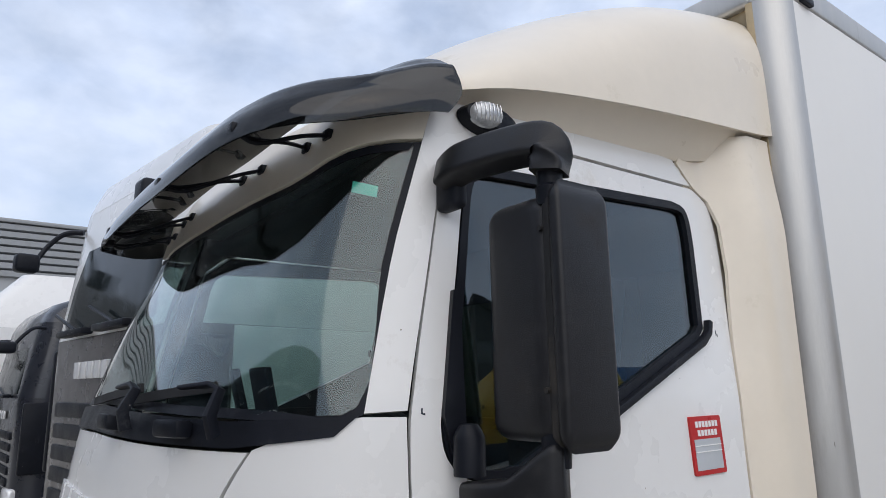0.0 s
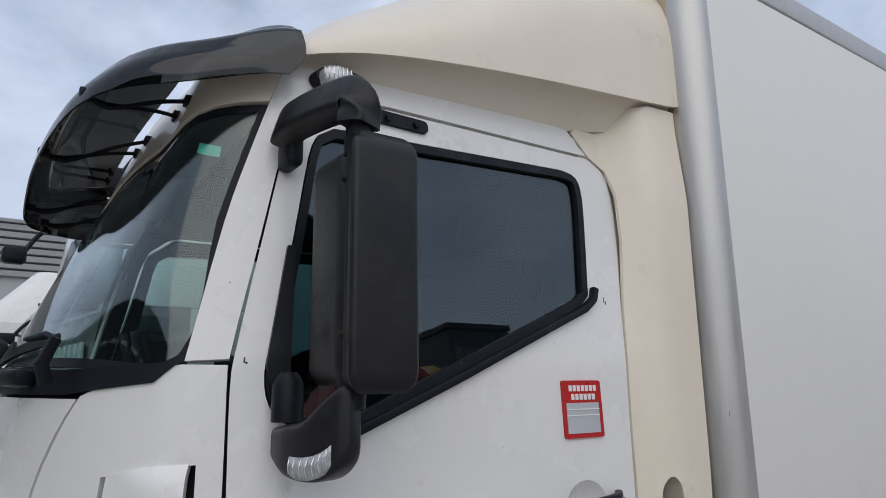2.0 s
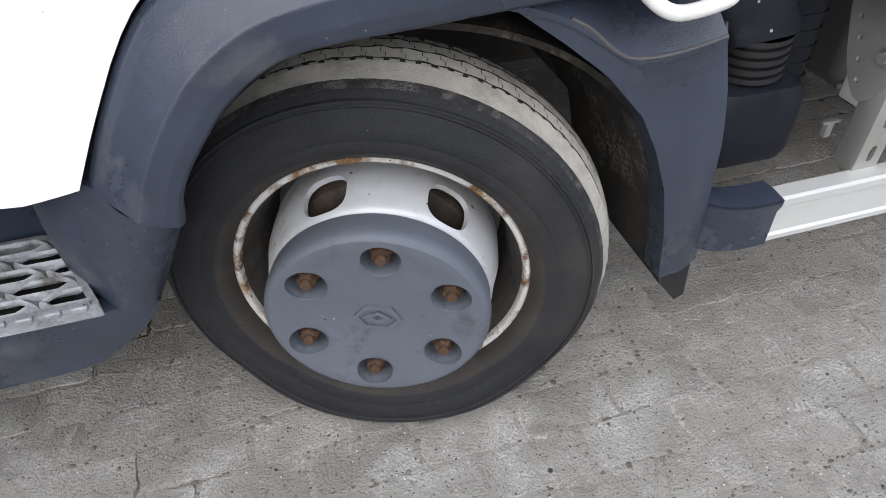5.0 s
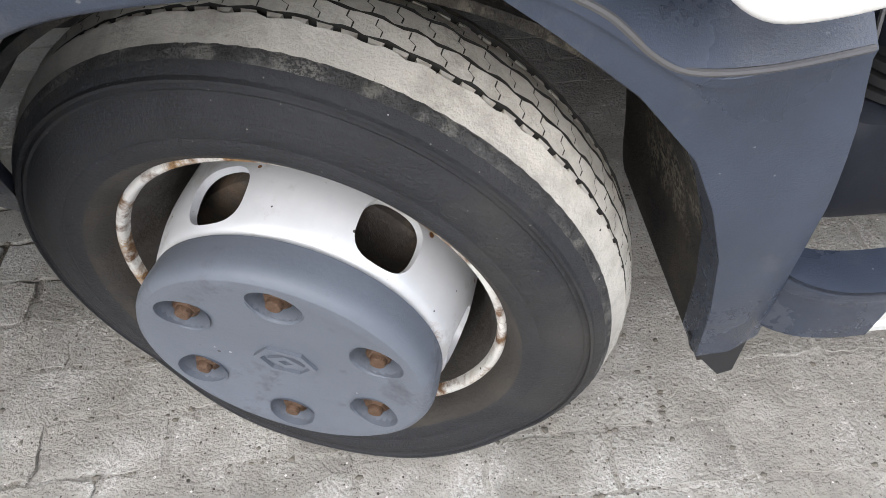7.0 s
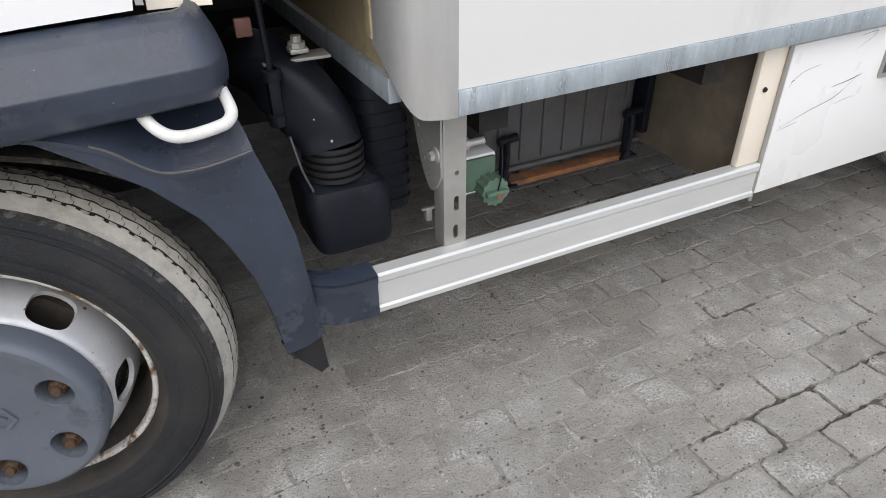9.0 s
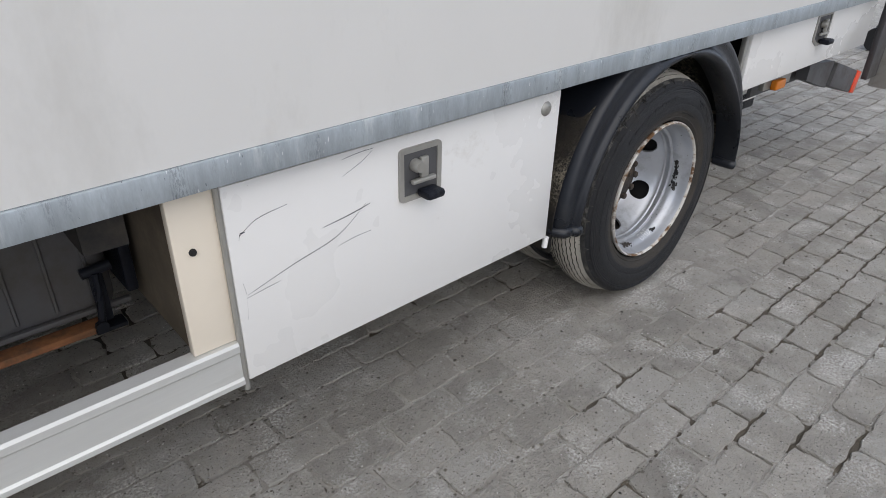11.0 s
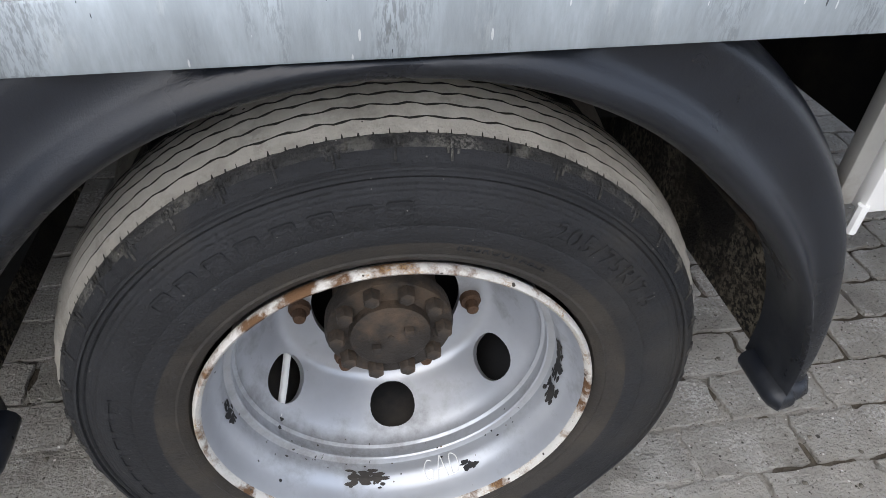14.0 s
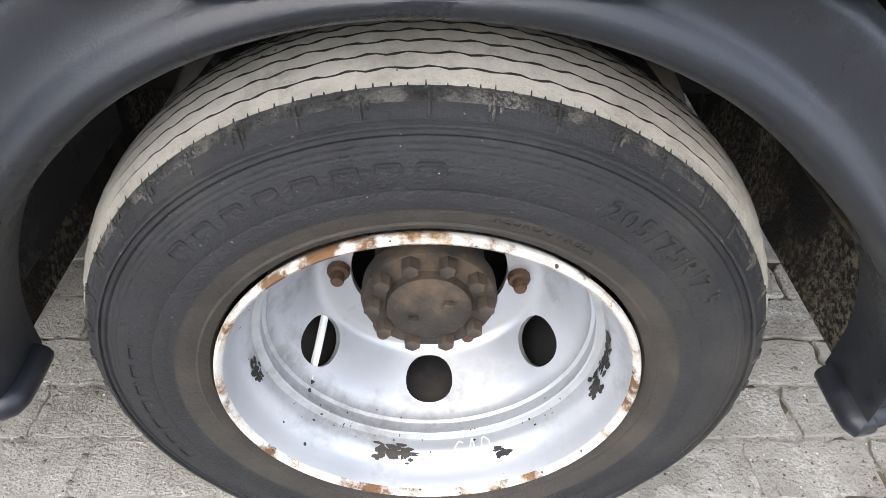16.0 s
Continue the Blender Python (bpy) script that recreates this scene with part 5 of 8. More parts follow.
# ---------------------------------------------------------------- front wheel arch and mudguard
A_OUT = smooth_line([(-0.324, 0.694), (-0.287, 0.766), (-0.228, 0.859), (-0.172, 0.911), (-0.071, 0.952), (0.15, 0.979), (0.35, 0.990), (0.490, 0.994)], 6)
A_IN = smooth_line([(-0.224, 0.642), (-0.212, 0.69), (-0.178, 0.742), (-0.130, 0.795), (-0.055, 0.835), (0.10, 0.846), (0.33, 0.858), (0.508, 0.870)], 6)
def arch_fn(s, t, d):
    k = s * (len(A_OUT) - 1)
    i = min(len(A_OUT) - 2, int(k))
    a = Vector(A_OUT[i]).lerp(Vector(A_OUT[i + 1]), k - i)
    b = Vector(A_IN[i]).lerp(Vector(A_IN[i + 1]), k - i)
    w = curve_at(t, [(0, 0), (0.1, 0.06), (0.22, 0.16), (0.40, 0.485), (0.43, 0.525), (0.46, 0.55), (0.64, 0.80), (0.76, 0.95), (0.82, 1.0), (0.9, 1.0), (1, 0.97)])
    y = curve_at(t, [(0, 0.022), (0.1, 0.004), (0.22, -0.010), (0.40, -0.0405), (0.43, -0.0455), (0.46, -0.0465), (0.64, -0.0445), (0.76, -0.039), (0.82, -0.028), (0.9, 0.02), (1, 0.10)])
    end = sstep(s, 0.93, 1.0)
    q = a.lerp(b, w)
    return Vector((q.x - 0.02 * end * (abs(w - 0.5) * 2) ** 2 , y + d + 0.05 * end * end, q.y + (0.02 * end * (0.5 - w))))
fender = part("wheel_arch", shell(bmesh.new(), 60, 51, arch_fn, 0.008), M_PLASTIC, truck, "dark grey plastic front wheel arch", 60)
def liner_fn(s, t, d):
    a = radians(138 - 124 * s)
    r = 0.47
    return Vector((0.03 + (r - d) * math.cos(a) * (1.02 if math.cos(a) > 0 else 0.70), 0.03 + 0.62 * t, 0.40 + (r - d) * math.sin(a) * (0.92 if math.sin(a) > 0 else 1)))
part("wheel_liner", shell(bmesh.new(), 36, 6, liner_fn, 0.01), M_LINER, fender, "muddy black inner wheel liner")
# added dark board standing in for the shade deep in the front arch
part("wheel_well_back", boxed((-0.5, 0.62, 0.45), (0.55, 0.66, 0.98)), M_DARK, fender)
MUD = [(0.185, 0.858), (0.275, 0.825), (0.33, 0.785), (0.379, 0.757), (0.44, 0.757), (0.510, 0.770), (0.535, 0.69), (0.560, 0.585), (0.592, 0.325), (0.506, 0.318), (0.494, 0.42), (0.472, 0.52), (0.440, 0.60), (0.405, 0.665), (0.34, 0.738), (0.27, 0.795)]
guard = part("mudguard", patch(bmesh.new(), MUD, lambda x, z, d: Vector((x, -0.016 + d + 0.02 * sstep(x, 0.54, 0.6), z)), 0.05, step=0.03), M_PLASTIC, truck, "dark grey plastic mudguard behind the front wheel")
def mud_top(s, t, d):
    e = smooth_line([(0.185, 0.858), (0.275, 0.825), (0.379, 0.757), (0.44, 0.757), (0.510, 0.770)], 5)
    k = s * (len(e) - 1)
    i = min(len(e) - 2, int(k))
    p = Vector(e[i]).lerp(Vector(e[i + 1]), k - i)
    return Vector((p.x - 0.03 * t * s, -0.020 + 0.16 * t, p.y + 0.11 * t ** 0.8 - d))
part("mudguard_top", shell(bmesh.new(), 24, 8, mud_top, 0.008), M_PLASTIC, guard)
# lighter grey bead: the crease's highlight and wear put in as a pale line
part("guard_edge", tube(bmesh.new(), [(x, -0.018, z) for x, z in smooth_line([(0.275, 0.826), (0.305, 0.808), (0.345, 0.773), (0.381, 0.758), (0.44, 0.758), (0.508, 0.770)], 4)], 0.0032, 8), M_TANK, guard, "pale bead drawing the highlight along the worn mudguard edge")
def mud_liner(s, t, d):
    e = smooth_line([(0.27, 0.80), (0.34, 0.742), (0.405, 0.669), (0.44, 0.604), (0.472, 0.524), (0.494, 0.424), (0.506, 0.338), (0.518, 0.292)], 4)
    k = s * (len(e) - 1)
    i = min(len(e) - 2, int(k))
    p = Vector(e[i]).lerp(Vector(e[i + 1]), k - i)
    return Vector((p.x + d, -0.008 + 0.36 * t, p.y))
part("mud_liner", shell(bmesh.new(), 26, 8, mud_liner, 0.006), M_LINER, guard, "gritty black inside of the mudguard")
bm = bmesh.new()
patch(bm, [(0.500, 0.335), (0.582, 0.335), (0.590, 0.232), (0.572, 0.222), (0.512, 0.300)], lambda x, z, d: Vector((x, 0.004 + d, z)), 0.008)
part("mud_flap", bm, M_RUBBER, guard, "torn rubber flap end")
bm = tube(bmesh.new(), smooth_line([(0.350, 0.05, 0.880), (0.354, 0.0, 0.866), (0.368, -0.034, 0.846), (0.388, -0.046, 0.831), (0.415, -0.048, 0.826), (0.460, -0.048, 0.832), (0.478, -0.044, 0.838), (0.486, -0.030, 0.850), (0.482, 0.015, 0.872), (0.480, 0.06, 0.884)], 4), 0.0100, 12)
part("grab_handle", bm, mat("white_handle", (0.74, 0.73, 0.70), 0.4, var=0.05, dirt=(0.4, 0.37, 0.3), dirt_amount=0.2), truck, "white tubular grab handle")

# ---------------------------------------------------------------- wheels
def tyre_mesh(segs=144, low=-0.360, grooves=(0.053, 0.0395, 0.026, 0.0125, -0.001, -0.0145, -0.028, -0.0415, -0.054), gw=0.0017, deep=0.005, chain=0.0, belly=0.012, bead=((0.222, 0.070), (0.227, 0.086), (0.237, 0.0935), (0.2395, 0.0925))):
    """A worn 205/75 tyre: rounded shoulders, four zigzag grooves, a notched tread edge."""
    side = [*bead, (0.258, 0.0995), (0.276, 0.1022), (0.2785, 0.1012), (0.2805, 0.1020), (0.296, 0.1012)] + [(0.2980 + 0.0014 * k, 0.1008 - 0.000012 * k - 0.00026 * k ** 1.3 * 0.8 - (0.0004 if k % 2 else 0)) for k in range(18)] + [(0.3245, 0.0935), (0.3285, 0.0904), (0.3297, 0.0934), (0.3325, 0.0930), (0.3338, 0.0884), (0.3435, 0.0805), (0.3490, 0.0722)]
    edge_n = len(side)
    def crown(w):
        return 0.368 - 4.2 * w * w
    prof, mis, gs = list(side), [4] * 4 + [0] * (edge_n - 6) + [3], set()
    prof.append((crown(0.0668), 0.0668))
    mis.append(3)
    for y in grooves:
        r = crown(y)
        o = len(prof)
        g = gw * (2.4 if chain and abs(y) > 0.03 else 1.0)
        prof += [(r, y + g), (r - deep, y + 0.8 * g), (r - deep, y - 0.8 * g), (r, y - g)]
        gs |= {o, o + 1, o + 2, o + 3}
        mis += [1, 2, 2, 2]
    prof.append((crown(0.0668), -0.0668))
    mis.append(1)
    prof += [(r, -w) for r, w in reversed([(0.222, 0.070), (0.237, 0.0935), (0.276, 0.1022), (0.316, 0.0962), (0.3470, 0.0710)])]
    mis += [1, 0, 0, 0, 0]
    def wob(i, k):
        if i in gs:
            j = (i - edge_n - 1) % 4
            zig = 0.0017 * (1, 0.6, -1, -0.4)[(k + 2 * ((i - edge_n - 1) // 4)) % 4] + 0.0009 * math.sin(k * 2.13 + (i - edge_n) // 4 * 1.9)
            return zig + chain * (1 if j < 2 else -1) * (k % 3 == 0)
        if edge_n - 3 <= i <= edge_n:
            return 0.0008 * math.sin(k * 2.9 + i)
        return 0
    bm = lathe(bmesh.new(), [(r, -y) for r, y in prof], segs, None, False, mis, low, wob)
    for v in bm.verts:
        # the loaded wall bellies out over the ground
        if v.co.z < -0.2 and abs(v.co.y) > 0.06:
            v.co.y += math.copysign(belly * sstep(-v.co.z, 0.18, 0.34), v.co.y)
    return bm


def tread_marks(tyre, count, low):
    """Short dark sipes in the tread's edge and worn ridges across the shoulder."""
    rnd = random.Random(8)
    bm = bmesh.new()
    for k in range(count):
        a = 2 * math.pi * (k + rnd.uniform(-0.25, 0.25)) / count
        if 0.368 * math.cos(a) < low:
            continue
        w0, w1 = 0.0690, 0.0675 - rnd.uniform(0.0015, 0.0045)
        hw = rnd.uniform(0.0005, 0.0011) / 0.36
        q = []
        for w, da in ((w0, -hw * 1.4), (w0, hw * 1.4), (w1, hw * 0.5), (w1, -hw * 0.5)):
            r = 0.368 - 4.2 * w * w + 0.0005
            q.append(bm.verts.new((r * math.sin(a + da), -w, r * math.cos(a + da))))
        bm.faces.new(q)
    tagged(part("tread_sipe", bm, M_GROOVE, tyre, "short dark cuts in the tread edge", 180), kind="stuff")
    bm = bmesh.new()
    for k in range(44):
        a = 2 * math.pi * k / 44
        if 0.36 * math.cos(a) < low:
            continue
        for da in (-0.014, 0.0, 0.014):
            pts = [(0.3355, 0.0880), (0.3405, 0.0838), (0.3455, 0.0790), (0.3485, 0.0745)]
            if da:
                pts = pts[1:3] if k % 2 else pts[2:4]
            b = a + da + rnd.uniform(-0.003, 0.003)
            tube(bm, [(r * math.sin(b), -w - 0.0004, r * math.cos(b)) for r, w in pts], 0.0012, 5)
    tagged(part("shoulder_ridge", bm, M_SHOULDER, tyre, "worn ridges across the shoulder", 60), kind="stuff")


def chain_tread(tyre, low):
    """Blocks that stand like chain links in the outer grooves, and fine kinked cuts across the ribs."""
    rnd = random.Random(21)
    def at(a, w, dr):
        r = 0.368 - 4.2 * w * w + dr
        return (r * math.sin(a), -w, r * math.cos(a))
    blocks, cuts = bmesh.new(), bmesh.new()
    for side in (1, -1):
        for k in range(108):
            a = 2 * math.pi * (k + rnd.uniform(-0.06, 0.06)) / 108
            if 0.36 * math.cos(a) < low + 0.02:
                continue
            h = 0.0068 / 0.362
            top = [blocks.verts.new(at(a + da, side * w, -0.0010)) for da, w in ((-h, 0.0347), (-h * 0.8, 0.0388), (h * 0.8, 0.0388), (h, 0.0347))]
            foot = [blocks.verts.new(at(a + da, side * w, -0.0065)) for da, w in ((-h, 0.0344), (-h * 0.8, 0.0391), (h * 0.8, 0.0391), (h, 0.0344))]
            blocks.faces.new(top)
            for i in range(4):
                blocks.faces.new((top[i], foot[i], foot[(i + 1) % 4], top[(i + 1) % 4]))
    for w0, w1, shift in ((0.0322, 0.0150, 0.0), (0.0100, -0.0100, 0.4), (-0.0150, -0.0322, 0.2)):
        for k in range(86):
            a = 2 * math.pi * (k + shift + rnd.uniform(-0.08, 0.08)) / 86
            if 0.36 * math.cos(a) < low + 0.02:
                continue
            line = [(w0, 0.004), (w0 + (w1 - w0) * 0.35, 0.004), (w0 + (w1 - w0) * 0.55, -0.003), (w1, -0.003)]
            hw = rnd.uniform(0.0004, 0.0007) / 0.366
            for (p, da), (q, db) in zip(line, line[1:]):
                da, db = da / 0.366, db / 0.366
                cuts.faces.new([cuts.verts.new(at(a + x, w, 0.0004)) for x, w in ((da - hw, p), (da + hw, p), (db + hw, q), (db - hw, q))])
    tagged(part("tread_block", blocks, M_TREAD, tyre, "small blocks standing in the outer grooves", 30), kind="stuff")
    tagged(part("rib_cut", cuts, M_GROOVE, tyre, "fine kinked cuts across the ribs", 180), kind="stuff")


def drilled_disc(bm, rings, holes, hr, hole_r, seg=72, turn=0.0, stretch=1.0, back=0.02, outer=0):
    """A turned disc whose holes are cut through: rings are (r, y) from outside in."""
    rs = [p[0] for p in rings]
    if outer:
        lathe(bm, rings[:outer + 1], seg)
        rs = rs[outer:]
        rings = rings[outer:]
    def y_of(r):
        return float(np.interp(r, rs[::-1], [p[1] for p in rings][::-1]))
    out = [(rs[0] * math.cos(a), rs[0] * math.sin(a)) for a in np.linspace(0, 2 * math.pi, seg + 1)[:-1]]
    inn = [(rs[-1] * math.cos(a), rs[-1] * math.sin(a)) for a in np.linspace(0, 2 * math.pi, 40 + 1)[:-1]]
    hs = []
    for k in range(holes):
        a0 = 2 * math.pi * k / holes + radians(turn)
        hs.append([(hr * math.cos(a0) + hole_r * (math.cos(b) * math.cos(a0) - stretch * math.sin(b) * math.sin(a0)), hr * math.sin(a0) + hole_r * (math.cos(b) * math.sin(a0) + stretch * math.sin(b) * math.cos(a0))) for b in np.linspace(0, 2 * math.pi, 21)[:-1]])
    return patch(bm, out, lambda x, z, d: Vector((x, y_of(math.hypot(x, z)) + d, z)), back, hs + [inn], step=0.0085)


def pierced_ring(prof, count, v_mid, hu, hv, turn, back=0.008, step=0.008, square=0.72):
    """A turned shell from outside in, with rounded windows cut through its shoulder; v runs along the profile."""
    S = [0.0]
    for (r0, y0), (r1, y1) in zip(prof, prof[1:]):
        S.append(S[-1] + math.hypot(r1 - r0, y1 - y0))
    rs, ys = [p[0] for p in prof], [p[1] for p in prof]
    R0 = float(np.interp(v_mid, S, rs))
    L = 2 * math.pi * R0
    def at(u, v, d):
        e = 0.0015
        dr = float(np.interp(v + e, S, rs) - np.interp(v - e, S, rs))
        dy = float(np.interp(v + e, S, ys) - np.interp(v - e, S, ys))
        k = math.hypot(dr, dy) or 1.0
        r = float(np.interp(v, S, rs)) + dy / k * d
        y = float(np.interp(v, S, ys)) - dr / k * d
        a = u / R0
        return Vector((r * math.sin(a), y, r * math.cos(a)))
    holes = []
    for k in range(count):
        u0 = R0 * (2 * math.pi * k / count + radians(turn))
        holes.append([(u0 + hu * math.copysign(abs(math.cos(b)) ** square, math.cos(b)), v_mid + hv * math.copysign(abs(math.sin(b)) ** square, math.sin(b))) for b in np.linspace(0, 2 * math.pi, 29)[:-1]])
    bm = patch(bmesh.new(), [(0, 0), (L, 0), (L, S[-1]), (0, S[-1])], at, back, holes, step=step)
    seam = [f for f in bm.faces if all(abs(v.co.x) < 1e-5 and v.co.z > 0 for v in f.verts)]
    bmesh.ops.delete(bm, geom=seam, context="FACES_ONLY")
    bmesh.ops.remove_doubles(bm, verts=bm.verts, dist=2e-6)
    return bm


def letters_on_ring(text, r, y, size, start, parent, material, name="lettering", label="", step_k=1.0, out=0.0012):
    """Raised characters set along a circle on a sidewall that faces -y."""
    bm = bmesh.new()
    ang = radians(start)
    for ch in text:
        cu = bpy.data.curves.new("glyph", "FONT")
        cu.body, cu.size, cu.extrude, cu.align_x = ch, size, out, "CENTER"
        ob = bpy.data.objects.new("glyph", cu)
        me = ob.to_mesh()
        w = (max((v.co.x for v in me.vertices), default=0.2 * size) - min((v.co.x for v in me.vertices), default=-0.2 * size)) if me.vertices else 0.3 * size
        adv = (w * step_k + 0.16 * size) / r
        ang -= adv / 2
        m = pose(0, y, 0) @ Matrix.Rotation(-(ang - math.pi / 2), 4, "Y") @ pose(0, 0, r) @ pose(0, 0, 0, 90, 0, 0)
        vs = [bm.verts.new(m @ v.co) for v in me.vertices]
        for p in me.polygons:
            try:
                bm.faces.new([vs[i] for i in p.vertices])
            except ValueError:
                pass
        ang -= adv / 2
        ob.to_mesh_clear()
        bpy.data.objects.remove(ob)
        bpy.data.curves.remove(cu)
    return part(name, bm, material, parent, label)


def bars_on_ring(r, y, size, start, n, gap, parent, material, label):
    a = radians(start)
    first = None
    for k in range(n):
        m = pose(0, y, 0) @ Matrix.Rotation(-(a - k * gap / r - math.pi / 2), 4, "Y") @ pose(0, 0, r)
        if first is None:
            out = rounded([(-gap * 0.36, -size / 2), (gap * 0.36, -size / 2), (gap * 0.36, size / 2), (-gap * 0.36, size / 2)], 0.004, 2)
            bm = patch(bmesh.new(), out, lambda x, z, d: Vector((x, -0.0007 + d, z)), 0.003, [inset(out, 0.0022)], step=0.03)
            first = part("sidewall_bar", bm, material, parent, label, 40, m)
        else:
            ob = new("sidewall_bar", first.data)
            ob.parent = parent
            ob.matrix_local = m


def front_wheel(m, name="front_wheel"):
    turned = Matrix.Rotation(radians(7.0), 4, "Y")
    # the barrel's dark colour carries the shade of the gap behind the disc
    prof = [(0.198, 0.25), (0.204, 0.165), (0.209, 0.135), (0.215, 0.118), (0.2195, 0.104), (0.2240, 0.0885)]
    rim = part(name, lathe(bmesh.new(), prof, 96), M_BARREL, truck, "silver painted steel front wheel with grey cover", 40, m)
    part("rim_flange", lathe(bmesh.new(), [(0.2238, 0.090), (0.2252, 0.081), (0.2272, 0.0770), (0.2305, 0.0752), (0.2345, 0.0762), (0.2370, 0.080), (0.2368, 0.088)], 110), M_FLANGE, rim, "rusty off-white rim edge", 60)
    disc = [(0.188, 0.164), (0.1878, 0.125), (0.1868, 0.104), (0.1845, 0.086), (0.181, 0.070), (0.1775, 0.057), (0.1745, 0.047), (0.170, 0.0395), (0.160, 0.036), (0.10, 0.036)]
    part("wheel_disc", pierced_ring(disc, 6, 0.083, 0.0365, 0.0355, 30, 0.009), M_DISC, rim, "pale silver wheel disc with six rounded windows", 50, turned)
    part("brake_drum", lathe(bmesh.new(), [(0.0, 0.115), (0.150, 0.115), (0.162, 0.122), (0.166, 0.135), (0.168, 0.25)], 64), M_HUB, rim, "brown dirty brake drum behind the disc", 40)
    bm = bmesh.new()
    cap_prof = [(0.1715, 0.034), (0.1725, 0.010), (0.1720, 0.001), (0.1700, -0.006), (0.1665, -0.0115), (0.1610, -0.0140), (0.150, -0.0140), (0.136, -0.0115), (0.1225, -0.0085), (0.06, -0.0030), (0.004, -0.001)]
    drilled_disc(bm, cap_prof, 6, 0.1225, 0.0292, 96, 30, 1.0, 0.012, 5)
    cap = part("hub_cover", bm, M_HUBCAP, rim, "scuffed grey plastic hub cover", 40, turned)
    for k in range(6):
        a = math.pi / 3 * k
        part("nut_well", lathe(bmesh.new(), [(0.0308, -0.0092), (0.0292, -0.0060), (0.0276, 0.010), (0.0262, 0.036), (0.0, 0.036)], 24), M_HUBCAP, cap, "", 40, Matrix.Translation((0.1225 * math.sin(a), 0, 0.1225 * math.cos(a))))
    for k in range(6):
        a = math.pi / 3 * k
        nut = bmesh.new()
        lathe(nut, [(0.0, -0.003), (0.0078, -0.003), (0.0092, 0.000), (0.0092, 0.014)], 14)
        lathe(nut, [(0.0, 0.004), (0.0125, 0.004), (0.0160, 0.008), (0.0172, 0.013), (0.0172, 0.028)], 6, Matrix.Rotation(0.3 * k, 4, "Y"))
        lathe(nut, [(0.0165, 0.026), (0.0210, 0.028), (0.0215, 0.036)], 18)
        part("wheel_nut", nut, M_RUST, rim, "rusty wheel nut", 30, turned @ Matrix.Translation((0.1225 * math.sin(a), -0.008, 0.1225 * math.cos(a))))
    # hexagonal emblem: a plain raised hexagon with a sunk lozenge
    hexo = [(-0.037, 0), (-0.020, 0.024), (0.020, 0.024), (0.037, 0), (0.020, -0.024), (-0.020, -0.024)]
    loz = [(-0.022, 0), (0.0, 0.013), (0.022, 0), (0.0, -0.013)]
    bm = bmesh.new()
    patch(bm, hexo, lambda x, z, d: Vector((x, -0.0065 + d, z)), 0.010, [[(0.80 * a, 0.76 * b) for a, b in hexo]], step=0.012)
    patch(bm, loz, lambda x, z, d: Vector((x, -0.0055 + d, z)), 0.008, [[(0.42 * a, 0.42 * b) for a, b in loz]], step=0.012)
    part("emblem", bm, M_HUBCAP, cap, "plain hexagonal emblem", 30)
    t = part("tyre", tyre_mesh(240, -0.349, (0.0365, 0.0125, -0.0125, -0.0365), 0.0021, 0.007, 0.0003, 0.026, [(0.231, 0.058), (0.2365, 0.071), (0.2405, 0.081), (0.2460, 0.0895)]), [M_SIDEWALL, M_TREAD, M_GROOVE, M_SHOULDER, M_BEAD], rim, "black tyre with dusty worn tread", 32, pose(0, 0.150, 0))
    chain_tread(t, -0.349)
    return rim


STEER = -17.5
front_wheel(pose(0, 0, 0.370, 0, 0, STEER) @ Matrix.Scale(1.058, 4))


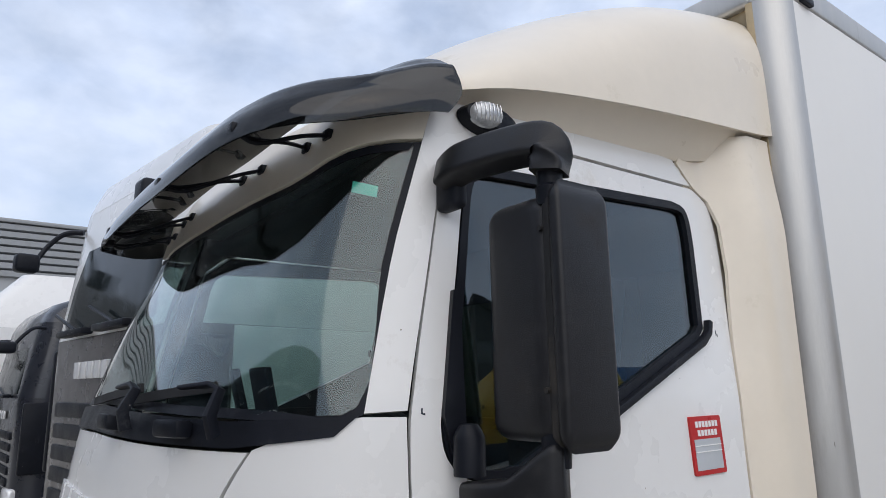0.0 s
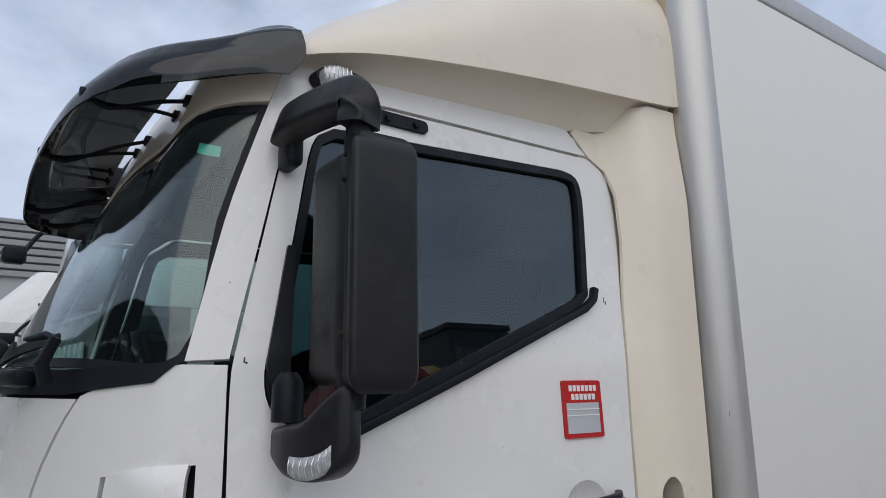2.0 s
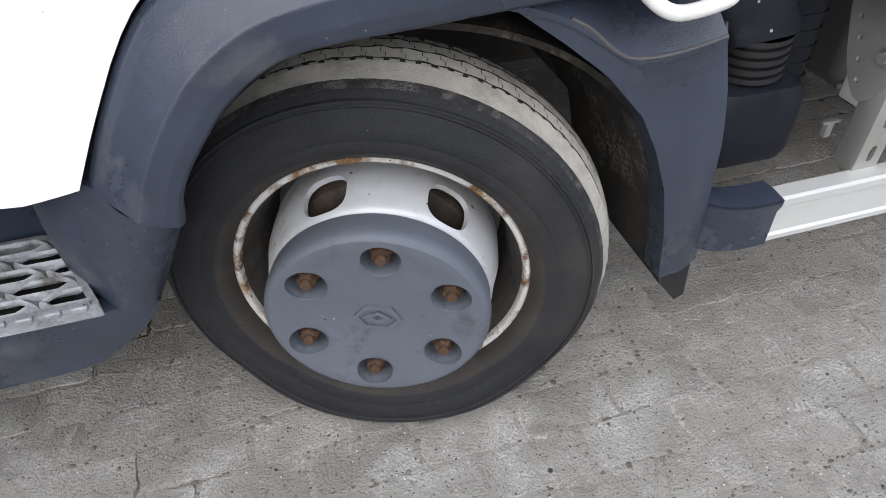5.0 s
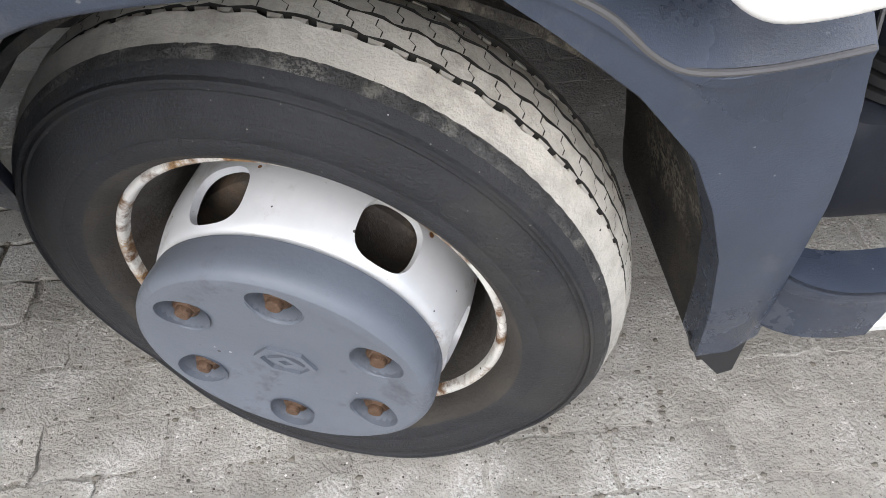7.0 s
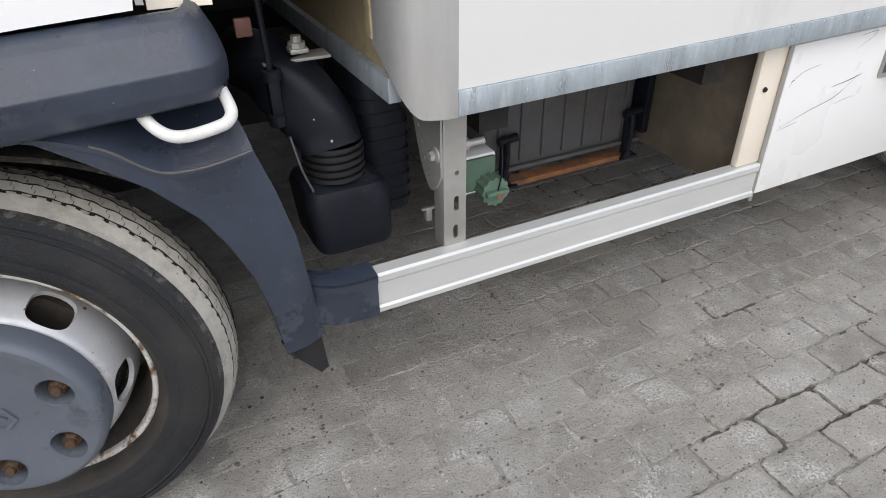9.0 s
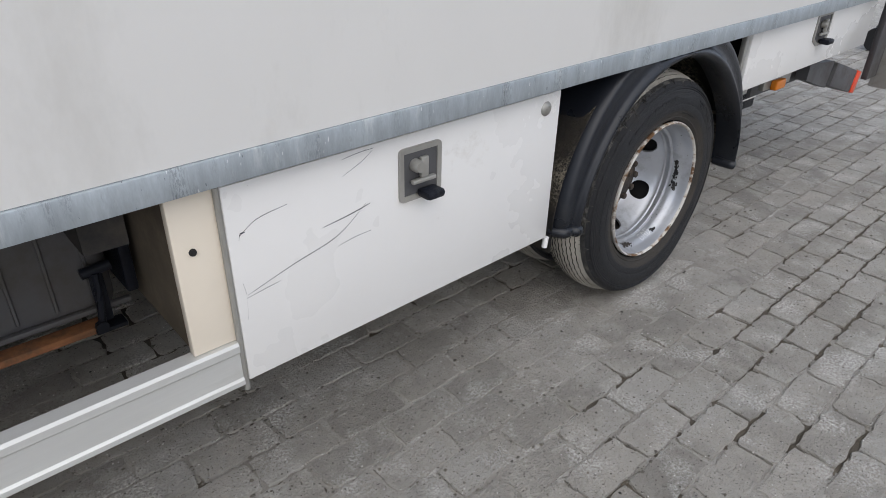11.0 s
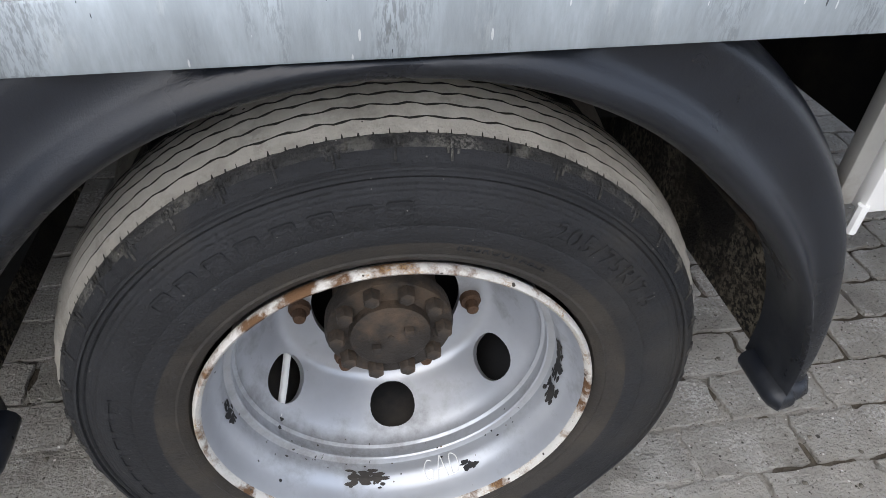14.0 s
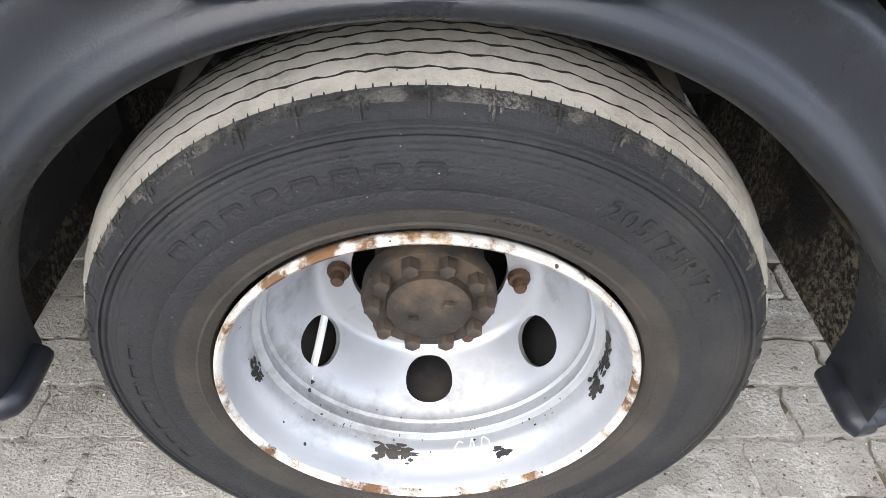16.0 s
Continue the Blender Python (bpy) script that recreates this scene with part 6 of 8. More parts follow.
def rear_wheel(x, z):
    prof = [(0.2310, -0.0340), (0.2285, -0.0362), (0.2255, -0.0345), (0.2230, -0.028), (0.2200, -0.016), (0.2180, -0.004), (0.2140, 0.006), (0.2090, 0.013), (0.2068, 0.022), (0.2060, 0.0335), (0.2035, 0.0345), (0.1985, 0.0362), (0.1970, 0.0385), (0.1975, 0.0420), (0.1990, 0.0470), (0.1985, 0.0540), (0.1942, 0.058)]
    rim = part("rear_wheel", lathe(bmesh.new(), prof[3:], 110), M_RIM, truck, "deep silver painted steel rear wheel", 28, pose(x, 0, z) @ Matrix.Diagonal((0.968, 1, 0.968, 1)))
    part("rim_flange", lathe(bmesh.new(), [(0.230, -0.022)] + [(0.2325, -0.028)] + prof[:4], 120), M_FLANGE, rim, "rusty off-white rim edge", 60)
    disc = [(0.1942, 0.057), (0.1934, 0.0640), (0.1915, 0.0690), (0.1880, 0.0745), (0.1835, 0.0830), (0.1770, 0.0965), (0.1695, 0.1115), (0.1625, 0.1250), (0.1575, 0.1340), (0.1535, 0.1405), (0.1490, 0.1465), (0.1440, 0.1500), (0.1370, 0.1520), (0.1300, 0.1530), (0.1180, 0.1530), (0.1035, 0.1530)]
    part("wheel_disc", pierced_ring(disc, 6, 0.058, 0.0335, 0.0335, 0, 0.009, square=0.9), M_RIM, rim, "silver wheel disc with six round holes", 40)
    # added dark can: the shade seen through the disc's holes, as a surface
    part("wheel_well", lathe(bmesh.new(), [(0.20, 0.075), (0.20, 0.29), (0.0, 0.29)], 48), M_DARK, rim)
    hub = part("hub", lathe(bmesh.new(), [(0.074, 0.25), (0.074, 0.135), (0.086, 0.126), (0.0865, 0.106), (0.0840, 0.102), (0.055, 0.102), (0.0535, 0.090), (0.050, 0.088), (0.0, 0.088)], 48), M_HUB, rim, "greasy brown axle hub")
    bolt = None
    for k in range(10):
        a = 2 * math.pi * k / 10 + radians(18)
        m = Matrix.Translation((0.0715 * math.sin(a), 0, 0.0715 * math.cos(a)))
        if bolt is None:
            bolt = part("hub_bolt", lathe(bmesh.new(), [(0.0, 0.086), (0.0100, 0.086), (0.0120, 0.089), (0.0124, 0.104)], 6), M_HUB, hub, "", 30, m)
        else:
            ob = new("hub_bolt", bolt.data)
            ob.parent = hub
            ob.matrix_local = m
    bm = bmesh.new()
    for px, pz in ((0.024, 0.012), (-0.020, -0.016)):
        add_box(bm, (px - 0.006, 0.080, pz - 0.006), (px + 0.006, 0.092, pz + 0.006), 0.001)
    lathe(bm, [(0.0, 0.0865), (0.004, 0.0865), (0.005, 0.089)], 8)
    part("hub_plug", bm, M_HUB, hub)
    for k in range(6):
        a = math.pi / 3 * k + radians(93)
        nut = lathe(bmesh.new(), [(0.0, -0.016), (0.009, -0.016), (0.0105, -0.012), (0.0105, 0.0), (0.0165, 0.002), (0.018, 0.006), (0.018, 0.028)], 12)
        part("wheel_nut", nut, M_RUST, rim, "rusty wheel nut", 30, Matrix.Translation((0.1190 * math.sin(a), 0.142, 0.1190 * math.cos(a))) @ Matrix.Scale(0.86, 4))
    bm = tube(bmesh.new(), [(-0.138, 0.19, -0.055), (-0.152, 0.105, -0.098), (-0.160, 0.065, -0.118)], 0.0055, 8)
    v = part("valve_stem", bm, M_LABEL, rim, "long tyre valve with black cap")
    part("valve_cap", tube(bmesh.new(), [(-0.159, 0.068, -0.116), (-0.165, 0.048, -0.126)], 0.0065, 8), M_RUBBER, v)
    # flaked paint scrapes in the barrel, a shape of their own
    rnd = random.Random(5)
    bm = bmesh.new()
    def barrel(a, y):
        return Vector(((float(np.interp(y, [p[1] for p in prof], [p[0] for p in prof])) - 0.0009) * math.sin(a), y, (float(np.interp(y, [p[1] for p in prof], [p[0] for p in prof])) - 0.0009) * math.cos(a)))
    for a0, a1, y0, w, n in ((78, 98, 0.018, 0.006, 70), (100, 108, 0.016, 0.008, 34), (186, 200, 0.014, 0.008, 60), (150, 154, 0.005, 0.004, 14), (258, 268, 0.02, 0.006, 26), (120, 240, 0.03, 0.02, 30)):
        for k in range(n):
            a = radians(a0 + (a1 - a0) * rnd.random())
            y = y0 + rnd.gauss(0, w * 0.6)
            s1, s2 = rnd.uniform(0.002, 0.009), rnd.uniform(0.001, 0.0035)
            if w > 0.01:
                s1, s2 = s1 * 0.3, s2 * 0.5
            vs = [bm.verts.new(barrel(a + (s1 * math.cos(b) * rnd.uniform(0.6, 1.2)) / 0.2, y + s2 * math.sin(b) * rnd.uniform(0.6, 1.3))) for b in np.linspace(0, 2 * math.pi, 8)[:-1]]
            bm.faces.new(vs)
    tagged(part("paint_flake", bm, M_DARK, rim, "dark scrapes where the silver paint has flaked", 180), kind="stuff")
    strokes = {"G": ((0.9, 0.9), (0.5, 1.0), (0.1, 0.6), (0.2, 0.1), (0.7, 0.05), (0.9, 0.4), (0.5, 0.45)), "A": ((0.0, 0.0), (0.45, 1.0), (0.6, 0.95), (0.95, 0.0), (0.75, 0.4), (0.2, 0.4)), "D": ((0.15, 0.0), (0.2, 1.0), (0.8, 0.85), (0.95, 0.4), (0.6, 0.05), (0.0, 0.0))}
    for k, ch in enumerate("GAD"):
        a0 = radians(170.5 - 5.2 * k)
        mark = [barrel(a0 - px * 0.072, 0.002 + 0.026 * pz) for px, pz in smooth_line(strokes[ch], 4)]
        part("chalk_letter", tube(bmesh.new(), [tuple(p) for p in mark], 0.0008, 4), M_LABEL, rim, "pale chalk letter " + ch)
    tyre = part("tyre", tyre_mesh(288), [M_SIDEWALL_RINGED, M_TREAD, M_GROOVE, M_SHOULDER, M_BEAD], rim, "black tyre with dusty worn tread", 32, pose(0, 0.060, 0) @ Matrix.Diagonal((1.008 / 0.968, 1, 1.008 / 0.968, 1)))
    tread_marks(tyre, 170, -0.355)
    letters_on_ring("205/75R17.5", 0.288, -0.1015, 0.028, 62, tyre, M_SIDEWALL, "size_lettering", "raised size lettering 205/75R17.5", 1.0, 0.0012)
    letters_on_ring("REGROOVABLE", 0.2495, -0.0975, 0.012, 78, tyre, M_SIDEWALL, "small_lettering", "small raised lettering", 1.0, 0.001)
    bars_on_ring(0.289, -0.1010, 0.030, 134, 8, 0.032, tyre, M_SIDEWALL, "raised bars of unreadable lettering")
    bars_on_ring(0.289, -0.1010, 0.026, 200, 7, 0.030, tyre, M_SIDEWALL, "raised bars of unreadable lettering")
    part("inner_tyre", tyre_mesh(96), [M_SIDEWALL, M_TREAD, M_GROOVE, M_SHOULDER, M_BEAD], rim, "inner twin tyre", 32, pose(0, 0.305, 0) @ Matrix.Diagonal((1.03, 1, 1.03, 1)))
    return rim


REAR_X, REAR_Z = 3.208, 0.362
rear_wheel(REAR_X, REAR_Z)
# wheels of the far side, and the axles
for nm, x, y in (("far_front_wheel", 0.0, 2.30), ("far_rear_wheel", REAR_X, 2.26), ("far_rear_inner", REAR_X, 2.02)):
    part(nm, tyre_mesh(64), [M_SIDEWALL, M_TREAD, M_GROOVE, M_SHOULDER, M_BEAD], truck, "tyre on the far side", 32, pose(x, y, 0.366))
part("rear_axle", tube(bmesh.new(), [(REAR_X, 0.3, 0.366), (REAR_X, 0.85, 0.366), (REAR_X, 1.2, 0.366), (REAR_X, 1.55, 0.366), (REAR_X, 2.1, 0.366)], 0.07, 14, scale=[1, 1, 2.2, 1, 1]), M_DARK, truck)
part("front_axle", tube(bmesh.new(), [(0.03, 0.3, 0.36), (0.03, 2.1, 0.36)], 0.05, 10), M_DARK, truck)

# ---------------------------------------------------------------- chassis and what hangs on it
for y in (0.72, 1.62):
    part("chassis_rail", boxed((-1.0, y, 0.52), (5.25, y + 0.07, 0.76), 0.01), M_DARK, truck, "dark steel chassis rail")
for x in (0.98, 1.6, 2.3, 3.8, 4.6):
    part("cross_bearer", boxed((x, 0.05, 0.68), (x + 0.07, 2.36, 0.772)), M_DARK, truck)
part("engine_block", boxed((-0.8, 0.80, 0.45), (0.5, 1.62, 1.0), 0.05), M_DARK, truck)
part("far_tank", boxed((0.95, 1.95, 0.34), (2.0, 2.34, 0.76), 0.04), M_TANK, truck)
part("far_locker", boxed((2.05, 1.95, 0.36), (2.70, 2.36, 0.77), 0.01), M_WHITE, truck)
part("far_locker", boxed((3.75, 1.95, 0.42), (4.90, 2.36, 0.77), 0.01), M_WHITE, truck)
part("battery_box", boxed((1.95, 1.0, 0.40), (2.6, 1.6, 0.70), 0.02), M_DARK, truck)
part("gearbox", boxed((0.5, 0.95, 0.42), (1.2, 1.45, 0.8), 0.08), M_DARK, truck)


def air_intake():
    top = smooth_line([(0.590, 0.38, 0.800), (0.604, 0.28, 0.812), (0.628, 0.205, 0.800), (0.660, 0.165, 0.755), (0.682, 0.148, 0.715), (0.689, 0.140, 0.685)], 4)
    body = part("air_intake", sweep(bmesh.new(), top, rounded([(-0.062, -0.06), (0.062, -0.06), (0.062, 0.06), (-0.062, 0.06)], 0.035, 4), Vector((0.2, 1, 0.3))), M_BLACK, truck, "black plastic air intake duct")
    prof = []
    for k in range(5):
        z = 0.690 - 0.016 * k
        prof += [(0.064, z), (0.064, z - 0.009), (0.054, z - 0.011), (0.054, z - 0.016)]
    bm = bmesh.new()
    lathe(bm, prof, 28, Matrix.Translation((0.690, 0.14, 0.004)) @ pose(0, 0, 0, 90, 0, 0))
    part("bellows", bm, M_RUBBER, body, "ribbed rubber bellows")
    bm = bmesh.new()
    out = rounded([(-0.085, -0.075), (0.085, -0.075), (0.085, 0.09), (-0.085, 0.09)], 0.035, 4)
    rings = [[bm.verts.new((0.710 + x * k + dx, 0.145 + y * k, z)) for x, y in out] for z, k, dx in ((0.618, 0.70, -0.018), (0.608, 0.95, -0.014), (0.588, 1.06, -0.012), (0.482, 1.02, -0.006), (0.464, 0.94, -0.004), (0.460, 0.6, 0.0))]
    for a, b in zip(rings, rings[1:]):
        for i in range(len(out)):
            bm.faces.new((a[i], a[(i + 1) % len(out)], b[(i + 1) % len(out)], b[i]))
    bm.faces.new(rings[0]), bm.faces.new(rings[-1])
    part("intake_box", bm, M_BLACK, body, "rounded black intake box")
    fh = part("filter_housing", boxed((0.770, 0.17, 0.462), (0.878, 0.44, 0.80), 0.03, 3), M_BLACK, truck, "ribbed black filter housing")
    for k in range(9):
        bm = bmesh.new()
        out = rounded([(0.7685, 0.1685), (0.8795, 0.1685), (0.8795, 0.4415), (0.7685, 0.4415)], 0.031, 4)
        lo, hi = [[bm.verts.new((x, y, 0.500 + 0.030 * k + dz)) for x, y in out] for dz in (0, 0.004)]
        for i in range(len(out)):
            bm.faces.new((lo[i], lo[(i + 1) % len(out)], hi[(i + 1) % len(out)], hi[i]))
        bm.faces.new(lo), bm.faces.new(hi)
        part("rib", bm, M_BLACK, fh)
    bm = boxed((0.872, 0.085, 0.476), (0.886, 0.10, 0.508), 0.003)
    add_box(bm, (0.862, 0.086, 0.505), (0.898, 0.094, 0.510), 0.001)
    part("clip", bm, M_STEEL, body, "bright metal hose clip")
    bm = boxed((0.585, 0.165, 0.846), (0.715, 0.215, 0.852), 0.001)
    add_box(bm, (0.640, 0.172, 0.858), (0.676, 0.208, 0.868), 0.003)
    lathe(bm, [(0.0, -0.022), (0.010, -0.022), (0.010, -0.010), (0.017, -0.010), (0.017, 0.0)], 8, Matrix.Translation((0.657, 0.188, 0.868)) @ pose(0, 0, 0, 90, 0, 0) @ pose(0, 0, 0, 180, 0, 0))
    part("stay_plate", bm, M_STEEL, body, "bolted steel stay")
    bm = tube(bmesh.new(), [(0.580, 0.15, 1.25), (0.590, 0.14, 0.86), (0.592, 0.14, 0.74)], 0.0055, 8)
    add_box(bm, (0.581, 0.129, 0.755), (0.603, 0.151, 0.835), 0.004)
    for z in (0.838, 0.752):
        lathe(bm, [(0.012, -0.012), (0.018, -0.010), (0.018, 0.010), (0.012, 0.012)], 12, Matrix.Translation((0.592, 0.14, z)) @ pose(0, 0, 0, 90, 0, 0))
    part("latch_rod", bm, M_BLACK, truck, "black cab latch rod")
    part("rear_lamp", boxed((0.545, 0.160, 0.905), (0.575, 0.172, 0.938), 0.003), mat("dull_red_plastic", (0.16, 0.07, 0.055), 0.5, var=0.15), truck, "small dull red reflector behind the cab")
    bm = tube(bmesh.new(), smooth_line([(0.60, 0.10, 0.73), (0.612, 0.09, 0.66), (0.63, 0.09, 0.60), (0.628, 0.10, 0.53)], 4), 0.0025, 6)
    add_box(bm, (0.619, 0.096, 0.49), (0.637, 0.099, 0.540), 0.001, 1)
    part("cable_with_tag", bm, M_TANK, truck)


air_intake()

# side guard: rail with its dark end, upright with slots, gusset
rail_prof = [(-0.012, -0.050), (0.010, -0.050), (0.014, -0.046), (0.014, -0.036), (0.009, -0.032), (0.009, 0.024), (0.014, 0.030), (0.014, 0.044), (0.010, 0.050), (-0.020, 0.050), (-0.020, 0.044), (-0.012, 0.040)]
guard_rail = part("side_guard_rail", sweep(bmesh.new(), [(0.702, -0.010, 0.405), (1.793, -0.014, 0.409)], rail_prof, Vector((0, 0, 1))), M_RAIL, truck, "pale anodised side guard rail", 25)
def endcap(s, t, d):
    p = smooth_line([(0.706, -0.026), (0.66, -0.026), (0.615, -0.018), (0.580, 0.005), (0.562, 0.045), (0.56, 0.11)], 4)
    k = s * (len(p) - 1)
    i = min(len(p) - 2, int(k))
    q = Vector(p[i]).lerp(Vector(p[i + 1]), k - i)
    bulge = 0.006 * sstep(0.18 - abs(t - 0.93), 0, 0.1)
    return Vector((q.x, q.y - bulge + d, 0.354 + 0.104 * t))
cap_p = part("rail_end", shell(bmesh.new(), 22, 8, endcap, 0.012), M_PLASTIC, guard_rail, "dark curved plastic rail end")
bm = bmesh.new()
def top_lid(s, t, d):
    a, b = endcap(s, 1, 0), endcap(s, 1, 0.06)
    return a.lerp(b, t) - Vector((0, 0, d - 0.003 * math.sin(t * 3)))
part("rail_end_lid", shell(bm, 22, 3, top_lid, 0.006), M_PLASTIC, cap_p)
def slotted(x0, x1, z0, z1, y, slots, thick=0.006):
    return patch(bmesh.new(), [(x0, z0), (x1, z0), (x1, z1), (x0, z1)], lambda x, z, d: Vector((x, y + d, z)), thick, slots, step=0.05)
def slot(x, z, w, h):
    return rounded([(x - w, z - h), (x + w, z - h), (x + w, z + h), (x - w, z + h)], w * 0.95, 3)
up = part("guard_upright", slotted(0.878, 0.926, 0.45, 0.775, 0.005, [slot(0.905, 0.625, 0.005, 0.005), slot(0.904, 0.555, 0.006, 0.017), slot(0.902, 0.487, 0.006, 0.016)]), M_STEEL, truck, "galvanised upright with slots")
part("upright_flange", boxed((0.874, 0.005, 0.45), (0.879, 0.05, 0.775), 0.001), M_STEEL, up)
G = [(0.006, 0.80), (0.006, 0.622)] + smooth_line([(0.028, 0.588), (0.050, 0.574), (0.074, 0.588), (0.100, 0.625), (0.122, 0.680), (0.139, 0.735), (0.150, 0.80)], 3)
part("gusset", patch(bmesh.new(), G, lambda y, z, d: Vector((0.868 + d, y, z)), 0.005, [slot(0.066 + 0.0132 * k, 0.606 + 0.0315 * k, 0.0052, 0.0052) for k in range(6)] + [slot(0.052, 0.752, 0.012, 0.018)], step=0.03), M_STEEL, up, "perforated steel gusset")
bolt_at = Matrix.Translation((0.866, 0.026, 0.664)) @ pose(0, 0, 0, 0, 0, -90)
bm = lathe(bmesh.new(), [(0.0, -0.014), (0.0105, -0.014), (0.0115, 0.0)], 6, bolt_at)
lathe(bm, [(0.011, -0.005), (0.0175, -0.001), (0.0175, 0.003)], 16, bolt_at)
part("gusset_bolt", bm, M_ALU, up, "bright hexagon bolt with its washer")
bm = bmesh.new()
lathe(bm, [(0.0, -0.05), (0.008, -0.05), (0.008, -0.012), (0.014, -0.012), (0.014, 0.0)], 8, Matrix.Translation((0.93, 0.03, 0.672)) @ pose(0, 0, 0, 0, 0, 90))
part("gusset_bolt", bm, M_STEEL, up)

# tank with straps, filler box and the boards behind
tank = part("fuel_tank", boxed((1.17, 0.36, 0.374), (1.70, 0.70, 0.70), 0.040, 4), M_TANK, truck, "dusty grey fuel tank")
bm = bmesh.new()
for k in range(7):
    add_box(bm, (1.215 + 0.072 * k, 0.354, 0.42), (1.223 + 0.072 * k, 0.362, 0.68), 0.002, 1)
part("tank_rib", bm, M_TANK, tank)
for x in (1.232, 1.662):
    bm = boxed((x - 0.014, 0.338, 0.372), (x + 0.014, 0.350, 0.505), 0.004)
    tube(bm, [(x - 0.028, 0.334, 0.500), (x + 0.030, 0.334, 0.506)], 0.012, 10)
    tube(bm, smooth_line([(x - 0.004, 0.326, 0.498), (x - 0.008, 0.318, 0.44), (x - 0.014, 0.322, 0.385)], 3), 0.008, 8)
    add_box(bm, (x - 0.030, 0.320, 0.356), (x + 0.034, 0.362, 0.366), 0.003)
    lathe(bm, [(0.0, -0.012), (0.013, -0.012), (0.014, 0.0)], 8, Matrix.Translation((x - 0.018, 0.322, 0.378)))
    part("tank_strap", bm, M_BLACK, tank, "black tank strap with a tensioner")
part("tank_lip", boxed((1.16, 0.346, 0.394), (1.72, 0.362, 0.408), 0.005), M_TANK, tank, "raised seam round the tank")
part("tank_shelf", boxed((1.250, 0.330, 0.355), (1.650, 0.372, 0.372), 0.003), M_LIVERY, tank, "rusty orange shelf under the tank")
part("amber_block", boxed((1.578, 0.10, 0.735), (1.690, 0.135, 0.760), 0.004), M_ORANGE, truck, "amber lamp under the box sill")
part("black_tray", boxed((1.715, 0.34, 0.42), (1.740, 0.60, 0.74), 0.006), M_BLACK, truck, "black tray behind the tank")
part("tool_box_side", boxed((1.755, 0.02, 0.37), (1.78, 0.62, 0.775), 0.003), mat("box_side_board", (0.17, 0.135, 0.10), 0.8, var=0.25, var_scale=9, dirt=(0.12, 0.1, 0.07), dirt_amount=0.4), truck, "weathered brown side board")
bm = boxed((0.985, 0.13, 0.49), (1.072, 0.19, 0.588), 0.006)
filler = part("filler_bracket", bm, M_LABEL, truck, "white filler bracket")
part("filler_plate", boxed((0.988, 0.122, 0.50), (1.068, 0.131, 0.582), 0.006), M_GREEN, filler, "faded green square plate")
bm = bmesh.new()
star = [((0.034 + 0.0025 * math.cos(12 * a)) * math.cos(a), (0.034 + 0.0025 * math.cos(12 * a)) * math.sin(a)) for a in np.linspace(0, 2 * math.pi, 61)[:-1]]
patch(bm, star, lambda x, z, d: Vector((1.048 + x, 0.085 + d, 0.508 + z)), 0.04, step=0.02)
add_box(bm, (1.02, 0.072, 0.502), (1.076, 0.088, 0.514), 0.003)
part("filler_cap", bm, M_GREEN, filler, "faded green scalloped filler cap")
part("cap_mark", boxed((1.044, 0.0695, 0.497), (1.060, 0.0722, 0.507), 0.001, 1), M_LIVERY, filler, "small orange mark on the cap")
bm = tube(bmesh.new(), smooth_line([(1.05, 0.08, 0.51), (1.056, 0.075, 0.56), (1.07, 0.10, 0.61)], 5), 0.002, 6)
part("cap_tether", bm, M_BLACK, filler)
part("breather_pipe", tube(bmesh.new(), [(1.01, 0.17, 0.585), (1.008, 0.17, 0.65)], 0.004, 6), M_BLACK, filler)
bm = tube(bmesh.new(), smooth_line([(0.95, 0.25, 0.70), (1.0, 0.3, 0.66), (1.12, 0.38, 0.70), (1.3, 0.4, 0.72)], 5), 0.012, 8)
tube(bm, smooth_line([(0.80, 0.42, 0.70), (1.0, 0.5, 0.62), (1.2, 0.55, 0.60)], 5), 0.014, 8)
part("hose", bm, M_BLACK, truck, "black hoses under the box")
part("cream_post", boxed((1.714, -0.016, 0.46), (1.798, 0.004, 0.775), 0.003), M_CREAM, truck, "cream upright beside the side locker")
bm = lathe(bmesh.new(), [(0.0, -0.004), (0.006, -0.004), (0.007, 0.0)], 10, Matrix.Translation((1.745, -0.017, 0.665)))
part("post_bolt", bm, M_DARK, truck)


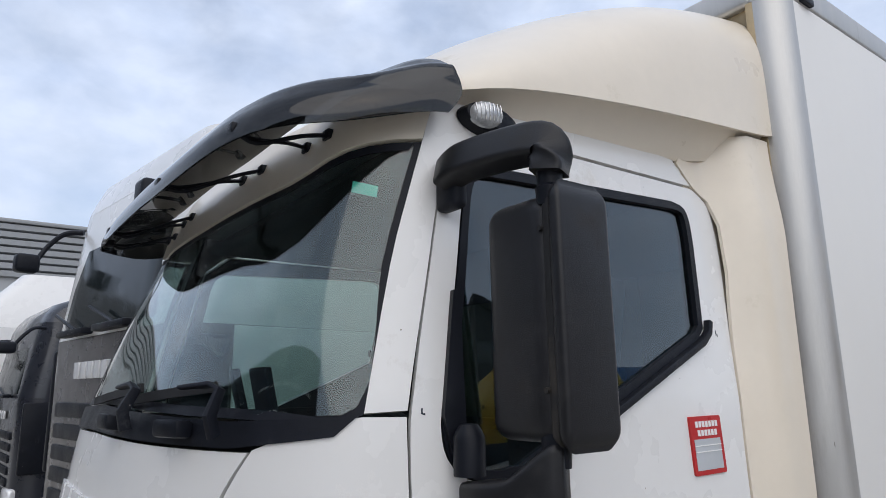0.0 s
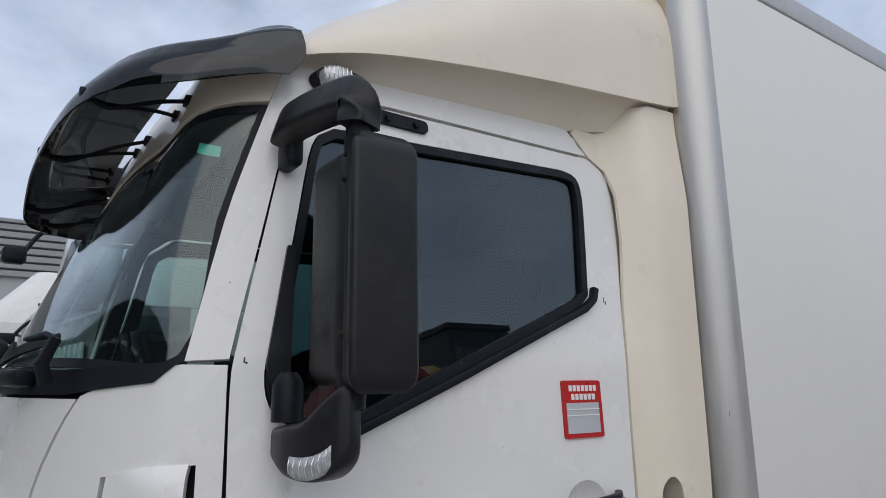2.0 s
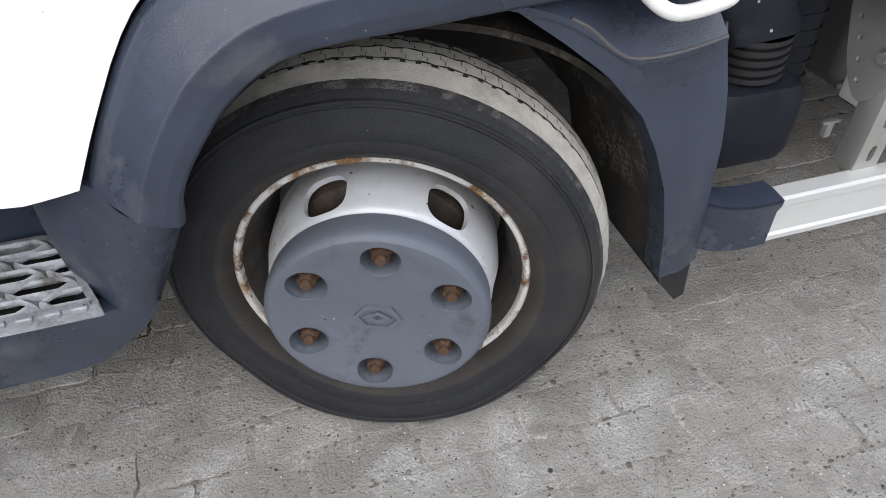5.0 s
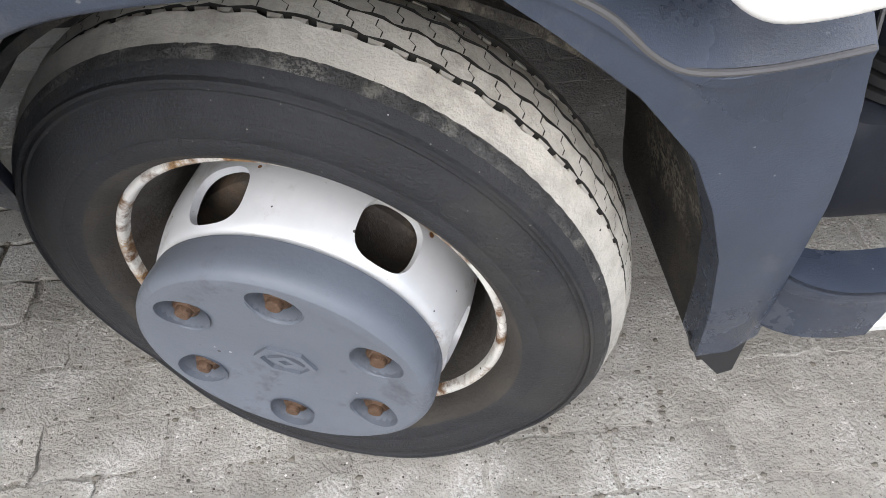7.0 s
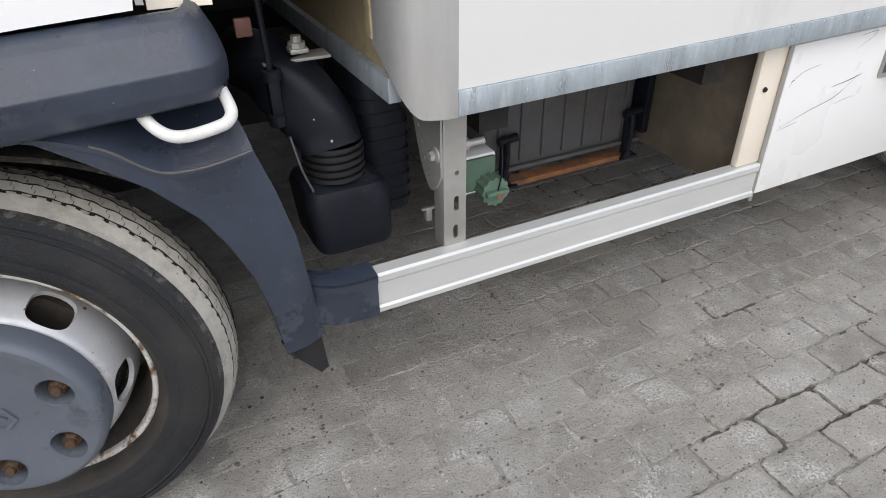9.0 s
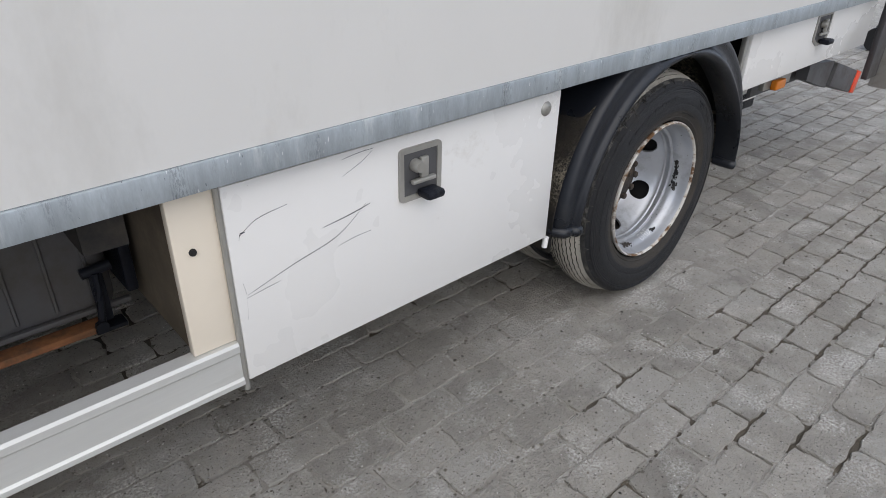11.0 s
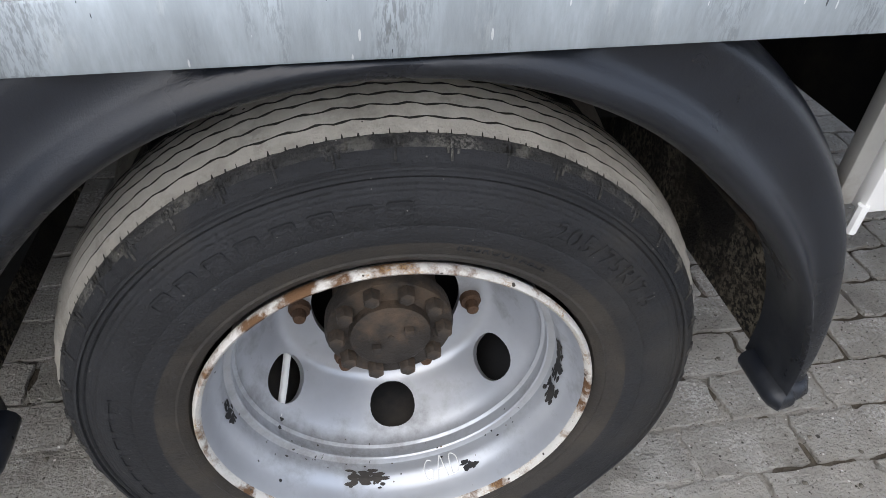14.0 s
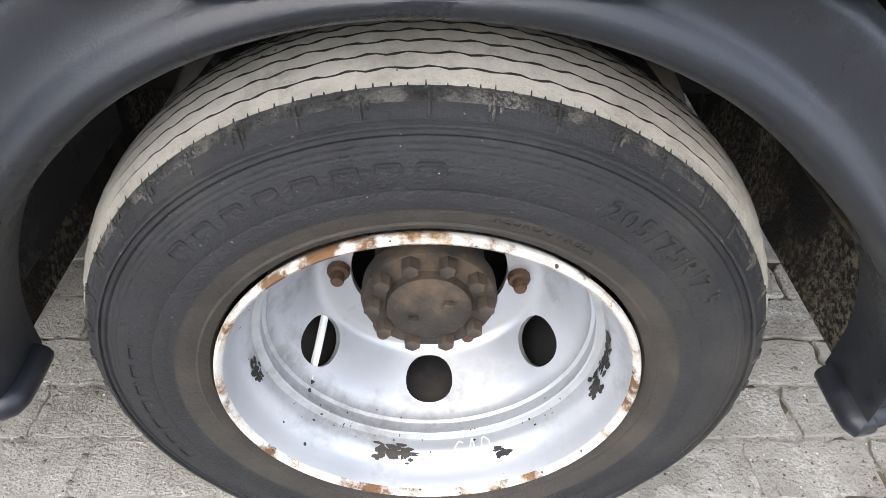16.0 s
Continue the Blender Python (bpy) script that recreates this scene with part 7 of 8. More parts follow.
def paddle_latch(x0, x1, z0, z1, y, parent, pointed):
    w, h = x1 - x0, z1 - z0
    poly = rounded([(x0, z0 + (0.18 * h if pointed else 0)), (x0, z1), (x1, z1), (x1, z0 + (0.18 * h if pointed else 0))][::-1] if not pointed else [(x0, z1), (x0 + 0.0, z0 + 0.2 * h), (x0 + 0.3 * w, z0), (x1 - 0.3 * w, z0), (x1, z0 + 0.2 * h), (x1, z1)], 0.012, 3)
    surf = lambda x, z, d: Vector((x, y - 0.004 + d, z))
    base = part("paddle_latch", patch(bmesh.new(), poly, surf, 0.006, [inset(poly, 0.012)], step=0.04), M_STEEL, parent, "steel paddle latch in a recess")
    part("latch_pan", patch(bmesh.new(), inset(poly, 0.009), lambda x, z, d: Vector((x, y - 0.001 + d, z)), 0.003, step=0.03), M_TANK, base)
    bm = lathe(bmesh.new(), [(0.0, -0.022), (0.011, -0.022), (0.014, -0.015), (0.014, 0.0)], 16, Matrix.Translation((x0 + 0.36 * w, y - 0.002, z0 + 0.66 * h)))
    add_box(bm, (x0 + 0.22 * w, y - 0.018, z0 + 0.34 * h), (x1 - 0.22 * w, y - 0.006, z0 + 0.42 * h), 0.003)
    add_box(bm, (x0 + 0.44 * w, y - 0.014, z0 + 0.42 * h), (x0 + 0.62 * w, y - 0.004, z0 + 0.80 * h), 0.003)
    part("latch_lever", bm, M_STEEL, base, "bright latch lever and lock")
    bm = add_box(bmesh.new(), (x0 + 0.38 * w, y - 0.045, z0 + 0.06 * h), (x0 + 0.80 * w, y - 0.004, z0 + 0.22 * h), 0.007)
    part("latch_knob", bm, M_BLACK, base, "black plastic grip")


def raked(bm, x0=0.876, k=0.0118):
    """The box stands nose-down: raises each point with its way to the rear, less so higher up."""
    for v in bm.verts:
        v.co.z += k * (v.co.x - x0) * (1.0 if v.co.z < 1.5 else 0.4)
    return bm


def locker(x0, x1, z0, z1, y, label):
    p = part("side_locker", raked(boxed((x0, y, z0), (x1, y + 0.03, z1), 0.003), x0, 0.0125), M_WHITE, truck, label)
    return p


L1 = locker(1.803, 2.674, 0.366, 0.768, -0.026, "white side locker door with dark scratches")
paddle_latch(2.172, 2.285, 0.628, 0.745, -0.027, L1, False)
L2 = locker(3.694, 4.86, 0.590, 0.790, -0.012, "white rear side locker door")
paddle_latch(4.22, 4.36, 0.675, 0.80, -0.013, L2, True)
def scratch(pts, w, y=-0.0268):
    q = smooth_line(pts, 5)
    bm = bmesh.new()
    for k, ((a, b), (c, d)) in enumerate(zip(q, q[1:])):
        t = 0.45 * w * (0.4 + 0.6 * math.sin(math.pi * (k + 0.5) / len(q)))
        bm.faces.new([bm.verts.new(p) for p in ((a, y, b - t), (c, y, d - t), (c, y, d + t), (a, y, b + t))])
    part("scratch", bm, M_PLASTIC, L1, "dark scratch in the white board", 180)


scratch([(1.825, 0.552), (1.92, 0.580), (2.02, 0.606), (2.09, 0.655)], 0.0016)
scratch([(1.99, 0.634), (2.05, 0.642), (2.10, 0.652)], 0.0022)
scratch([(1.822, 0.546), (1.86, 0.552), (1.89, 0.556)], 0.0012)
scratch([(1.825, 0.672), (1.86, 0.694), (1.92, 0.704)], 0.0012)
scratch([(2.04, 0.725), (2.08, 0.742), (2.11, 0.760)], 0.0012)
scratch([(2.04, 0.758), (2.08, 0.763), (2.115, 0.764)], 0.0012)
scratch([(2.02, 0.583), (2.06, 0.590), (2.10, 0.592)], 0.0012)
scratch([(1.818, 0.50), (1.822, 0.55), (1.818, 0.58)], 0.003)
scratch([(1.822, 0.66), (1.826, 0.675), (1.835, 0.676)], 0.003)
bm = lathe(bmesh.new(), [(0.0, -0.010), (0.006, -0.010), (0.008, -0.006), (0.016, -0.003), (0.018, 0.0)], 18, Matrix.Translation((2.622, -0.026, 0.742)))
part("hinge_bolt", bm, M_STEEL, L1, "steel hinge bolt")
part("hinge_pin", tube(bmesh.new(), [(2.676, -0.022, 0.345), (2.680, -0.022, 0.375)], 0.008, 10), M_LABEL, L1)
part("hinge_pin", tube(bmesh.new(), [(1.798, -0.02, 0.345), (1.798, -0.02, 0.768)], 0.006, 8), M_STEEL, L1, "thin steel edge profile")
part("locker_edge", boxed((3.660, -0.008, 0.60), (3.682, 0.01, 0.79), 0.003), M_STEEL, L2, "steel edge profile of the locker")
part("hinge_pin", tube(bmesh.new(), [(3.694, -0.01, 0.565), (3.694, -0.01, 0.60)], 0.006, 8), M_LABEL, L2)
part("locker_body", boxed((3.75, 0.03, 0.62), (4.86, 0.5, 0.78)), M_DARK, L2)
part("locker_body", boxed((1.83, 0.03, 0.40), (2.66, 0.6, 0.76)), M_DARK, L1)

# rear mudguard round the twin wheels
R_PROF = [(0.420, 0.02), (0.412, -0.028), (0.416, -0.050), (0.428, -0.062), (0.440, -0.058), (0.450, -0.049), (0.465, -0.0455), (0.484, -0.0455), (0.499, -0.042), (0.509, -0.028), (0.514, 0.0), (0.515, 0.06), (0.515, 0.20), (0.515, 0.46)]
R_LINE = smooth_line(R_PROF, 3)
def rear_guard_fn(s, t, d):
    a = radians(178.5 - 181.5 * s)
    k = t * (len(R_LINE) - 1)
    i = min(len(R_LINE) - 2, int(k))
    r, y = [R_LINE[i][j] + (R_LINE[i + 1][j] - R_LINE[i][j]) * (k - i) for j in (0, 1)]
    foot = (0.50 if s < 0.5 else 0.80) * sstep(abs(s - 0.5) * 2, 0.42, 0.95)
    if r < 0.475:
        r += (0.475 - r) * foot
    rr = r - (d if t > 0.8 else 0) - 0.018 * sstep(0.32 - s, 0.0, 0.25)
    return Vector((REAR_X + rr * math.cos(a), y + (d if t <= 0.8 else 0), 0.366 + min(rr * math.sin(a), 0.433)))
rg = part("rear_mudguard", shell(bmesh.new(), 80, len(R_LINE), rear_guard_fn, 0.006), M_GUARD, truck, "black plastic rear mudguard with two raised ribs", 50)
for sgn, s in ((-1, 0.0), (1, 1.0)):
    pts = [tuple(rear_guard_fn(s, t, 0)) for t in (0.02, 0.15, 0.3, 0.45, 0.6, 0.75)]
    part("guard_foot", tube(bmesh.new(), [(p[0], p[1] + 0.004, p[2] - 0.002) for p in smooth_line(pts, 3)], 0.016, 12), M_GUARD, rg, "rolled lower edge")
part("guard_inside", shell(bmesh.new(), 50, 4, lambda s, t, d: Vector((REAR_X + (0.506 - d) * math.cos(radians(186 - 192 * s)), -0.02 + 0.80 * t, 0.366 + min((0.506 - d) * math.sin(radians(186 - 192 * s)), 0.425))), 0.004), M_LINER, rg, "muddy inside of the rear mudguard")
part("guard_stay", boxed((3.640, 0.03, 0.512), (3.664, 0.50, 0.518), 0.001), M_HUB, rg, "rusty steel stay")
# added dark board so the gap behind the rear tyre reads as shade
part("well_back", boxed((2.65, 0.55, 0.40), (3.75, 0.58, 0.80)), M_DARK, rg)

# ---------------------------------------------------------------- cargo box
BX0, BX1, BY0, BY1, BZ0, BZ1 = 0.876, 5.30, -0.055, 2.455, 0.822, 3.215
box_side = part("box_side_wall", raked(boxed((BX0, BY0, BZ0), (BX1, BY0 + 0.03, BZ1), 0.001)), M_BOX, truck, "white laminate wall of the cargo box")
part("box_far_wall", boxed((BX0, BY1 - 0.03, BZ0), (BX1, BY1, BZ1)), M_BOX, truck)
part("box_front_wall", boxed((0.79, 0.03, 0.835), (0.82, 2.36, 3.26)), M_TAN, truck, "tan front wall of the cargo box")
part("box_front_sill", boxed((0.775, 0.03, 0.785), (0.81, 2.36, 0.834), 0.003), M_GALV, truck, "galvanised front sill")
part("box_roof", boxed((0.80, 0.0, 3.30), (BX1, 2.40, 3.33), 0.01), M_BOX, truck)
part("box_rear_wall", boxed((BX1 - 0.03, 0.0, BZ0), (BX1, 2.40, 3.3)), M_BOX, truck)
part("box_floor", raked(boxed((0.80, 0.0, 0.778), (BX1, 2.40, 0.83))), M_DARK, truck)
xs = (BX0 - 0.002, 4.35, BX1)
for a, b in zip(xs, xs[1:]):
    part("box_sill", raked(boxed((a + 0.001, BY0 - 0.004, 0.7725), (b - 0.0005, BY0 + 0.05, 0.8215), 0.003)), M_GALV, box_side, "streaked galvanised sill strip")
part("roof_rail", boxed((BX0, -0.060, 3.213), (BX1, 0.03, 3.342), 0.02, 3), M_ALU, truck, "grey aluminium roof edge rail")
part("front_roof_rail", boxed((0.755, 0.06, 3.213), (0.83, 2.34, 3.342), 0.02, 3), M_ALU, truck)
# rounded corner post
def post_fn(s, t, d):
    a = radians(90 * s)
    r = 0.115 - d
    cx, cy = 0.876, 0.060
    x, y = cx - r * math.sin(a), cy - r * math.cos(a)
    zlow = 0.770 + 0.12 * sstep(s, 0.35, 1.0)
    return Vector((x, y, zlow + (3.222 - zlow) * t))
post = part("corner_post", shell(bmesh.new(), 20, 12, post_fn, 0.012), M_ALU, truck, "rounded satin aluminium corner post", 40)
part("post_edge", boxed((0.758, 0.055, 0.90), (0.775, 0.085, 3.22), 0.003), M_TAN, post)
def dome(s, t, d):
    a = radians(90 * s)
    r = 0.119 * math.cos(t * 1.1)
    return Vector((0.878 - (r - d) * math.sin(a), 0.062 - (r - d) * math.cos(a), 3.222 + 0.11 * min(1, t * 1.8) + 0.035 * math.sin(t * 1.57)))
part("post_cap", shell(bmesh.new(), 18, 10, dome, 0.006), M_ALU, post, "grey moulded corner cap")
bm = boxed((0.925, -0.078, 3.222), (1.02, -0.055, 3.252), 0.006)
part("box_lamp", bm, M_BLACK, truck, "small black side lamp at the roof rail")
part("box_lamp", boxed((0.735, 0.20, 3.17), (0.76, 0.34, 3.205), 0.006), M_BLACK, truck)

# ---------------------------------------------------------------- tail: column, bumper end, sign, lamp
bm = bmesh.new()
sweep(bm, [(5.50, 0.02, 0.30), (5.50, 0.02, 2.2)], [(-0.055, -0.05), (0.055, -0.05), (0.055, 0.05), (0.02, 0.05), (0.02, 0.02), (-0.02, 0.02), (-0.02, 0.05), (-0.055, 0.05)], Vector((1, 0, 0)))
part("tail_lift_column", bm, M_STEEL, truck, "grey steel tail lift column")
part("tail_lift_plate", boxed((5.30, 0.05, 0.36), (5.44, 0.08, 0.78), 0.004), M_TANK, truck)
tb = part("rear_bumper_end", add_box(bmesh.new(), (4.83, 0.06, -0.055), (5.148, 0.14, 0.055), 0.006, 2, 0, Matrix.Translation((4.80, 0, 0.468)) @ pose(0, 0, 0, 0, 15, 0) @ Matrix.Translation((-4.80, 0, 0))), M_TANK, truck, "dark grey steel underrun bumper end")
part("reflector", add_box(bmesh.new(), (5.150, 0.056, -0.054), (5.205, 0.144, 0.056), 0.004, 2, 0, Matrix.Translation((4.80, 0, 0.468)) @ pose(0, 0, 0, 0, 15, 0) @ Matrix.Translation((-4.80, 0, 0))), M_REFL, tb, "red reflector on the beam's end")
part("bumper_gusset", patch(bmesh.new(), [(4.54, 0.475), (4.80, 0.40), (4.83, 0.52), (4.54, 0.55)], lambda x, z, d: Vector((x, 0.075 + d, z)), 0.05), M_TANK, tb, "dull steel gusset")
part("bumper_arm", boxed((4.2, 0.16, 0.44), (4.95, 0.20, 0.55), 0.004), M_TANK, tb)
part("lamp_bracket", boxed((4.11, 0.078, 0.50), (4.36, 0.10, 0.558), 0.004), M_STEEL, truck, "drilled steel lamp bracket")
part("amber_lamp", boxed((4.166, 0.05, 0.498), (4.254, 0.078, 0.538), 0.008, 3), M_ORANGE, truck, "amber side marker lamp")
sign = part("sign_board", boxed((4.105, 0.182, 0.382), (4.305, 0.190, 0.515), 0.004), M_BLACK, truck, "black sign with a white strip of bars")
part("sign_strip", boxed((4.138, 0.177, 0.422), (4.302, 0.183, 0.478), 0.002), M_LABEL, sign, "white strip")
bm = bmesh.new()
for k in range(10):
    add_box(bm, (4.146 + 0.0150 * k, 0.1755, 0.432), (4.157 + 0.0150 * k, 0.1775, 0.456))
part("sign_bars", bm, M_BLACK, sign)
part("sign_bracket", boxed((4.12, 0.190, 0.50), (4.28, 0.23, 0.62), 0.004), M_DARK, sign)


# ================================================================ THE YARD
def paving():
    PL, PW, G = 0.21, 0.105, 0.0044
    ground = part("ground", boxed((-400, -400, -0.5), (400, 400, -0.008)), M_JOINT, None, "ground")
    film = part("dust_film", grid_sheet(), M_CHALK, ground, "pale dust that fills the joints and films the pavers", 60)
    tagged(film, kind="stuff")
    tagged(ground, "damp earth in the joints of grey concrete pavers", "ground", kind="structure")
    rnd = random.Random(3)
    def brick_mesh(k):
        bm = bmesh.new()
        r = random.Random(k)
        hx, hy = PL / 2 - G, PW / 2 - G
        outl = []
        for (x0, y0), (x1, y1), n in (((-hx, -hy), (hx, -hy), 10), ((hx, -hy), (hx, hy), 5), ((hx, hy), (-hx, hy), 10), ((-hx, hy), (-hx, -hy), 5)):
            for i in range(n):
                t = i / n
                c = r.uniform(0.93, 0.985) if i == 0 else 1.0
                outl.append(((x0 + (x1 - x0) * t) * c + r.uniform(-1, 1) * 0.0042, (y0 + (y1 - y0) * t) * c + r.uniform(-1, 1) * 0.0042))
        top = [bm.verts.new((x * 0.985, y * 0.972, r.uniform(-0.0004, 0.0004))) for x, y in outl]
        mid = [bm.verts.new((x, y, -0.0022)) for x, y in outl]
        low = [bm.verts.new((x, y, -0.012)) for x, y in outl]
        bm.faces.new(top)
        n = len(outl)
        for a, b in ((top, mid), (mid, low)):
            for i in range(n):
                bm.faces.new((a[i], b[i], b[(i + 1) % n], a[(i + 1) % n]))
        return bm
    protos = []
    for k in range(8):
        bm = brick_mesh(k)
        bmesh.ops.recalc_face_normals(bm, faces=bm.faces)
        me = bpy.data.meshes.new("paver")
        bm.to_mesh(me)
        bm.free()
        me.materials.append(M_BRICK)
        me.shade_smooth()
        me.set_sharp_from_angle(angle=radians(40))
        protos.append(me)
    data = []
    for me in protos:
        data.append(([v.co.copy() for v in me.vertices], [tuple(p.vertices) for p in me.polygons]))
    V, F, count = [], [], 0
    spots = []
    for row in range(-62, 42):
        y = -0.18 - PW / 2 - PW * row
        off = 1.72 + PL / 2 + (0.105 if row % 2 else 0)
        for k in range(-30, 60):
            x = off + PL * k
            if not (-4.2 < x < 12.5) or (x > 6 and row > 20) or (x < -1.2 and abs(y) > 2.6):
                continue
            z = 0.0008 * math.sin(x * 7 + row) + rnd.uniform(-0.0011, 0.0011)
            spots.append((x, y, z, rnd.uniform(-1, 1) * 0.008, rnd.randrange(8), rnd.random() < 0.5))
    for x, y, z, a, k, flip in spots:
        near = 3.25 < x < 5.6 and -0.95 < y < 0.20 or 1.35 < x < 2.35 and -0.7 < y < -0.05
        if near and count < 300:
            ob = new("paver", protos[k])
            ob.parent = ground
            ob.matrix_local = Matrix.Translation((x, y, z)) @ Matrix.Rotation(a + (math.pi if flip else 0), 4, "Z")
            count += 1
        else:
            m = Matrix.Translation((x, y, z)) @ Matrix.Rotation(a + (math.pi if flip else 0), 4, "Z")
            o = len(V)
            V += [tuple(m @ c) for c in data[k][0]]
            F += [tuple(o + i for i in f) for f in data[k][1]]
    me = bpy.data.meshes.new("paving")
    me.from_pydata(V, [], F)
    me.materials.append(M_BRICK)
    me.shade_smooth()
    me.set_sharp_from_angle(angle=radians(40))
    rest = new("paving", me)
    rest.parent = ground
    tagged(rest, "grey concrete pavers in running bond", kind="stuff")


def grid_sheet():
    bm = bmesh.new()
    xs = [-60, -12] + list(np.arange(-4.4, -1.0, 0.06)) + list(np.arange(-1.0, 5.6, 0.013)) + list(np.arange(5.6, 9.0, 0.06)) + [10, 12, 16, 60]
    ys = [-60, -8] + list(np.arange(-2.2, -0.95, 0.05)) + list(np.arange(-0.95, 0.15, 0.011)) + list(np.arange(0.15, 2.6, 0.05)) + [4, 8, 60]
    vs = {}
    for i, x in enumerate(xs):
        for j, y in enumerate(ys):
            z = 0.0006
            if -4.4 <= x <= 9.0 and -2.2 <= y <= 2.6:
                n1 = noise.fractal(Vector((x * 0.9, y * 1.3, 3.1)), 0.9, 2.1, 4)
                n2 = noise.fractal(Vector((x * 3.5, y * 5.0, 7.7)), 0.7, 2.1, 5)
                n3 = noise.noise(Vector((x * 28, y * 34, 1.7)))
                wheel = math.exp(-((y + 0.10) / 0.30) ** 2)
                cover = 0.50 + 0.36 * n1 + 0.50 * n2 + 0.13 * n3 + 0.40 * wheel * (1 - 0.8 * sstep(x, 3.45, 3.9)) + 0.22 * sstep(-0.42 - y, 0, 0.25) * sstep(x, 3.5, 4.1) + 0.38 * math.exp(-((x - 0.5) / 0.9) ** 2) - 0.33 * sstep(x, 1.2, 1.9) * (1 - 0.6 * wheel) + 0.22 * math.exp(-((x - 2.8) / 0.5) ** 2) - 0.12 * math.exp(-((x - 4.25) / 0.65) ** 2) - 0.08 * sstep(x, 4.6, 5.2) - 0.07 * sstep(-0.20 - y, 0, 0.2) * sstep(x, 1.0, 1.6)
                cover += 1.2 * (1 - sstep(min(x + 4.4, 8.9 - x), 0.1, 0.9)) + 1.2 * (1 - sstep(min(y + 2.2, 2.5 - y), 0.1, 0.7))
                z = -0.0095 + (0.0082 + 0.0012 * n3 + 0.0018 * n2) * sstep(cover, 0.12, 0.80)
            vs[i, j] = bm.verts.new((x, y, z))
    for i in range(len(xs) - 1):
        for j in range(len(ys) - 1):
            bm.faces.new((vs[i, j], vs[i + 1, j], vs[i + 1, j + 1], vs[i, j + 1]))
    return bm


def crumbs():
    rnd = random.Random(11)
    V, F = [], []
    for k in range(4200):
        x, y = rnd.uniform(-1.0, 5.5), rnd.uniform(-1.2, 0.6)
        s = 0.0010 + 0.0050 * rnd.random() ** 6
        if k % 140 == 0:
            s = rnd.uniform(0.004, 0.0075)
        o = len(V)
        for a in range(5):
            t = a * 1.2566 + rnd.random()
            V.append((x + s * math.cos(t), y + s * math.sin(t), 0.0008))
        V.append((x + rnd.uniform(-0.3, 0.3) * s, y, 0.0008 + s * rnd.uniform(0.4, 1.0)))
        F += [(o + a, o + (a + 1) % 5, o + 5) for a in range(5)]
    # clods of soil along the joints
    for k in range(5200):
        row = rnd.randrange(-9, 8)
        y = -0.18 - 0.105 * row + rnd.gauss(0, 0.004)
        x = rnd.uniform(-1.0, 2.6)
        if rnd.random() < 0.4:
            off = 1.72 + (0.105 if row % 2 else 0)
            x = off + 0.21 * round((x - off) / 0.21) + rnd.gauss(0, 0.004)
            y -= 0.105 * rnd.random()
        if noise.noise(Vector((x * 3.0, y * 4.0, 9.3))) < rnd.uniform(-0.35, 0.45):
            continue
        s = 0.0012 + 0.0042 * rnd.random() ** 3
        o = len(V)
        for a in range(5):
            t = a * 1.2566 + rnd.random()
            V.append((x + 1.5 * s * math.cos(t), y + s * math.sin(t), 0.0002))
        V.append((x + rnd.uniform(-0.3, 0.3) * s, y, 0.0002 + s * rnd.uniform(0.3, 0.7)))
        F += [(o + a, o + (a + 1) % 5, o + 5) for a in range(5)]
    me = bpy.data.meshes.new("grit")
    me.from_pydata(V, [], F)
    me.materials.append(mat("dark_grit", (0.15, 0.135, 0.112), 0.9, var=0.4, var_scale=8))
    tagged(new("grit", me), "scattered dark grit on the pavers", "grit", kind="stuff")


# blue wheeled bin
def wheelie_bin(x, y, turn):
    M_BLUE = mat("faded_blue_plastic", (0.045, 0.13, 0.33), 0.45, var=0.1, dirt=(0.16, 0.18, 0.2), dirt_amount=0.25, dirt_scale=3)
    b = thing("wheelie_bin", "blue plastic wheeled bin, dusty at its foot", "bin", at=(x, y, 0), turn=turn)
    bm = bmesh.new()
    def ring(w, d, z, r):
        return [bm.verts.new((px, py, z)) for px, py in rounded([(-w, -d), (w, -d), (w, d), (-w, d)], r, 4)]
    rs = [ring(0.20, 0.22, 0.03, 0.05), ring(0.215, 0.24, 0.06, 0.05), ring(0.27, 0.31, 0.92, 0.05), ring(0.30, 0.34, 0.93, 0.06), ring(0.30, 0.34, 0.98, 0.06)]
    for p, q in zip(rs, rs[1:]):
        for i in range(len(p)):
            bm.faces.new((p[i], p[(i + 1) % len(p)], q[(i + 1) % len(q)], q[i]))
    bm.faces.new(rs[0]), bm.faces.new(rs[-1])
    part("bin_body", bm, M_BLUE, b, "blue tapered bin body")
    part("lid", boxed((-0.31, -0.36, 0.98), (0.31, 0.34, 1.04), 0.03, 3), M_BLUE, b, "blue lid")
    for s in (-1, 1):
        part("bin_wheel", lathe(bmesh.new(), [(0.0, -0.03), (0.07, -0.03), (0.075, -0.025), (0.10, -0.025), (0.10, 0.025), (0.0, 0.025)], 28, pose(s * 0.23, 0.30, 0.10, 0, 0, 90)), M_RUBBER, b, "black bin wheel")
    return b


wheelie_bin(8.35, 0.55, 8)


# ---------------------------------------------------------------- neighbouring trucks and the hall
M_BROWN = mat("brown_paint", (0.085, 0.074, 0.07), 0.3, var=0.06, coat=0.5)
M_NAVY = mat("dark_paint", (0.02, 0.022, 0.03), 0.3, var=0.06, coat=0.5)
M_CLAD = mat("grey_cladding", (0.30, 0.31, 0.32), 0.5, metal=0.3, var=0.05, var_scale=0.5)
M_CLAD2 = mat("light_cladding", (0.42, 0.43, 0.44), 0.55, var=0.05, var_scale=0.5)
M_GLASS_N = mat("dark_cab_glass", (0.012, 0.017, 0.018), 0.12, spec=0.15, var=0.05)


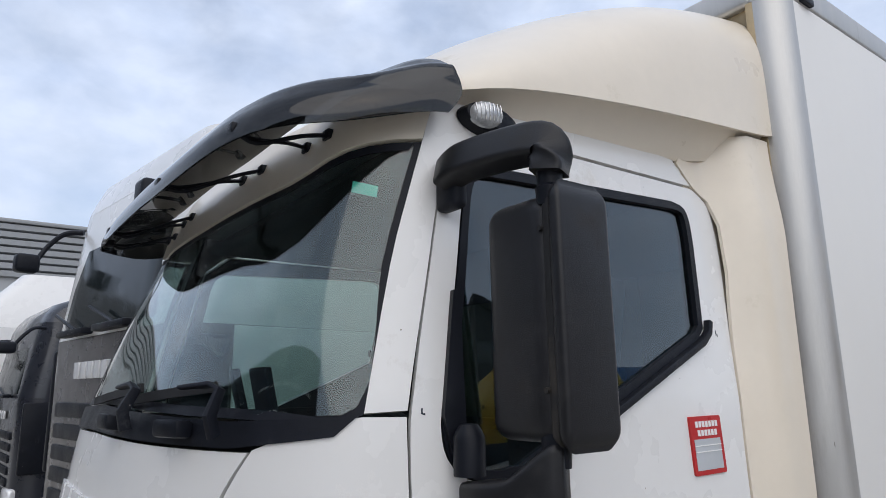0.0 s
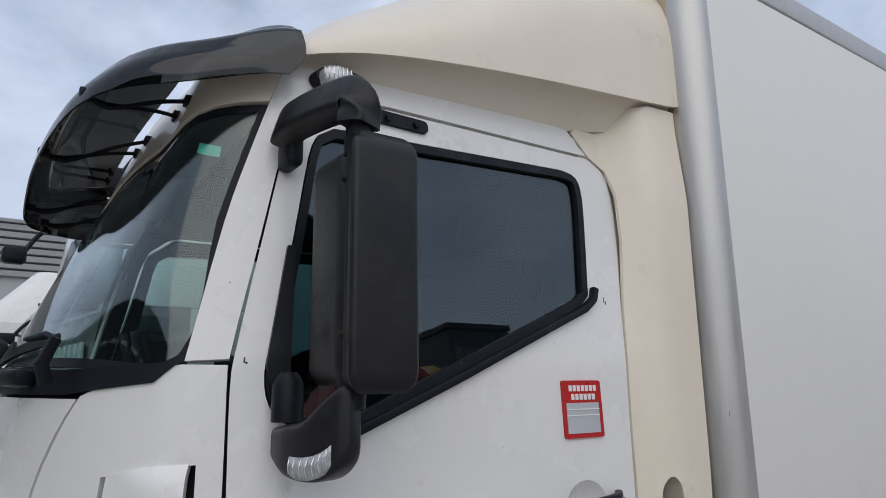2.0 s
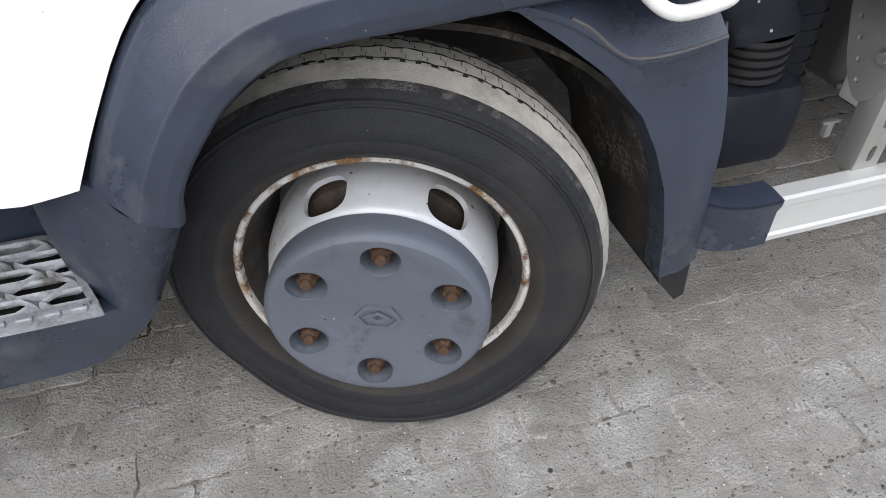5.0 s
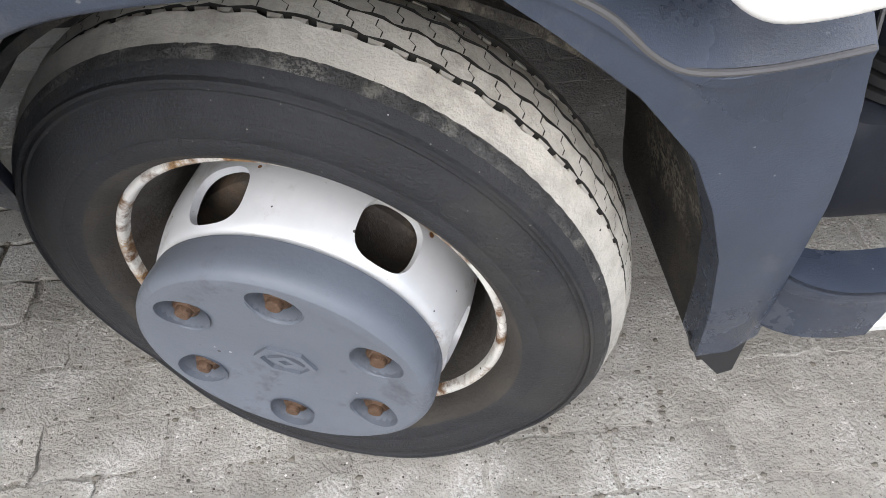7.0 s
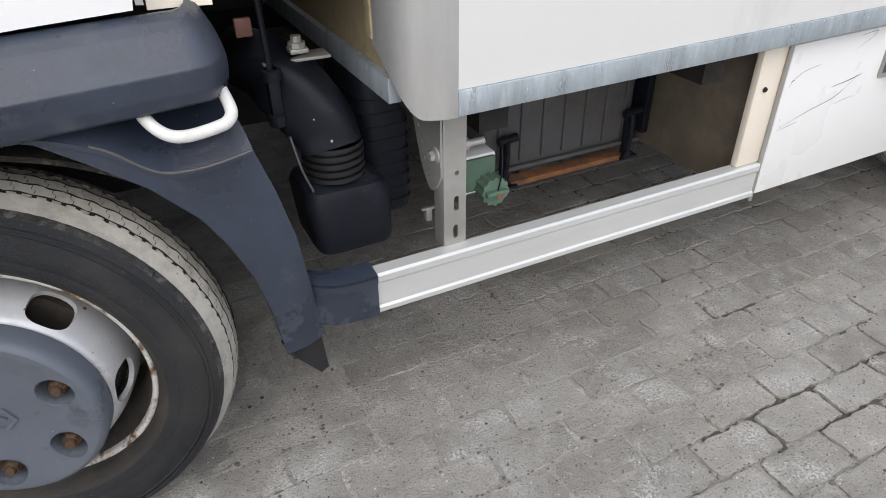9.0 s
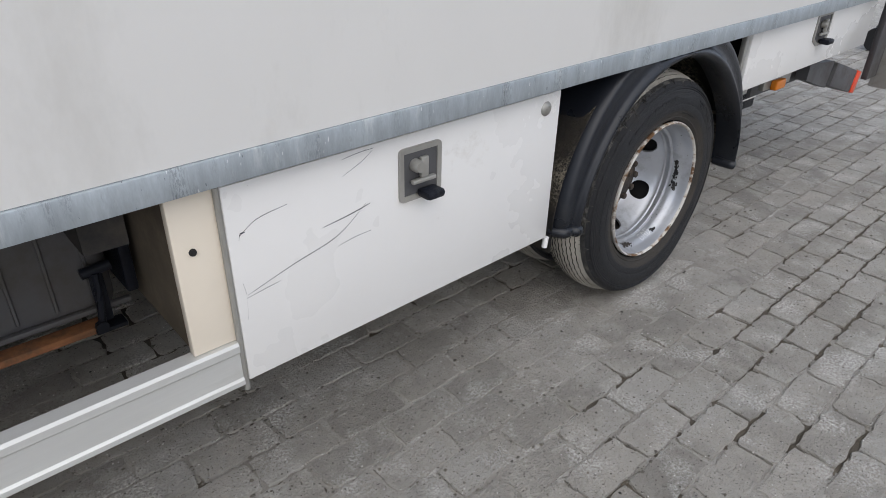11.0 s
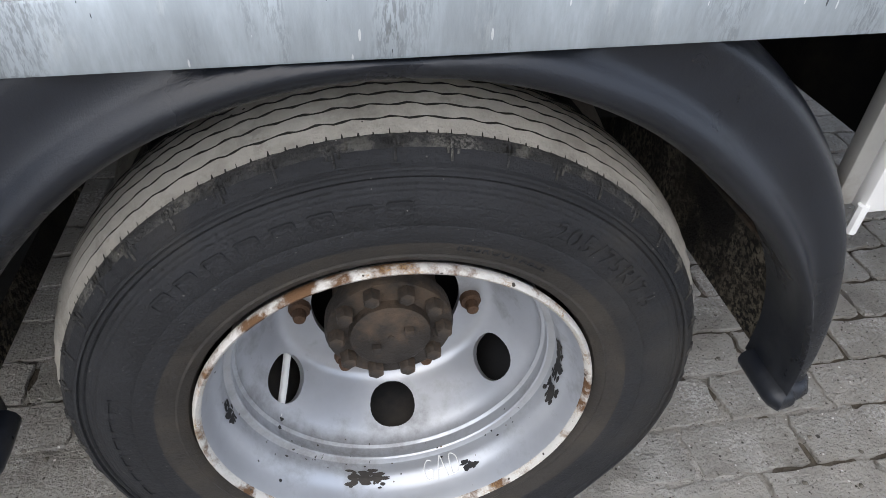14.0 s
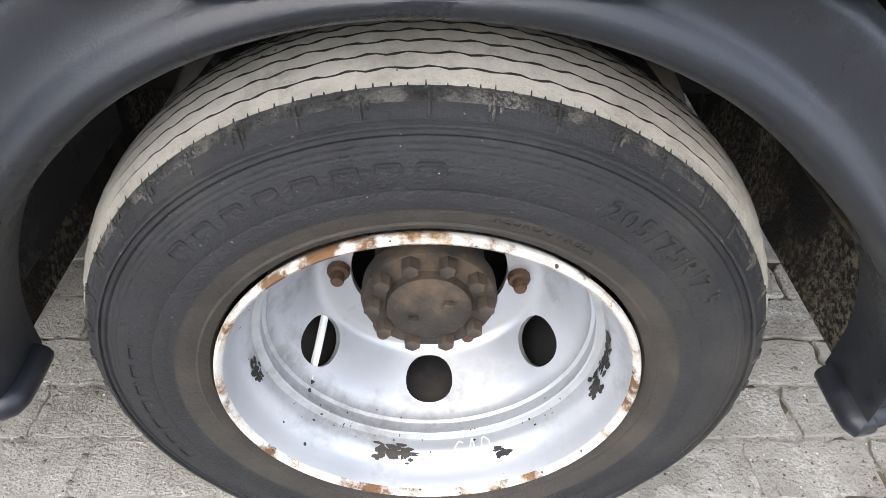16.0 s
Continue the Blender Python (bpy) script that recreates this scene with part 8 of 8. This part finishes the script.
def tractor(name, label, x, y, paint, lower, height=3.6, turn=0, tall=1.0):
    """A high cab-over tractor unit that faces -x: body, roof, screen, grille, mirrors, lamps."""
    t = thing(name, label, "truck", "parked tractor units", at=(x, y, 0), turn=turn)
    t.scale = (1, 1, tall)
    W = 1.22
    def sec(z):
        lean = curve_at(z, [(0.3, 0.0), (1.75, 0.0), (2.65, 0.14), (2.85, 0.22), (height, 0.85)])
        half = curve_at(z, [(0.3, W), (2.6, W), (2.9, W - 0.06), (height, W - 0.32)])
        return [(px, py) for px, py in rounded([(2.2, -half), (lean, -half), (lean, half), (2.2, half)], [0.02, 0.28, 0.28, 0.02], 6)]
    def loft(zs, mat_, nm, lab="", off=0.0):
        bm = bmesh.new()
        rr = [[bm.verts.new((px - off, py, z)) for px, py in sec(z)] for z in zs]
        for a, b in zip(rr, rr[1:]):
            for i in range(len(a)):
                bm.faces.new((a[i], a[(i + 1) % len(a)], b[(i + 1) % len(a)], b[i]))
        bm.faces.new(rr[0]), bm.faces.new(rr[-1])
        return part(nm, bm, mat_, t, lab)
    loft([0.35, 0.8, 1.2, 1.75], lower, "lower_front", "dark painted lower cab")
    loft([1.752, 2.2, 2.64], paint, "cab_sides")
    loft([2.642 + (height - 2.642) * k for k in (0, 0.2, 0.45, 0.7, 0.9, 1)], paint, "roof", "painted high roof")
    bm = bmesh.new()
    def scr(u, v, d):
        yy = u * (W - 0.05)
        return Vector((curve_at(v, [(1.78, 0.0), (2.62, 0.155)]) - 0.012 + 0.22 * max(0, abs(u) - 0.72) ** 2 / 0.078 + d, yy, v))
    patch(bm, rounded([(-0.97, 1.80), (0.97, 1.80), (0.95, 2.62), (-0.95, 2.62)], 0.06), scr, 0.01, step=0.12)
    part("windscreen", bm, M_GLASS_N, t, "dark reflecting windscreen")
    bm = bmesh.new()
    for k in range(6):
        add_box(bm, (-0.02, -0.85, 0.62 + 0.13 * k), (0.02, 0.85, 0.71 + 0.13 * k), 0.012)
    part("grille", bm, M_BLACK, t, "black slatted grille")
    bm = bmesh.new()
    for k in range(6):
        add_box(bm, (-0.035, -0.42 + 0.145 * k, 1.50), (-0.015, -0.31 + 0.145 * k, 1.60), 0.004)
    part("badge_bars", bm, M_CHROME, t, "chrome bars of lettering")
    for s in (-1, 1):
        part("headlight", add_box(bmesh.new(), (-0.03, s * 0.95 - 0.18, 0.55), (0.1, s * 0.95 + 0.18, 0.75), 0.04, 3), M_CHROME, t, "clear headlight")
        bm = boxed((-0.30, s * 1.36 - 0.07, 2.25), (-0.12, s * 1.36 + 0.07, 2.38), 0.03, 3)
        tube(bm, smooth_line([(0.16, s * 1.2, 2.56), (0.04, s * 1.30, 2.55), (-0.06, s * 1.36, 2.46), (-0.14, s * 1.36, 2.34)], 4), 0.02, 8)
        part("mirror", bm, M_BLACK, t, "black mirror on its arm")
        part("side_deflector", add_box(bmesh.new(), (0.03, s * 1.2 - 0.04, 0.9), (0.35, s * 1.2 + 0.04, 1.7), 0.02), M_BLACK, t)
        if paint is M_WHITE:
            d = part("door", add_box(bmesh.new(), (0.37, s * 1.225 - 0.012, 1.0), (1.62, s * 1.225 + 0.012, 1.748), 0.008), paint, t, "white lower door panel")
            part("door_handle", add_box(bmesh.new(), (1.38, s * 1.245 - 0.012, 1.60), (1.56, s * 1.245 + 0.012, 1.64), 0.008), M_BLACK, d, "black door handle")
            part("side_panel", add_box(bmesh.new(), (1.635, s * 1.225 - 0.010, 1.0), (2.19, s * 1.225 + 0.010, 1.748), 0.008), paint, t, "white panel behind the door")
        part("wheel", lathe(bmesh.new(), [(0.0, -0.10), (0.28, -0.12), (0.30, -0.15), (0.46, -0.15), (0.50, -0.10), (0.50, 0.15), (0.0, 0.15)], 36, pose(1.35, s * 1.05, 0.5, 0, 0, 0 if s < 0 else 180)), M_RUBBER, t, "black wheel")
    for k in (-1, 1):
        bm = bmesh.new()
        add_box(bm, (-0.10, k * 0.4 - 0.3, 1.76), (-0.02, k * 0.4 + 0.3, 1.80), 0.01)
        tube(bm, [(-0.06, k * 0.4, 1.8), (-0.06, k * 0.4 + 0.5, 1.92)], 0.012, 6)
        part("wiper", bm, M_BLACK, t)
    bm = boxed((-0.06, -1.15, 0.30), (0.2, 1.15, 0.52), 0.04)
    part("bumper", bm, M_BLACK, t, "black bumper")
    part("trailer_body", boxed((2.3, -1.22, 1.1), (7.0, 1.22, height - 0.1), 0.03), paint, t)
    return t


tractor("tractor_unit", "white high-roof tractor unit with a dark brown front", -0.89, 3.98, M_WHITE, M_BROWN, 3.12, 8.0, 1.19)
tractor("tractor_unit", "dark navy tractor unit parked in the row", -1.15, 8.5, M_NAVY, M_NAVY, 3.15, 4.0, 0.93)
tractor("tractor_unit", "white tractor unit parked in the row", -1.75, 12.6, M_WHITE, M_NAVY, 3.55, 0, 1.02)


def hall():
    h = thing("warehouse", "grey corrugated warehouse behind the parked trucks", "building", at=(-10, 34, 0))
    bm = bmesh.new()
    add_box(bm, (-30, 0.1, 0), (60, 12, 8.9))
    part("wall", bm, M_CLAD2, h, "light grey lower wall")
    bm = bmesh.new()
    for k in range(7):
        z = 6.72 + 0.36 * k
        vs = [bm.verts.new(p) for p in ((-30, 0.08, z), (60, 0.08, z), (60, -0.14, z + 0.06), (-30, -0.14, z + 0.06), (-30, -0.14, z + 0.30), (60, -0.14, z + 0.30), (60, 0.08, z + 0.36), (-30, 0.08, z + 0.36))]
        bm.faces.new(vs[:4]), bm.faces.new((vs[3], vs[2], vs[5], vs[4])), bm.faces.new(vs[4:])
    part("cladding", bm, M_CLAD, h, "dark grey horizontal ribbed cladding")
    part("roof_edge", boxed((-30.1, -0.25, 9.24), (60.1, 12, 9.42), 0.03), M_CLAD, h)
    return h


hall()

# what the side window mirrors: a dark block far across the yard
def office_block():
    h = thing("office_block", "dark tall block with rows of windows across the yard", "building", at=(48, -60, 0))
    part("wall", boxed((-8, -10, 0), (8, 0, 20.5), 0.05), mat("dark_facade", (0.05, 0.053, 0.058), 0.7, var=0.1, var_scale=0.3), h, "dark grey facade")
    part("low_wing", boxed((-30, -8, 0), (40, 0.5, 14.5), 0.05), mat("grey_facade", (0.16, 0.16, 0.16), 0.7, var=0.1, var_scale=0.3), h, "lower grey wing")
    for r in range(6):
        for c in range(6):
            part("window", boxed((-7.2 + 2.5 * c, -0.02, 1.6 + 3.0 * r), (-5.6 + 2.5 * c, 0.56, 3.4 + 3.0 * r), 0.02), M_GLASS_N, h)


office_block()


def loading_hall():
    h = thing("loading_hall", "dark open loading hall with rows of strip lights across the yard", "building", at=(-17, 6, 0))
    M_HALL = mat("dark_hall", (0.045, 0.047, 0.05), 0.7, var=0.15, var_scale=0.3)
    part("wall", boxed((-8, -16, 0), (0, 24, 8.2), 0.05), M_HALL, h, "dark hall front")
    for z, shift in ((5.4, 0.0), (6.5, 0.9)):
        for k in range(16):
            part("strip_light", boxed((0.0, -15 + shift + 2.4 * k, z), (0.06, -13.4 + shift + 2.4 * k, z + 0.14), 0.01), M_LABEL, h, "white strip light")


loading_hall()
def office_block():
    h = thing("office_block", "dark office block with rows of windows beyond the yard", "building", at=(26.0, -37, 0))
    M_OFFICE = mat("dark_facade", (0.05, 0.052, 0.055), 0.6, var=0.15, var_scale=0.4)
    M_PANE = mat("office_window", (0.16, 0.17, 0.17), 0.15, var=0.3, var_scale=0.5)
    part("wall", boxed((-2.6, -4, 0), (2.6, 4, 12.2), 0.05), M_OFFICE, h, "dark clad wall")
    part("roof", boxed((-2.75, -4.15, 12.2), (2.75, 4.15, 12.6), 0.05), M_OFFICE, h, "flat roof with a parapet")
    pane = None
    for i in range(5):
        for k in range(4):
            at = Matrix.Translation((-2.0 + 1.0 * i, 4.0, 1.8 + 2.6 * k))
            if pane is None:
                pane = part("window", boxed((-0.34, -0.03, 0), (0.34, 0.05, 1.3), 0.02), M_PANE, h, "dull window pane", 38, at)
            else:
                ob = new("window", pane.data)
                ob.parent = h
                ob.matrix_local = at


office_block()
M_TRED = mat("red_truck_paint", (0.36, 0.035, 0.03), 0.35, var=0.06, coat=0.4)
M_TYEL = mat("yellow_truck_paint", (0.60, 0.42, 0.05), 0.35, var=0.06, coat=0.4)
M_TBLU = mat("blue_truck_paint", (0.05, 0.16, 0.36), 0.35, var=0.06, coat=0.4)
for lab, x, y, paint, tall in (("red tractor unit across the yard", 5.0, -9.6, M_TRED, 1.2), ("yellow tractor unit across the yard", 10.0, -8.4, M_TYEL, 1.3), ("blue tractor unit across the yard", 14.2, -9.6, M_TBLU, 1.25)):
    tractor("tractor_unit", lab, x, y, paint, M_NAVY, 3.4, -90, tall)
crumbs()
paving()
